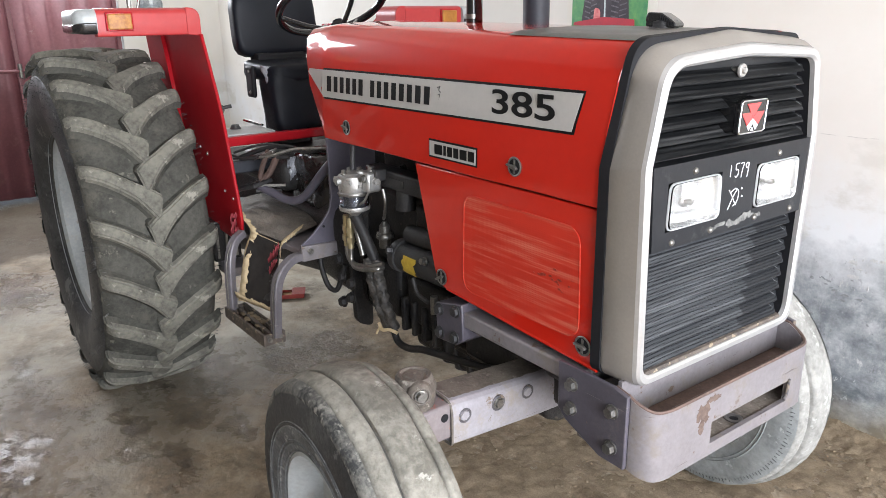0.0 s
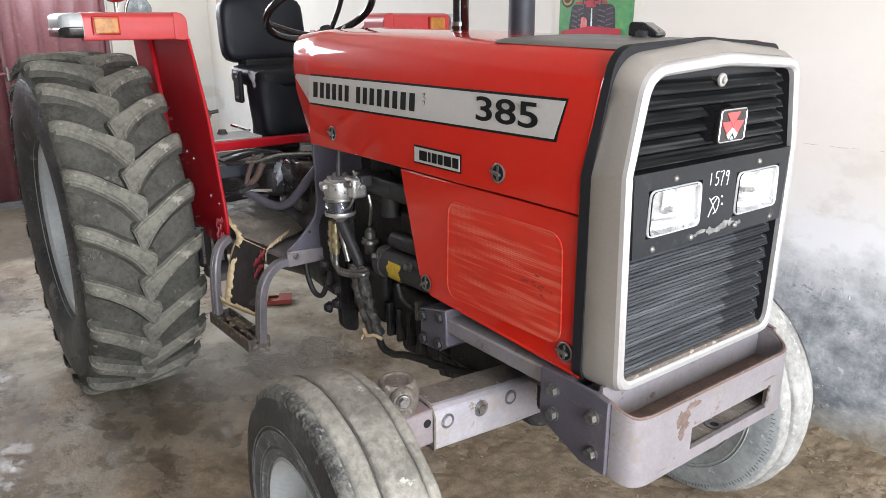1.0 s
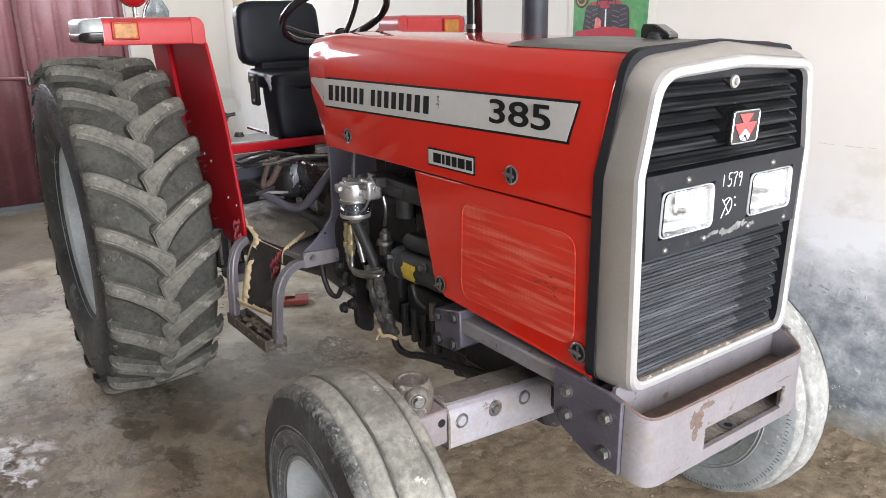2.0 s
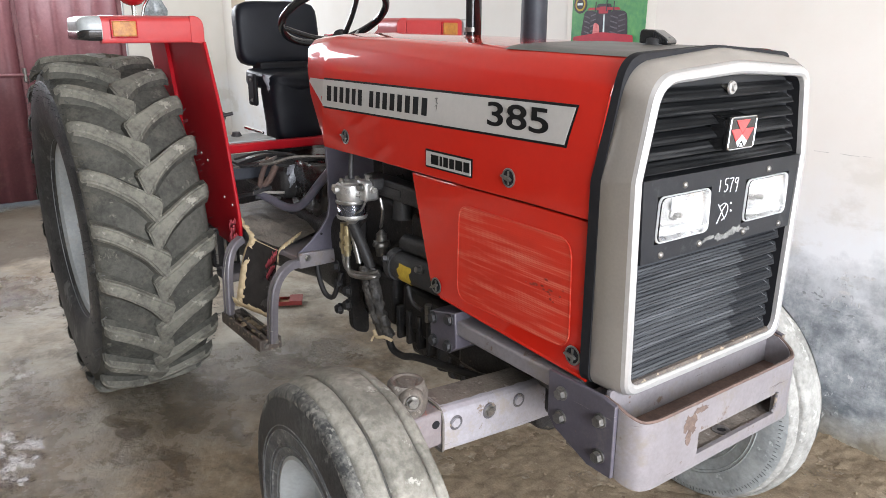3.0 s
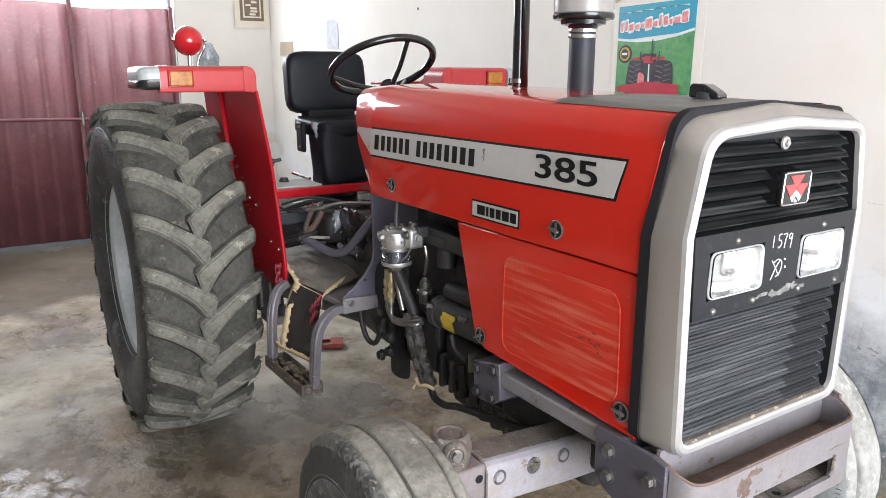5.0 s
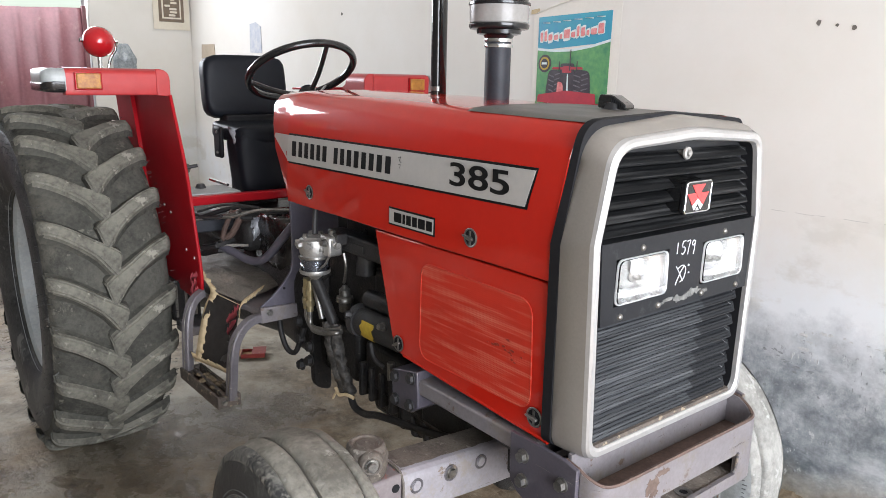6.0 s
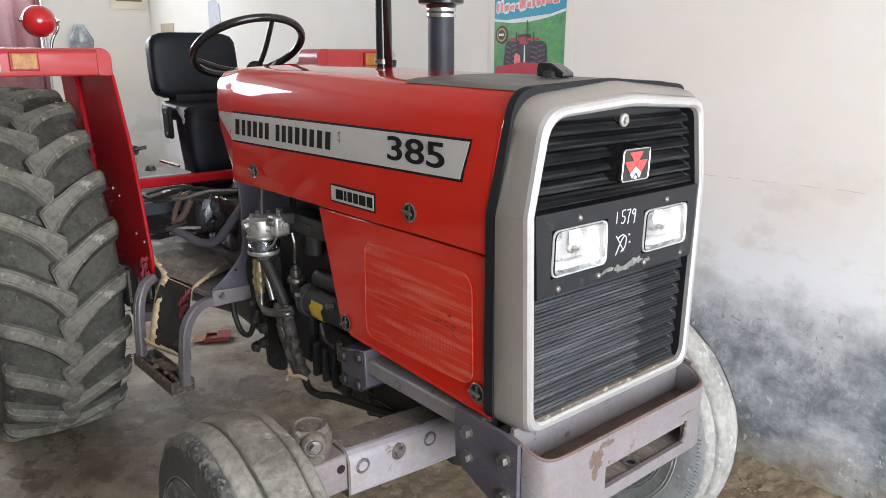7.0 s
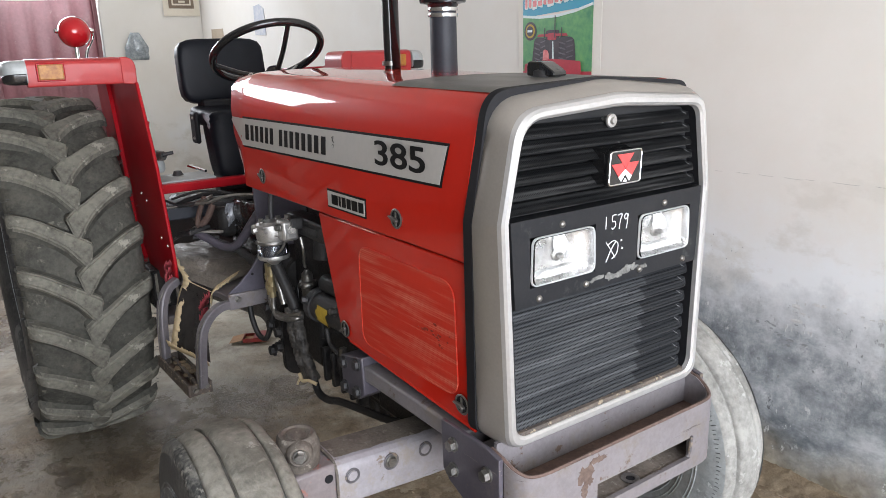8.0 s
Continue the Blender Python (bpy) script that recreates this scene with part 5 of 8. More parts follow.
def tray_front():
    """The tray's bent front, with the slot through its face."""
    bm = bmesh.new()
    # left and right of the slot, above and below it
    t = 0.012
    n = len(plan)
    inner, outer = [], []
    for i, (x, y) in enumerate(plan):
        a, b = Vector(plan[max(i - 1, 0)]), Vector(plan[min(i + 1, n - 1)])
        d = (b - a).normalized()
        outer.append((x, y))
        inner.append((x - d.y * t, y + d.x * t))
    cuts = []
    for i, (x, y) in enumerate(outer):
        cuts.append((outer[i], inner[i]))
    # add stations at the slot's ends
    st = []
    for i in range(len(cuts) - 1):
        st.append(cuts[i])
        (x0, y0), (x1, y1) = cuts[i][0], cuts[i + 1][0]
        if y0 < -0.17 < y1 and x0 > 0.50:
            for yy in (-0.111, -0.08, 0.18, 0.210):
                st.append(((0.503, yy), (0.503 - t, yy)))
    st.append(cuts[-1])

    def levels(x, y):
        lo, hi = low_z(x), top_z(x)
        if x > 0.50 and -0.12 < y < 0.22:
            return lo, 0.681, 0.737, hi
        return lo, 0.681, 0.737, hi

    rows = []
    for (ox, oy), (ix, iy) in st:
        L = levels(ox, oy)
        rows.append(([bm.verts.new((ox, oy, z)) for z in L], [bm.verts.new((ix, iy, z)) for z in L], oy, ox))
    for (ao, ai, ya, xa), (bo, bi, yb, xb) in zip(rows, rows[1:]):
        hole = xa > 0.50 and xb > 0.50 and ya > -0.12 and yb < 0.215
        for k in range(3):
            if k == 1 and hole:
                continue
            bm.faces.new((ao[k], bo[k], bo[k + 1], ao[k + 1]))
            bm.faces.new((ai[k], ai[k + 1], bi[k + 1], bi[k]))
        bm.faces.new((ao[3], bo[3], bi[3], ai[3]))
        bm.faces.new((ao[0], ai[0], bi[0], bo[0]))
        if hole:
            bm.faces.new((ao[1], ai[1], bi[1], bo[1]))
            bm.faces.new((ao[2], bo[2], bi[2], ai[2]))
    slot_rows = [r for r in rows if r[3] > 0.50 and -0.12 < r[2] < 0.215]
    for r in (slot_rows[0], slot_rows[-1]):
        bm.faces.new((r[0][1], r[0][2], r[1][2], r[1][1]))
    for r in (rows[0], rows[-1]):
        for k in range(3):
            bm.faces.new((r[0][k], r[0][k + 1], r[1][k + 1], r[1][k]))
    return bm


tray = part("weight_tray", tray_front(), GREY_PAINT, tractor, "violet grey steel front weight tray", smooth=45)
floor_out = rounded([(0.28, -0.31), (0.492, -0.31), (0.492, 0.31), (0.28, 0.31)], [0, 0.06, 0.06, 0], 6)
part("tray_floor", prism(bmesh.new(), floor_out, "z", 0.756, 0.764), RUST, tray, "rusty brown tray floor")
part("bottom_plate", prism(bmesh.new(), floor_out, "z", 0.668, 0.676), MUDDY_CAST, tray, "dusty plate below the tray floor")
part("inner_web", B(0.428, 0.436, -0.30, 0.30, 0.677, 0.755), GREY_PAINT, tray)
bm = bmesh.new()
lathe(bm, [(0.011, 0.0), (0.022, 0.001), (0.022, 0.003), (0.011, 0.003)], (0.470, 0.035, 0.6762), (0, 0, 1), 20, close=True)
part("drain_ring", bm, STEEL, tray)
part("drain_hole", C((0.470, 0.035, 0.6755), (0.470, 0.035, 0.6772), 0.012, seg=18), GASKET, tray)
part("tray_back", B(0.394, 0.404, -0.31, 0.31, 0.7645, 0.86), GREY_PAINT, tray)
edge = [Vector((x - 0.004, y * 0.985, top_z(x) + 0.0005)) for x, y in plan]
part("worn_edge", tube(bmesh.new(), edge, 0.0048, seg=6, smooth=0), RUST, tray, "brown worn upper edge")
# dark bead stands in for shade on the slot's end face
part("slot_shade", T([(0.5035, 0.196, 0.690), (0.5045, 0.204, 0.698), (0.5045, 0.207, 0.712), (0.5045, 0.209, 0.742)], 0.0042, seg=8), CHASSIS, tray, "dark strip painted as shade at the slot's end")
rnd = random.Random(15)
for cy, cz, ry, rz, n in ((-0.150, 0.775, 0.026, 0.024, 1), (-0.112, 0.798, 0.026, 0.010, 2), (-0.150, 0.738, 0.013, 0.022, 3), (-0.135, 0.755, 0.010, 0.010, 4)):
    pts = [(cy + ry * rnd.uniform(0.5, 1.15) * math.cos(a), cz + rz * rnd.uniform(0.5, 1.15) * math.sin(a)) for a in [2 * math.pi * k / 26 for k in range(26)]]
    part("rust_patch", prism(bmesh.new(), pts, "x", 0.502, 0.5032 + 0.0002 * n), WORN_RUST, tray, "brown rust worn through the paint", smooth=0)
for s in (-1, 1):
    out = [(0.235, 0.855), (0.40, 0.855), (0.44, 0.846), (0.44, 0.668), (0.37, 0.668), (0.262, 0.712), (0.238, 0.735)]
    # the plate's shade is put into its darker grey
    pl = part("side_plate", prism(bmesh.new(), out, "y", s * 0.3225, s * 0.334), SHADED_GREY, tractor, "bolted frame side plate, grey darkened for shade", bevel=0.002)
    for x, z in ((0.402, 0.797), (0.404, 0.708), (0.282, 0.812), (0.282, 0.750)):
        part("bolt", bolt(bmesh.new(), (x, s * 0.334, z), (0, s, 0), 0.0138, 0.016), STEEL, pl)
    part("frame_rail", B(-0.20, 0.30, s * 0.20, s * 0.318, 0.798, 0.842), GREY_PAINT, tractor, "dirty grey frame rail", bevel=0.006)
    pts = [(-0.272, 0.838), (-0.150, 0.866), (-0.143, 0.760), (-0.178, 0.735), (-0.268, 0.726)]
    br = part("rail_bracket", prism(bmesh.new(), pts, "y", s * 0.22, s * 0.325), SHADED_GREY, tractor, bevel=0.004)
    for x, z in ((-0.252, 0.822), (-0.175, 0.840), (-0.250, 0.752), (-0.180, 0.758)):
        part("bolt", bolt(bmesh.new(), (x, s * 0.325, z), (0, s, 0), 0.015, 0.012), CAST, br)
part("front_support", B(-0.20, 0.385, -0.19, 0.19, 0.69, 0.85), CHASSIS, tractor, "dark cast front axle support", bevel=0.012)

# axle: a folded box beam with a sliding inner arm on each side
AX = 0.0
ARM_PAINT = material("worn grey paint over red primer", (0.235, 0.205, 0.205), (0.16, 0.135, 0.135), rough=0.5, scale=9, fine=90, bump=0.15, dirt=(0.30, 0.13, 0.10), dirt_amount=0.25, dust=(0.25, 0.215, 0.18), dust_amount=0.25)


GREASY_CAST = material("greasy mud on a casting", (0.175, 0.152, 0.128), (0.085, 0.072, 0.060), rough=0.6, scale=14, fine=120, bump=0.5, contrast=1.3, dirt=(0.25, 0.225, 0.195), dirt_amount=0.2, spec=0.35)
SCUFF = material("scuffed dusty tyre shoulder", (0.040, 0.041, 0.041), (0.19, 0.185, 0.165), rough=0.85, scale=16, fine=90, bump=0.6, contrast=1.8, dirt=(0.25, 0.242, 0.215), dirt_amount=0.28, dust=(0.11, 0.108, 0.10), dust_amount=0.3, spec=0.2)


def axle_arm(s):
    prof = rounded([(-0.055, 0.602), (0.062, 0.602), (0.062, 0.706), (0.040, 0.722), (-0.055, 0.722)], [0.01, 0.01, 0.02, 0.02, 0.02], 4)
    bm = bmesh.new()
    rows = []
    for y, dz, g in ((0.0, -0.02, 1.0), (0.25, -0.012, 1.0), (0.515, 0.006, 1.0)):
        rows.append([bm.verts.new((AX + x, s * y, z + dz)) for x, z in prof])
    k = len(prof)
    for a, b in zip(rows, rows[1:]):
        for i in range(k):
            bm.faces.new((a[i], a[(i + 1) % k], b[(i + 1) % k], b[i]))
    bm.faces.new(rows[0])
    bm.faces.new(rows[-1][::-1])
    beam = part("axle_beam", bm, AXLE_PAINT, tractor, "violet grey folded axle beam", smooth=35)
    loop = [Vector((AX + x, s * 0.517, z + 0.006)) for x, z in prof]
    part("edge_bead", tube(bmesh.new(), loop + loop[:1], 0.0035, seg=6, smooth=0), GREASY_CAST, beam)
    # brown dirt caked on the upper face, its front edge ragged
    bm = bmesh.new()
    rows = []
    for n in range(41):
        y = 0.17 + 0.340 * n / 40
        top = 0.7232 + (-0.02 + 0.032 * y if y < 0.25 else -0.012 + 0.068 * (y - 0.25))
        front = 0.040 + 0.007 * noise.noise(Vector((y * 30, s, 0))) + 0.003 * noise.noise(Vector((y * 90, s, 3)))
        rows.append([bm.verts.new((AX + x, s * y, top + 0.0012 * abs(noise.noise(Vector((x * 60, y * 60, 1)))) - 0.0008 * (x > 0.03))) for x in (-0.046, -0.02, 0.006, front)])
    for a, b in zip(rows, rows[1:]):
        for i in range(3):
            bm.faces.new((a[i], a[i + 1], b[i + 1], b[i]))
    part("caked_dirt", bm, GREASY_CAST, beam, "brown dirt caked on the beam", smooth=60)
    for y, r, lab in ((0.477, 0.018, "filled"), (0.369, 0.020, "open"), (0.268, 0.018, "filled")):
        at = Vector((AX + 0.062, s * y, 0.674 + 0.02 * (y - 0.25)))
        bm = bmesh.new()
        lathe(bm, [(r * 0.75, 0.0005), (r * 0.95, 0.0025), (r * 1.1, 0.001), (r * 1.12, -0.002)], at, (1, 0, 0), 20)
        part("adjusting_hole", bm, CHASSIS, beam)
        if lab == "open":
            part("pin_end", bolt(bmesh.new(), at, (1, 0, 0), 0.013, 0.008), STEEL, beam)
        else:
            part("plug", C(at, at + Vector((0.0025, 0, 0)), r * 0.7, seg=6), AXLE_PAINT, beam)
    arm = part("inner_arm", B(AX - 0.04, AX + 0.057, *sorted((s * 0.511, s * 0.650)), 0.626, 0.722), ARM_PAINT, tractor, "grey sliding axle arm with reddish primer", bevel=0.008)
    part("arm_hole", C((AX + 0.0565, s * 0.536, 0.690), (AX + 0.0582, s * 0.536, 0.690), 0.011, seg=18), GASKET, arm)
    bm = bmesh.new()
    cyl(bm, (AX, s * 0.584, 0.40), (AX, s * 0.584, 0.79), 0.046, 0.040, seg=24)
    king = part("kingpin_housing", bm, CAST, tractor, "dusty cast kingpin housing")
    bm = bmesh.new()
    lathe(bm, [(0.047, 0.784), (0.046, 0.796), (0.041, 0.803), (0.034, 0.803), (0.030, 0.799), (0.024, 0.799), (0.021, 0.803), (0.0, 0.804)], (AX, s * 0.584, 0), (0, 0, 1), 32)
    part("kingpin_cap", bm, GREASY_CAST, king)
    part("clamp_bolt", bolt(bmesh.new(), (AX + 0.054, s * 0.602, 0.773), (0.93, s * 0.36, 0), 0.0125, 0.016), STEEL, king, "bright clamp bolt")
    bm = bmesh.new()
    lathe(bm, [(0.034, 0.0), (0.031, 0.038), (0.028, 0.048), (0.023, 0.053), (0.019, 0.052), (0.018, 0.049), (0.0, 0.049)], (AX + 0.008, s * 0.584, 0.772), (0.93, s * 0.36, 0), 28)
    part("clamp_ear", bm, GREASY_CAST, king)
    part("stub_axle", C((AX - 0.01, s * 0.60, 0.41), (AX - 0.025, s * 0.70, 0.412), 0.035, seg=16), CAST, king)
    bm = bmesh.new()
    lathe(bm, [(0.044, 0.670), (0.045, 0.712), (0.050, 0.728), (0.054, 0.748), (0.054, 0.770), (0.050, 0.783), (0.044, 0.789)], (AX, s * 0.584, 0), (0, 0, 1), 40)
    for v in bm.verts:
        v.co += Vector((v.co.x - AX, v.co.y - s * 0.584, 0)).normalized() * noise.noise(v.co * 30) * 0.003
    part("knuckle", bm, GREASY_CAST, king, smooth=60)


for s in (-1, 1):
    axle_arm(s)


def front_wheel(s):
    steer = 0.064
    c = (AX - 0.025, -0.731 if s < 0 else 0.702, 0.412)
    ax = Vector((math.sin(steer), math.cos(steer), 0)) * s  # towards the outside
    fw = Vector((math.cos(steer), -math.sin(steer), 0))
    oc = tuple(Vector(c) + ax * (0.016 if s < 0 else 0.0))
    wall_mat = SIDEWALL if s < 0 else DUSTY_SIDEWALL
    bm = bmesh.new()
    lathe(bm, [(0.296, 0.110), (0.320, 0.1095), (0.345, 0.107), (0.368, 0.102), (0.386, 0.096), (0.396, 0.089)], oc, ax, 96)
    lathe(bm, [(0.296, -0.110), (0.345, -0.107), (0.372, -0.101), (0.396, -0.089)], c, ax, 96)
    tyre = part("front_tyre", bm, wall_mat, tractor, "ribbed front tyre, tread grey with dust", smooth=50)
    bm = bmesh.new()
    for h in (1, -1):
        lathe(bm, [(0.213, h * 0.076), (0.222, h * 0.090), (0.236, h * 0.099), (0.262, h * 0.106), (0.297, h * 0.110)], oc if h > 0 else c, ax, 96)
    part("bead_band", bm, BEAD_RUBBER if s < 0 else DUSTY_SIDEWALL, tyre, "scuffed grey bead of the tyre")
    for r_, h_ in ((0.232, 0.0985), (0.252, 0.1045), (0.262, 0.1065), (0.297, 0.1105), (0.308, 0.1105)):
        bm = bmesh.new()
        for h in (1, -1):
            lathe(bm, [(r_ - 0.0022, h * (h_ - 0.002)), (r_, h * (h_ + 0.0016)), (r_ + 0.0022, h * (h_ - 0.002))], oc if h > 0 else c, ax, 96)
        part("sidewall_ring", bm, BEAD_RUBBER if s < 0 else DUSTY_SIDEWALL, tyre)
    # the worn shoulder between sidewall and tread, its edges ragged with dust
    if s < 0:
        bm = bmesh.new()
        lathe(bm, [(0.3755, 0.0990), (0.380, 0.0995), (0.387, 0.0970), (0.393, 0.0935), (0.3985, 0.0885), (0.402, 0.080), (0.404, 0.074)], oc, ax, 160)
        for v in bm.verts:
            v.co += (v.co - Vector(c)).normalized() * noise.noise(v.co * 24) * 0.004 + ax * (0.0012 + 0.0012 * noise.noise(v.co * 40))
        part("tyre_shoulder", bm, SCUFF, tyre, "scuffed grey tyre shoulder", smooth=60)
    # short moulded ticks round the shoulder, worn off the near tyre
    if s > 0:
        bm = bmesh.new()
        for k in range(170):
            a_ = 2 * math.pi * k / 170
            rad = fw * math.cos(a_) + Vector((0, 0, math.sin(a_)))
            cyl(bm, Vector(c) + rad * 0.372 - ax * 0.1005, Vector(c) + rad * (0.380 + 0.004 * (k % 3)) - ax * 0.0985, 0.0016, 0.0012, seg=4, caps=False)
        part("shoulder_ticking", bm, BEAD_RUBBER, tyre)["kind"] = "stuff"
    # raised size marks, unreadable, as short bars
    for k in range(7):
        a_ = radians(238 + k * 7.5)
        rad = fw * math.cos(a_) + Vector((0, 0, math.sin(a_)))
        tan = -fw * math.sin(a_) + Vector((0, 0, math.cos(a_)))
        m = Matrix((tuple(tan) + (0,), tuple(rad) + (0,), tuple(ax) + (0,), (0, 0, 0, 1))).transposed()
        m.translation = Vector(c) + rad * 0.280 - ax * 0.1085
        part("mark_bar", B(-0.011, 0.011, -0.011, 0.011, -0.0025, 0.0015, m=m), DUSTY_SIDEWALL if s > 0 else BEAD_RUBBER, tyre)
    ribs = ((-0.092, -0.061, 0.005), (-0.055, 0.033, 0.0), (0.040, 0.088, 0.003)) if s < 0 else ((-0.090, -0.049, 0.007), (-0.043, 0.041, 0.0), (0.047, 0.090, 0.007))
    for a, b, low in ribs:
        bm = bmesh.new()
        crown = lambda v: 0.420 - 1.9 * v * v
        prof = [(0.390, a - 0.001)]
        for k in range(9):
            u = k / 8
            v = a + (b - a) * u
            e = min(u, 1 - u) * (b - a)
            low = low + (0.0022 if k == 4 and a > 0 else 0)
            prof.append((crown(v) - low - 0.007 * max(0, 1 - e / 0.010) ** 2, v))
        prof.append((0.390, b + 0.001))
        lathe(bm, prof, c, ax, 120)
        for v in bm.verts:
            v.co += ax * noise.noise(v.co * 11) * 0.0035 + (v.co - Vector(c)).normalized() * (noise.noise(v.co * 13) * 0.0022 + noise.noise(v.co * 45) * 0.0016)
        part("tread_rib", bm, FRONT_TREAD if s < 0 else FAR_TREAD, tyre, smooth=50)
    bm = bmesh.new()
    lathe(bm, [(0.390, -0.090), (0.401, -0.046), (0.402, -0.042), (0.402, 0.042), (0.401, 0.046), (0.390, 0.090)], c, ax, 72)
    part("tread_base", bm, FRONT_GROOVE if s < 0 else FAR_TREAD, tyre)
    bm = bmesh.new()
    lathe(bm, [(0.224, 0.086), (0.228, 0.094), (0.218, 0.097), (0.210, 0.085), (0.196, 0.06), (0.186, 0.01), (0.15, 0.0), (0.11, 0.022), (0.09, 0.026), (0.0, 0.026)], oc, ax, 56)
    rim = part("front_rim_disc", bm, WHEEL_RIM, tractor, "pale grey front wheel disc")
    bm = bmesh.new()
    lathe(bm, [(0.062, 0.026), (0.060, 0.075), (0.045, 0.09), (0.0, 0.092)], oc, ax, 28)
    part("hub", bm, WHEEL_RIM, rim)
    for k in range(6):
        a = 2 * math.pi * k / 6
        part("wheel_nut", bolt(bmesh.new(), Vector(oc) + fw * 0.09 * math.cos(a) + ax * 0.026 + Vector((0, 0, 0.09 * math.sin(a))), ax, 0.011, 0.014), STEEL, rim)
    bm = bmesh.new()
    lathe(bm, [(0.224, -0.086), (0.210, -0.085), (0.196, -0.06), (0.19, 0.01)], c, ax, 48)
    part("rim_barrel", bm, WHEEL_RIM, rim)


for s in (-1, 1):
    front_wheel(s)

# ---- rear wheels ----
RX, RZ, RT = -2.185, 0.752, 0.722


def rear_wheel(s):
    c = Vector((RX, s * 0.768, RZ))
    bm = bmesh.new()
    prof = [(0.395, 0.175), (0.43, 0.208), (0.50, 0.226), (0.58, 0.230), (0.65, 0.223), (0.688, 0.208), (0.708, 0.18), (0.718, 0.12), (RT, 0.0)]
    prof = prof + [(r, -h) for r, h in prof[-2::-1]]
    lathe(bm, prof, c, (0, s, 0), 96)
    tyre = part("rear_tyre", bm, RUBBER, tractor, "large worn rear tyre with dusty chevron lugs", smooth=60)
    bm = bmesh.new()
    lathe(bm, [(0.398, 0.180), (0.431, 0.212), (0.501, 0.230), (0.58, 0.234), (0.645, 0.227), (0.655, 0.221)], c, (0, s, 0), 96)
    part("sidewall", bm, SIDEWALL, tyre, "black outer sidewall")
    N = 22

    def surface(theta, v, up):
        r = RT - 0.016 * (v / 0.12) ** 2 * 0.25 - max(0, abs(v) - 0.19) ** 2 * 8 + up
        return Vector((r * math.cos(theta), v, r * math.sin(theta)))

    def lug_mesh(side, name):
        bm = bmesh.new()
        rows = []
        for k in range(15):
            t = k / 14
            v = side * (0.228 - 0.254 * t)
            th = -0.125 * t - 0.125 * t * t
            head = max(0, (t - 0.62) / 0.38)
            w = 0.0205 + 0.005 * t + 0.016 * head * head * (3 - 2 * head)
            up = 0.024 if k == 0 else 0.040 - 0.014 * max(0, 0.25 - t)
            sec = []
            for dw, hh in ((-w * 1.0 - 0.024, -0.006), (-w - 0.008, up * 0.38), (-w * 0.96, up), (w * 0.96, up), (w + 0.006, up * 0.38), (w + 0.020, -0.006)):
                sec.append(bm.verts.new(surface(th + dw / RT * 1.12, v - side * dw * 0.30 * t, hh)))
            rows.append(sec)
        for a, b in zip(rows, rows[1:]):
            for i in range(5):
                bm.faces.new((a[i], a[i + 1], b[i + 1], b[i]))
        bm.faces.new(rows[0])
        bm.faces.new(rows[-1][::-1])
        # the lug runs down over the shoulder
        bmesh.ops.recalc_face_normals(bm, faces=bm.faces)
        bmesh.ops.bevel(bm, geom=[e for e in bm.edges if len(e.link_faces) == 2 and e.calc_face_angle(0) > 0.6], offset=0.007, segments=3, affect="EDGES")
        # the crown is dusty and worn, the flanks stay dark
        for f in bm.faces:
            mid = f.calc_center_median()
            proud = math.hypot(mid.x, mid.z) - surface(0, mid.y, 0).x
            f.material_index = 0 if proud > 0.019 + 0.006 * noise.noise(mid * 30) else 1
        for v in bm.verts:
            v.co += v.co.normalized() * noise.noise(v.co * 22) * 0.0022 + Vector((noise.noise(v.co * 16), noise.noise(v.co * 16 + Vector((4, 0, 0))), 0)) * 0.002
        me = bpy.data.meshes.new(name)
        bm.to_mesh(me)
        bm.free()
        me.materials.append(LUG)
        me.materials.append(RUBBER)
        me.polygons.foreach_set("use_smooth", [True] * len(me.polygons))
        me.set_sharp_from_angle(angle=radians(60))
        return me

    for side in (-1, 1):
        me = lug_mesh(side, "lug")
        for k in range(N):
            ob = new("lug", me)
            ob.parent = tyre
            a = 2 * math.pi * (k + (0.5 if side > 0 else 0.0)) / N - 0.064
            ob.matrix_basis = Matrix.Translation(c) @ Matrix.Rotation(-a, 4, "Y")
    rnd = random.Random(7)
    bm = bmesh.new()
    for k in range(640):
        a = rnd.uniform(0, 2 * math.pi)
        if k % 3:
            v = rnd.choice((-1, 1)) * rnd.uniform(0.19, 0.228)
            r0 = surface(a, v, 0.0)
        else:
            rr = rnd.uniform(0.56, 0.68)
            r0 = Vector((rr * math.cos(a), s * 0.228, rr * math.sin(a)))
            v = s * 0.3
        d = Vector((math.cos(a) * 0.5 + rnd.uniform(-0.3, 0.3), (1 if v > 0 else -1) * 0.9, math.sin(a) * 0.5 + rnd.uniform(-0.3, 0.3))).normalized()
        p0 = c + r0
        cyl(bm, p0, p0 + d * rnd.uniform(0.010, 0.024), 0.0014, 0.0008, seg=3, caps=False)
    part("moulding_fringe", bm, SIDEWALL, tyre, "moulding whiskers on the rubber", smooth=0)["kind"] = "stuff"
    bm = bmesh.new()
    lathe(bm, [(0.405, 0.192), (0.412, 0.184), (0.400, 0.170), (0.384, 0.16), (0.372, 0.12), (0.366, 0.06), (0.35, 0.03), (0.30, 0.035), (0.20, 0.075), (0.12, 0.09), (0.0, 0.09)], c, (0, s, 0), 64)
    rim = part("rear_rim", bm, WHEEL_RIM, tractor, "pale grey rear wheel rim")
    bm = bmesh.new()
    lathe(bm, [(0.404, -0.19), (0.39, -0.17), (0.37, 0.0), (0.36, 0.05)], c, (0, s, 0), 64)
    part("rim_barrel", bm, WHEEL_RIM, rim)
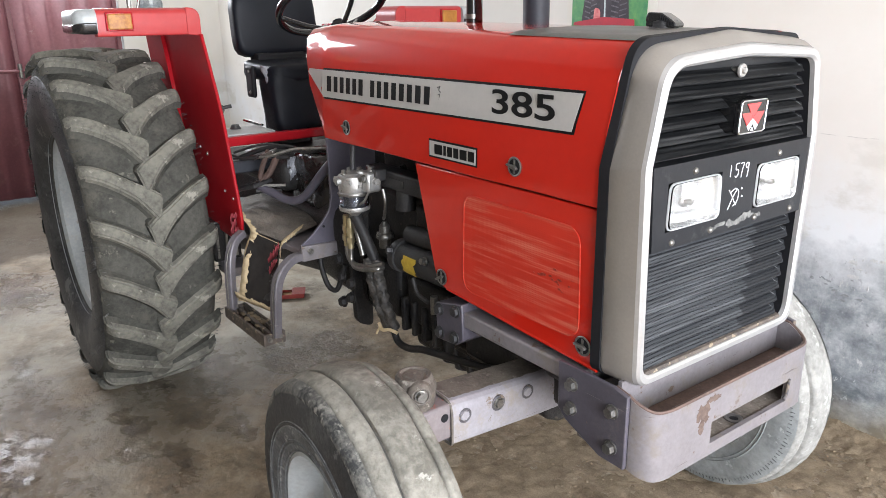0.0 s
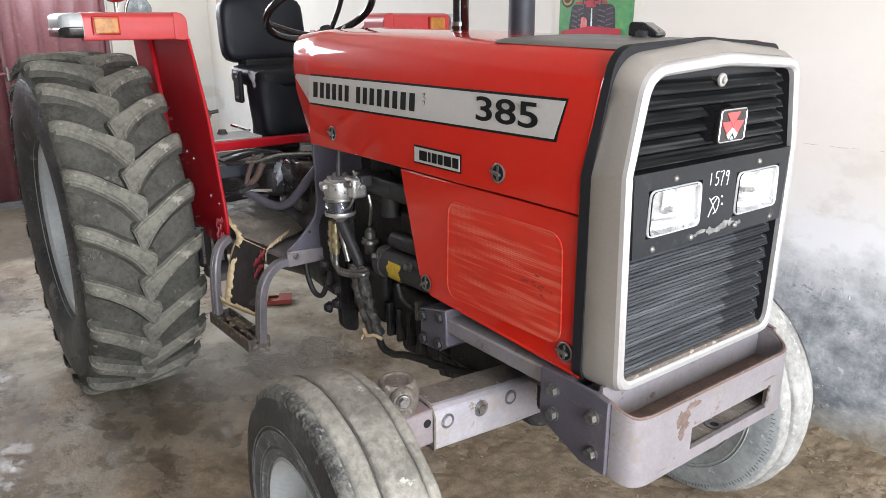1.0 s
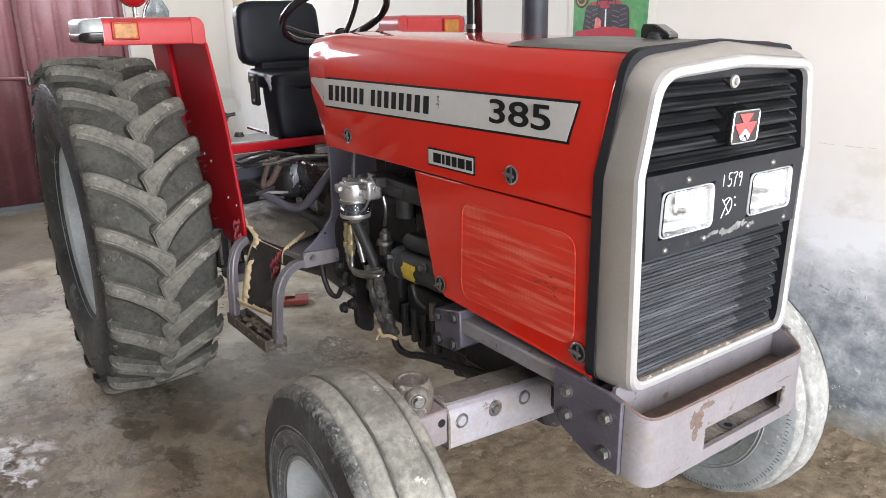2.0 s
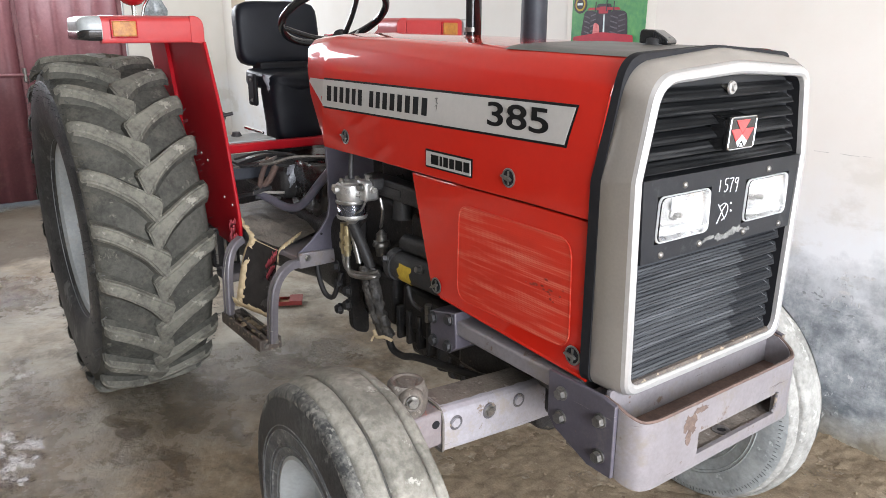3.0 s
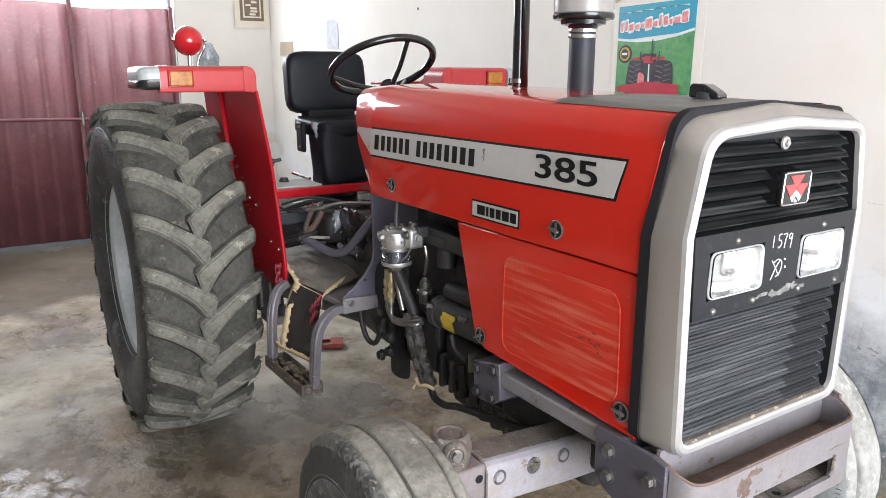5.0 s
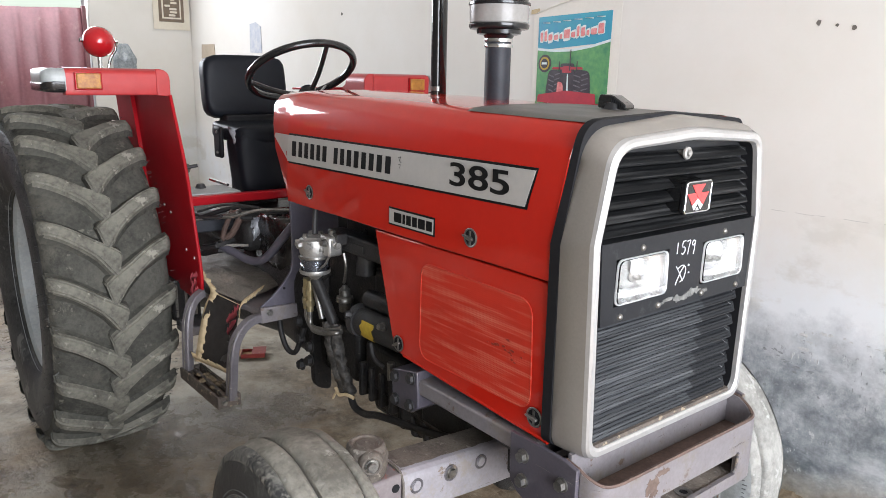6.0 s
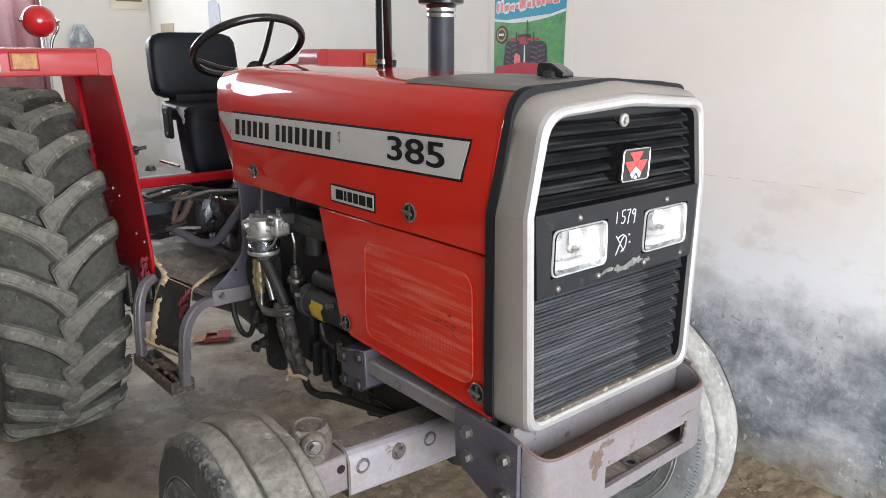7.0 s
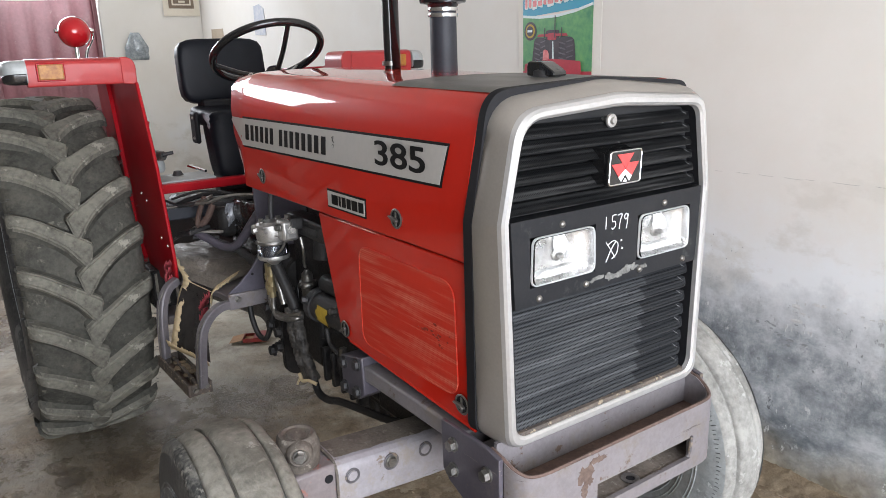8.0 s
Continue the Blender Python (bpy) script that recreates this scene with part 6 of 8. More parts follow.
    for k in range(8):
        a = 2 * math.pi * k / 8 + 0.2
        part("wheel_nut", bolt(bmesh.new(), c + Vector((0.10 * math.cos(a), s * 0.09, 0.10 * math.sin(a))), (0, s, 0), 0.015, 0.02), STEEL, rim)
        part("rim_bolt", bolt(bmesh.new(), c + Vector((0.362 * math.cos(a), s * 0.10, 0.362 * math.sin(a))), Vector((-math.cos(a), 0, -math.sin(a))), 0.012, 0.012), STEEL, rim)
    bm = bmesh.new()
    cyl(bm, c - Vector((0, s * 0.45, 0)), c + Vector((0, s * 0.08, 0)), 0.10, 0.085, seg=28)
    part("axle_tube", bm, CHASSIS, tractor, "dark rear axle housing")


for s in (-1, 1):
    rear_wheel(s)


# ---- engine and drive line ----
engine = part("engine_block", B(-0.92, 0.28, -0.17, 0.17, 0.60, 1.06), ENGINE, tractor, "oily dark engine block", bevel=0.02)
part("cylinder_head", B(-0.82, 0.20, -0.15, 0.15, 1.06, 1.19), ENGINE, tractor, bevel=0.015)
part("radiator", B(0.26, 0.385, -0.25, 0.25, 0.86, 1.50), ENGINE, tractor, "black radiator behind the grille", bevel=0.006)
part("fuel_tank", B(-0.90, 0.20, -0.24, 0.24, 1.27, 1.54), ENGINE, tractor, "black fuel tank under the hood", bevel=0.04, segs=4)
random.seed(11)
for k in range(9):
    x = -0.80 + k * 0.115
    part("rocker_bolt", bolt(bmesh.new(), (x, -0.15, 1.12 + 0.02 * (k % 2)), (0, -1, 0), 0.012, 0.02), CAST, engine)
for x0, x1, z0, z1, y in ((-0.88, -0.66, 0.62, 0.80, -0.205), (-0.60, -0.36, 0.64, 0.80, -0.21), (-0.56, -0.30, 0.96, 1.05, -0.20), (-0.30, 0.0, 0.62, 0.90, -0.20)):
    part("block_casting", B(x0, x1, y, -0.15, z0, z1), ENGINE, engine, bevel=0.015)
for k in range(5):
    part("casting_rib", B(-0.62 + 0.06 * k, -0.60 + 0.06 * k, -0.225, -0.19, 0.60, 0.72), ENGINE, engine, bevel=0.006)
# manifold bar along the head, with two bars where letters were cast
bar = part("manifold_bar", B(-0.80, -0.36, -0.235, -0.17, 1.088, 1.148), CAST, tractor, "dark grey cast intake manifold", bevel=0.008)
part("cast_mark", B(-0.70, -0.56, -0.2385, -0.2345, 1.104, 1.130), CAST, bar, bevel=0.002)
part("cast_mark", B(-0.755, -0.72, -0.2385, -0.2345, 1.104, 1.130), CAST, bar, bevel=0.002)
part("manifold_branch", C((-0.62, -0.19, 1.02), (-0.62, -0.19, 1.10), 0.035, 0.03, seg=16), CAST, bar)

# ribbed sump
bm = bmesh.new()
sec = [(-0.13, 0.60), (0.13, 0.60), (0.11, 0.49), (0.06, 0.465), (-0.06, 0.465), (-0.11, 0.49)]
prism(bm, sec, "x", -0.70, -0.02)
sump = part("sump", bm, ENGINE, tractor, "black ribbed oil sump", bevel=0.015)
for k in range(8):
    x = -0.60 + k * 0.07
    part("sump_rib", prism(bmesh.new(), [(-0.145, 0.61), (-0.120, 0.485), (-0.06, 0.457), (0.06, 0.457), (0.12, 0.485), (0.145, 0.61)], "x", x, x + 0.022), ENGINE, sump, bevel=0.006)
part("sump_flange", B(-0.72, 0.02, -0.165, 0.165, 0.594, 0.615), ENGINE, sump, bevel=0.004)

bm = bmesh.new()
ring_loft(bm, [(-0.88, rounded([(-0.20, 0.57), (0.20, 0.57), (0.22, 0.96), (-0.22, 0.96)], 0.08)), (-1.02, rounded([(-0.23, 0.60), (0.23, 0.60), (0.25, 0.97), (-0.25, 0.97)], 0.10)), (-1.08, rounded([(-0.23, 0.60), (0.23, 0.60), (0.25, 0.97), (-0.25, 0.97)], 0.10)), (-1.30, rounded([(-0.19, 0.60), (0.19, 0.60), (0.19, 0.90), (-0.19, 0.90)], 0.06)), (-2.0, rounded([(-0.19, 0.50), (0.19, 0.50), (0.19, 0.94), (-0.19, 0.94)], 0.06)), (-2.4, rounded([(-0.22, 0.45), (0.22, 0.45), (0.22, 0.98), (-0.22, 0.98)], 0.06))])
bell = part("gearbox_housing", bm, ENGINE, tractor, "dark gearbox and bell housing", smooth=45)
for x, z in ((-0.985, 0.765), (-0.968, 0.703), (-0.90, 0.692), (-0.905, 0.636), (-0.97, 0.60)):
    part("housing_bolt", bolt(bmesh.new(), (x, -0.252, z), (0, -1, 0.1), 0.018, 0.02), CAST, bell)
part("housing_lip", prism(bmesh.new(), rounded([(-0.24, 0.53), (-0.17, 0.50), (-0.17, 0.96), (-0.255, 0.96)], 0.03), "x", -0.93, -0.90), ENGINE, bell, bevel=0.004)

# starter motor with a sticker, lift pump, fuel filter and its pipes
bm = bmesh.new()
cyl(bm, (-0.570, -0.233, 0.88), (-0.340, -0.225, 0.885), 0.048, seg=28)
starter = part("starter_motor", bm, CAST, tractor, "dark cylindrical starter motor", bevel=0.006)
bm = bmesh.new()
cyl(bm, (-0.595, -0.235, 0.88), (-0.567, -0.233, 0.88), 0.054, seg=28)
part("end_flange", bm, CAST, starter)
bm = bmesh.new()
for k in range(7):
    a0 = radians(150 + k * 12)
    for x in (-0.515, -0.445):
        bm.verts.new((x + 0.006 * math.sin(k * 2.1), -0.231 + 0.0505 * math.cos(a0), 0.882 + 0.0505 * math.sin(a0)))
bm.verts.ensure_lookup_table()
for k in range(6):
    bm.faces.new([bm.verts[i] for i in (2 * k, 2 * k + 1, 2 * k + 3, 2 * k + 2)])
part("sticker", bm, YELLOW, starter, "yellow warning sticker")
part("solenoid", C((-0.560, -0.215, 0.955), (-0.390, -0.21, 0.958), 0.030, seg=20), CAST, starter)
part("terminal", bolt(bmesh.new(), (-0.575, -0.280, 0.908), (-0.3, -1, 0.2), 0.012, 0.018), CAST, starter)
part("terminal", bolt(bmesh.new(), (-0.400, -0.268, 0.915), (0, -1, 0.2), 0.011, 0.02), STEEL, starter)
part("earth_pipe", T([(-0.47, -0.27, 0.84), (-0.44, -0.275, 0.80), (-0.375, -0.28, 0.792)], 0.007, seg=8), CAST, tractor)
part("pipe_union", C((-0.335, -0.285, 0.77), (-0.335, -0.285, 0.825), 0.012, seg=8), STEEL, tractor)

bm = bmesh.new()
lathe(bm, [(0.0, 0.955), (0.008, 0.953), (0.012, 0.945), (0.019, 0.938), (0.020, 0.915), (0.026, 0.912), (0.031, 0.904), (0.031, 0.896), (0.022, 0.892), (0.02, 0.86), (0.0, 0.86)], (-0.745, -0.20, 0), (0, 0, 1), 28)
pump = part("lift_pump", bm, STEEL, tractor, "small bright fuel lift pump")
for a in (0.3, 1.4, 2.6, 3.7, 4.9):
    part("pump_screw", bolt(bmesh.new(), (-0.745 + 0.027 * math.cos(a), -0.20 + 0.027 * math.sin(a), 0.903), (0, 0, 1), 0.0045, 0.01), STEEL, pump)
part("pump_lever", T([(-0.78, -0.235, 0.885), (-0.80, -0.26, 0.875), (-0.81, -0.275, 0.868)], 0.006, seg=8), STEEL, pump)

FXC, FYC = -0.758, -0.305
bm = bmesh.new()
lathe(bm, [(0.0, 1.136), (0.034, 1.136), (0.040, 1.130), (0.050, 1.128), (0.052, 1.118), (0.051, 1.085), (0.048, 1.075), (0.051, 1.070), (0.0, 1.070)], (FXC, FYC, 0), (0, 0, 1), 36)
flt = part("fuel_filter", bm, ALU, tractor, "cast aluminium fuel filter with a glass bowl")
bm = bmesh.new()
lathe(bm, [(0.050, 1.069), (0.0495, 1.064), (0.0495, 1.027), (0.046, 1.022), (0.043, 1.027), (0.043, 1.066)], (FXC, FYC, 0), (0, 0, 1), 36, close=True)
gl = part("glass_bowl", bm, FILTER_GLASS, flt, "clear glass filter bowl")
gl.visible_shadow = False
part("filter_core", C((FXC, FYC, 1.024), (FXC, FYC, 1.066), 0.034, seg=28), CAST, flt)
bm = bmesh.new()
lathe(bm, [(0.0510, 1.026), (0.0525, 1.019), (0.050, 1.012), (0.030, 1.006), (0.012, 0.990), (0.0, 0.990)], (FXC, FYC, 0), (0, 0, 1), 36)
part("filter_base", bm, ALU, flt)
bm = bmesh.new()
lathe(bm, [(0.0525, 1.064), (0.0540, 1.067), (0.0540, 1.071), (0.0525, 1.074)], (FXC, FYC, 0), (0, 0, 1), 36)
part("retaining_band", bm, STEEL, flt)
for a in (4.0, 4.7, 5.4):
    d = Vector((math.cos(a), math.sin(a), 0))
    c0 = Vector((FXC, FYC, 1.112)) + d * 0.046
    part("port", bolt(bmesh.new(), c0, d, 0.012, 0.018), ALU, flt)
for a in (0.5, 1.9, 3.0, 4.6):
    part("top_screw", bolt(bmesh.new(), (FXC + 0.032 * math.cos(a), FYC + 0.032 * math.sin(a), 1.134), (0, 0, 1), 0.009, 0.014), STEEL, flt)
part("filter_arm", B(-0.735, -0.672, -0.302, -0.246, 1.078, 1.146), ALU, flt, "rough cast filter arm", bevel=0.010)
for at, d in (((-0.690, -0.302, 1.125), (0.1, -1, 0.1)), ((-0.715, -0.300, 1.098), (0, -1, 0)), ((-0.668, -0.272, 1.118), (1, -0.2, 0)), ((-0.70, -0.27, 1.146), (0, 0, 1))):
    part("arm_bolt", bolt(bmesh.new(), at, d, 0.011, 0.016), STEEL, flt)
part("bleed_pipe", T([(-0.690, -0.285, 1.085), (-0.700, -0.300, 1.050), (-0.722, -0.318, 1.030)], 0.004, seg=8), STEEL, flt)
part("filter_bracket", prism(bmesh.new(), rounded([(-0.74, 1.115), (-0.66, 1.115), (-0.66, 1.155), (-0.72, 1.155)], 0.01), "y", -0.275, -0.235), CAST, flt, bevel=0.004)
part("return_pipe", T([(-0.775, -0.295, 1.14), (-0.778, -0.292, 1.18), (-0.785, -0.28, 1.26)], 0.0085, seg=10), CAST, tractor)
part("fuel_line", T([(-0.68, -0.24, 1.085), (-0.675, -0.235, 1.04), (-0.70, -0.225, 0.99), (-0.74, -0.205, 0.965)], 0.0055, seg=8), STEEL, tractor)
# two hydraulic pipes with fittings, and the hoses under them
for k, (x, y) in enumerate(((-0.835, -0.30), (-0.800, -0.305))):
    bm = bmesh.new()
    cyl(bm, (x, y, 0.865), (x + 0.003, y, 0.975), 0.012, seg=12)
    cyl(bm, (x, y, 0.885), (x, y, 0.905), 0.0165, seg=6)
    cyl(bm, (x + 0.001, y, 0.92), (x + 0.001, y, 0.94), 0.0155, seg=6)
    part("pipe_fitting", bm, BRASS, tractor, "yellow passivated pipe fitting")
    part("hydraulic_pipe", T([(x, y, 0.87), (x + 0.004, y - 0.002, 0.835 - 0.016 * k), (x + 0.05, y - 0.006, 0.812 - 0.006 * k), (x + 0.14, y + 0.01, 0.822), (-0.655, -0.265, 0.838 - 0.012 * k)], 0.0085, seg=10), STEEL, tractor)
part("strut_hose", T([(-0.775, -0.295, 0.985), (-0.745, -0.285, 0.93), (-0.715, -0.272, 0.865), (-0.708, -0.268, 0.84)], 0.019, seg=14), HOSE, tractor)
part("metal_tube", T([(-0.79, -0.30, 0.985), (-0.765, -0.297, 0.93), (-0.745, -0.29, 0.85)], 0.010, seg=10), STEEL, tractor)
for off, r in ((0.0, 0.0245), (0.038, 0.018)):
    bm = bmesh.new()
    tube(bm, [(-0.728 + off, -0.27, 0.84), (-0.705 + off, -0.278, 0.79), (-0.672 + off, -0.280, 0.726), (-0.635 + off * 0.8, -0.276, 0.66), (-0.612 + off * 0.6, -0.268, 0.622)], r, seg=16, smooth=26)
    for v in bm.verts:
        v.co += Vector((noise.noise(v.co * 30), noise.noise(v.co * 30 + Vector((9, 0, 0))), 0)) * 0.006 + Vector((noise.noise(v.co * 70), noise.noise(v.co * 70 + Vector((5, 0, 0))), 0)) * 0.004
        v.co.x += 0.0025 * math.sin(v.co.z * 210 + 3 * noise.noise(v.co * 12))
    part("wrapped_hose", bm, SLEEVE, tractor, "black hose in a creased sleeve")
part("tie_wrap", T([(-0.645, -0.298, 0.635), (-0.62, -0.300, 0.620), (-0.59, -0.290, 0.628), (-0.565, -0.275, 0.620)], 0.006, seg=8), TAPE, tractor, "rag of yellow tape round the hoses")
part("tie_wrap", T([(-0.632, -0.298, 0.630), (-0.645, -0.303, 0.610), (-0.650, -0.306, 0.597)], 0.004, seg=8), TAPE, tractor)
part("lower_hose", T([(-0.615, -0.262, 0.625), (-0.585, -0.262, 0.580), (-0.53, -0.255, 0.572), (-0.47, -0.25, 0.590), (-0.40, -0.24, 0.600), (-0.2, -0.215, 0.625), (-0.09, -0.19, 0.645)], 0.012, seg=12), HOSE, tractor, "black rubber lower hose")
part("cable_loop", T([(-1.06, -0.30, 0.775), (-1.045, -0.30, 0.715), (-1.02, -0.29, 0.655), (-0.985, -0.275, 0.648), (-0.965, -0.262, 0.70), (-0.955, -0.25, 0.75)], 0.010, seg=10), HOSE, tractor, "black drooping cable")

# ---- operator's place ----
# dash gusset facing forward under the hood's rear end
out = [(-0.252, 1.225), (-0.248, 1.12), (-0.247, 0.99), (-0.256, 0.945), (-0.285, 0.906), (-0.330, 0.862), (-0.382, 0.825), (-0.378, 0.79), (-0.16, 0.79), (-0.05, 0.83), (-0.05, 1.225)]
gus = part("dash_gusset", prism(bmesh.new(), out, "x", -1.052, -1.040), DARK_GREY, tractor, "slate grey steel gusset panel", bevel=0.003)
out = [(-0.384, 0.768), (-0.384, 0.828), (-0.160, 0.818), (-0.160, 0.770)]
fl = part("gusset_flange", prism(bmesh.new(), out, "x", -1.040, -1.026), GREY_PAINT, tractor, "violet grey bolted flange", bevel=0.003)
for y, z in ((-0.352, 0.806), (-0.222, 0.800)):
    part("bolt", bolt(bmesh.new(), (-1.026, y, z), (1, 0, 0), 0.010, 0.012), STEEL, fl)
part("gusset_hole", C((-1.0405, -0.285, 0.885), (-1.0385, -0.285, 0.885), 0.005, seg=12), GASKET, gus)
part("dash_support", B(-1.09, -1.05, -0.22, 0.22, 0.95, 1.56), ENGINE, tractor, "dark dash support", bevel=0.01)

# platform wrapped in black film, with torn tape along its edge
bm = bmesh.new()
plat = [(-1.052, -0.16), (-1.052, -0.36), (-1.205, -0.372), (-1.315, -0.438), (-1.80, -0.438), (-1.80, -0.16)]
prism(bm, plat, "z", 0.772, 0.794)
platform = part("foot_platform", bm, GREY_PAINT, tractor, "foot platform under film", bevel=0.003)


def along(line, t):
    """The point at share t of a bent line."""
    k = min(int(t * (len(line) - 1)), len(line) - 2)
    return Vector(line[k]).lerp(Vector(line[k + 1]), t * (len(line) - 1) - k)


def film_sheet(left, right, n, wave):
    bm = bmesh.new()
    grid = []
    for i in range(n + 1):
        row = []
        for j in range(n + 1):
            u, v = i / n, j / n
            p = along(left, u).lerp(along(right, u), v)
            row.append(bm.verts.new(p + wave(p, u, v)))
        grid.append(row)
    for i in range(n):
        for j in range(n):
            bm.faces.new((grid[i][j], grid[i + 1][j], grid[i + 1][j + 1], grid[i][j + 1]))
    return bm


def trodden(p, u, v):
    inside = min(1, 6 * u, 6 * v, 6 * (1 - v))
    return Vector((0, 0, 0.004 + inside * (0.012 * noise.noise(Vector((p.x * 9, p.y * 16, 2))) + 0.007 * abs(noise.noise(Vector((p.x * 22, p.y * 30, 7)))))))


def hung(p, u, v):
    return Vector((0.6, -0.6, 0)) * (0.012 * noise.noise(p * 8) - 0.018 * math.sin(v * 3.1) * math.sin(u * 3.1))


EDGE_A, EDGE_B, EDGE_C = (-1.325, -0.452, 0.832), (-1.212, -0.386, 0.802), (-1.262, -0.245, 0.812)
bm = film_sheet([EDGE_A, (-1.46, -0.449, 0.878), (-1.62, -0.449, 0.868), (-1.80, -0.447, 0.85)], [EDGE_B, EDGE_C, (-1.32, -0.10, 0.832), (-1.57, -0.05, 0.835), (-1.82, -0.02, 0.845)], 34, trodden)
part("platform_film", bm, TRODDEN_FILM, platform, "creased dusty plastic film", smooth=60)
bm = film_sheet([EDGE_A, (-1.33, -0.490, 0.74), (-1.288, -0.540, 0.585)], [EDGE_B, (-1.16, -0.43, 0.70), (-1.085, -0.462, 0.565)], 16, hung)
part("step_film", bm, BLACK_FILM, platform, "black film hung behind the step", smooth=60)


def torn_strip(line, width, side, mat, name, label, seed, holder, ragged=0.45):
    """A strip of tape along a line, torn along one edge, with a little thickness."""
    rnd = random.Random(seed)
    pts = spline(line, 16)
    bm = bmesh.new()
    a, b = [], []
    side = Vector(side).normalized()
    w = width
    for i, p in enumerate(pts):
        q = Vector((i * 0.31, seed * 3.1, 0.0))
        w = width * (1 + ragged * (1.1 * noise.noise(q) + 0.7 * noise.noise(q * 1.9)))
        a.append(p)
        b.append(p + side * w + Vector((0, 0, rnd.uniform(-0.003, 0.003))))
    va, vb = [bm.verts.new(p) for p in a], [bm.verts.new(p) for p in b]
    for i in range(len(pts) - 1):
        bm.faces.new((va[i], va[i + 1], vb[i + 1], vb[i]))
    ob = part(name, bm, mat, holder, label, smooth=60)
    sd = ob.modifiers.new("sheet", "SOLIDIFY")
    sd.thickness = 0.0012
    return ob


torn_strip([(-1.475, -0.456, 0.892), (-1.41, -0.456, 0.868), (-1.328, -0.458, 0.834), (-1.340, -0.478, 0.775), (-1.330, -0.500, 0.715), (-1.305, -0.530, 0.63), (-1.292, -0.548, 0.575)], 0.030, (0.72, 0.42, -0.05), TAPE, "edge_tape", "torn yellow masking tape", 3, platform, 0.35)
torn_strip([(-1.292, -0.552, 0.590), (-1.22, -0.525, 0.580), (-1.14, -0.492, 0.570), (-1.07, -0.468, 0.560)], 0.026, (0.1, -0.25, 1), TAPE, "edge_tape", "torn yellow masking tape", 5, platform, 0.4)
torn_strip([(-1.328, -0.212, 0.826), (-1.29, -0.262, 0.828), (-1.245, -0.325, 0.820), (-1.212, -0.382, 0.802), (-1.20, -0.392, 0.765)], 0.034, (0.45, -0.30, -0.25), TAPE, "edge_tape", "torn yellow masking tape", 8, platform, 0.35)
for (x, y, z), sd in (((-1.44, -0.462, 0.862), 1), ((-1.45, -0.466, 0.838), 2), ((-1.41, -0.472, 0.812), 12), ((-1.20, -0.398, 0.785), 6), ((-1.20, -0.405, 0.755), 7), ((-1.195, -0.412, 0.725), 9)):
    rnd = random.Random(sd)
    torn_strip([(x, y, z), (x + rnd.uniform(-0.02, 0.03), y - 0.020, z - 0.010), (x + rnd.uniform(-0.03, 0.03), y - 0.034, z - 0.032 + rnd.uniform(-0.01, 0.01))], 0.034, (0.5, -0.3, 0.8), RAG, "rag_shred", "crimson rag shred", sd, platform, 0.6)

# step
chan = [(-0.017, -0.014), (0.017, -0.014), (0.017, 0.010), (0.013, 0.014), (-0.013, 0.014), (-0.017, 0.010)]


def step_post(pts):
    bm = tube(bmesh.new(), pts, 0.02, smooth=8, ring=[(b, a) for a, b in chan])
    post = part("step_post", bm, STEP_PAINT, tractor, "slate grey bent step post", smooth=40)
    # a bright strip along the arris of the bend
    part("bright_arris", T([(x + 0.0135, y - 0.0165, z) for x, y, z in pts[1:]], 0.0022, seg=6, smooth=8), STEEL, post, "bright edge strip")
    return post


step_post([(-1.045, -0.375, 0.788), (-1.035, -0.425, 0.785), (-1.022, -0.474, 0.752), (-1.014, -0.503, 0.685), (-1.010, -0.520, 0.515)])
step_post([(-1.385, -0.47, 0.815), (-1.365, -0.512, 0.795), (-1.348, -0.540, 0.750), (-1.337, -0.555, 0.675), (-1.332, -0.562, 0.530)])
# open tread: a box frame with two bars, standing out from the posts
TX0, TX1, TY0, TY1, TZ = -1.352, -1.004, -0.570, -0.485, 0.540
bm = bmesh.new()
box(bm, TX0, TX1, TY0, TY0 + 0.010, TZ - 0.044, TZ)
box(bm, TX0, TX1, TY1 - 0.010, TY1, TZ - 0.044, TZ)
box(bm, TX0, TX0 + 0.010, TY0 + 0.0102, TY1 - 0.0102, TZ - 0.042, TZ - 0.002)
box(bm, TX1 - 0.012, TX1, TY0 + 0.0102, TY1 - 0.0102, TZ - 0.042, TZ - 0.002)
for v in bm.verts:
    v.co.z += 0.004 * noise.noise(v.co * 9) - 0.006 * (v.co.x - TX0) / (TX1 - TX0)
    v.co.y -= 0.016 * (TX1 - v.co.x) / (TX1 - TX0)
tread = part("step_tread", bm, STEP_DUST, tractor, "scuffed rusty step tread", smooth=30, bevel=0.002)
for y in (TY0 + 0.030, TY0 + 0.060):
    part("tread_bar", B(TX0 + 0.011, TX1 - 0.013, y, y + 0.014, TZ - 0.030, TZ - 0.012), STEP_DUST, tread, bevel=0.002)
part("tread_plate", B(TX0 + 0.011, TX1 - 0.013, TY0 + 0.011, TY1 - 0.011, TZ - 0.046, TZ - 0.042), RUST, tread, "rusty plate under the tread")
for x, z in ((TX1 + 0.0005, TZ - 0.030), (TX1 + 0.0005, TZ - 0.022)):
    part("tread_bolt", bolt(bmesh.new(), (x, TY0 + 0.024 if z < TZ - 0.025 else TY1 - 0.020, z), (1, 0, 0), 0.008, 0.009), STEEL, tread)
rnd = random.Random(19)
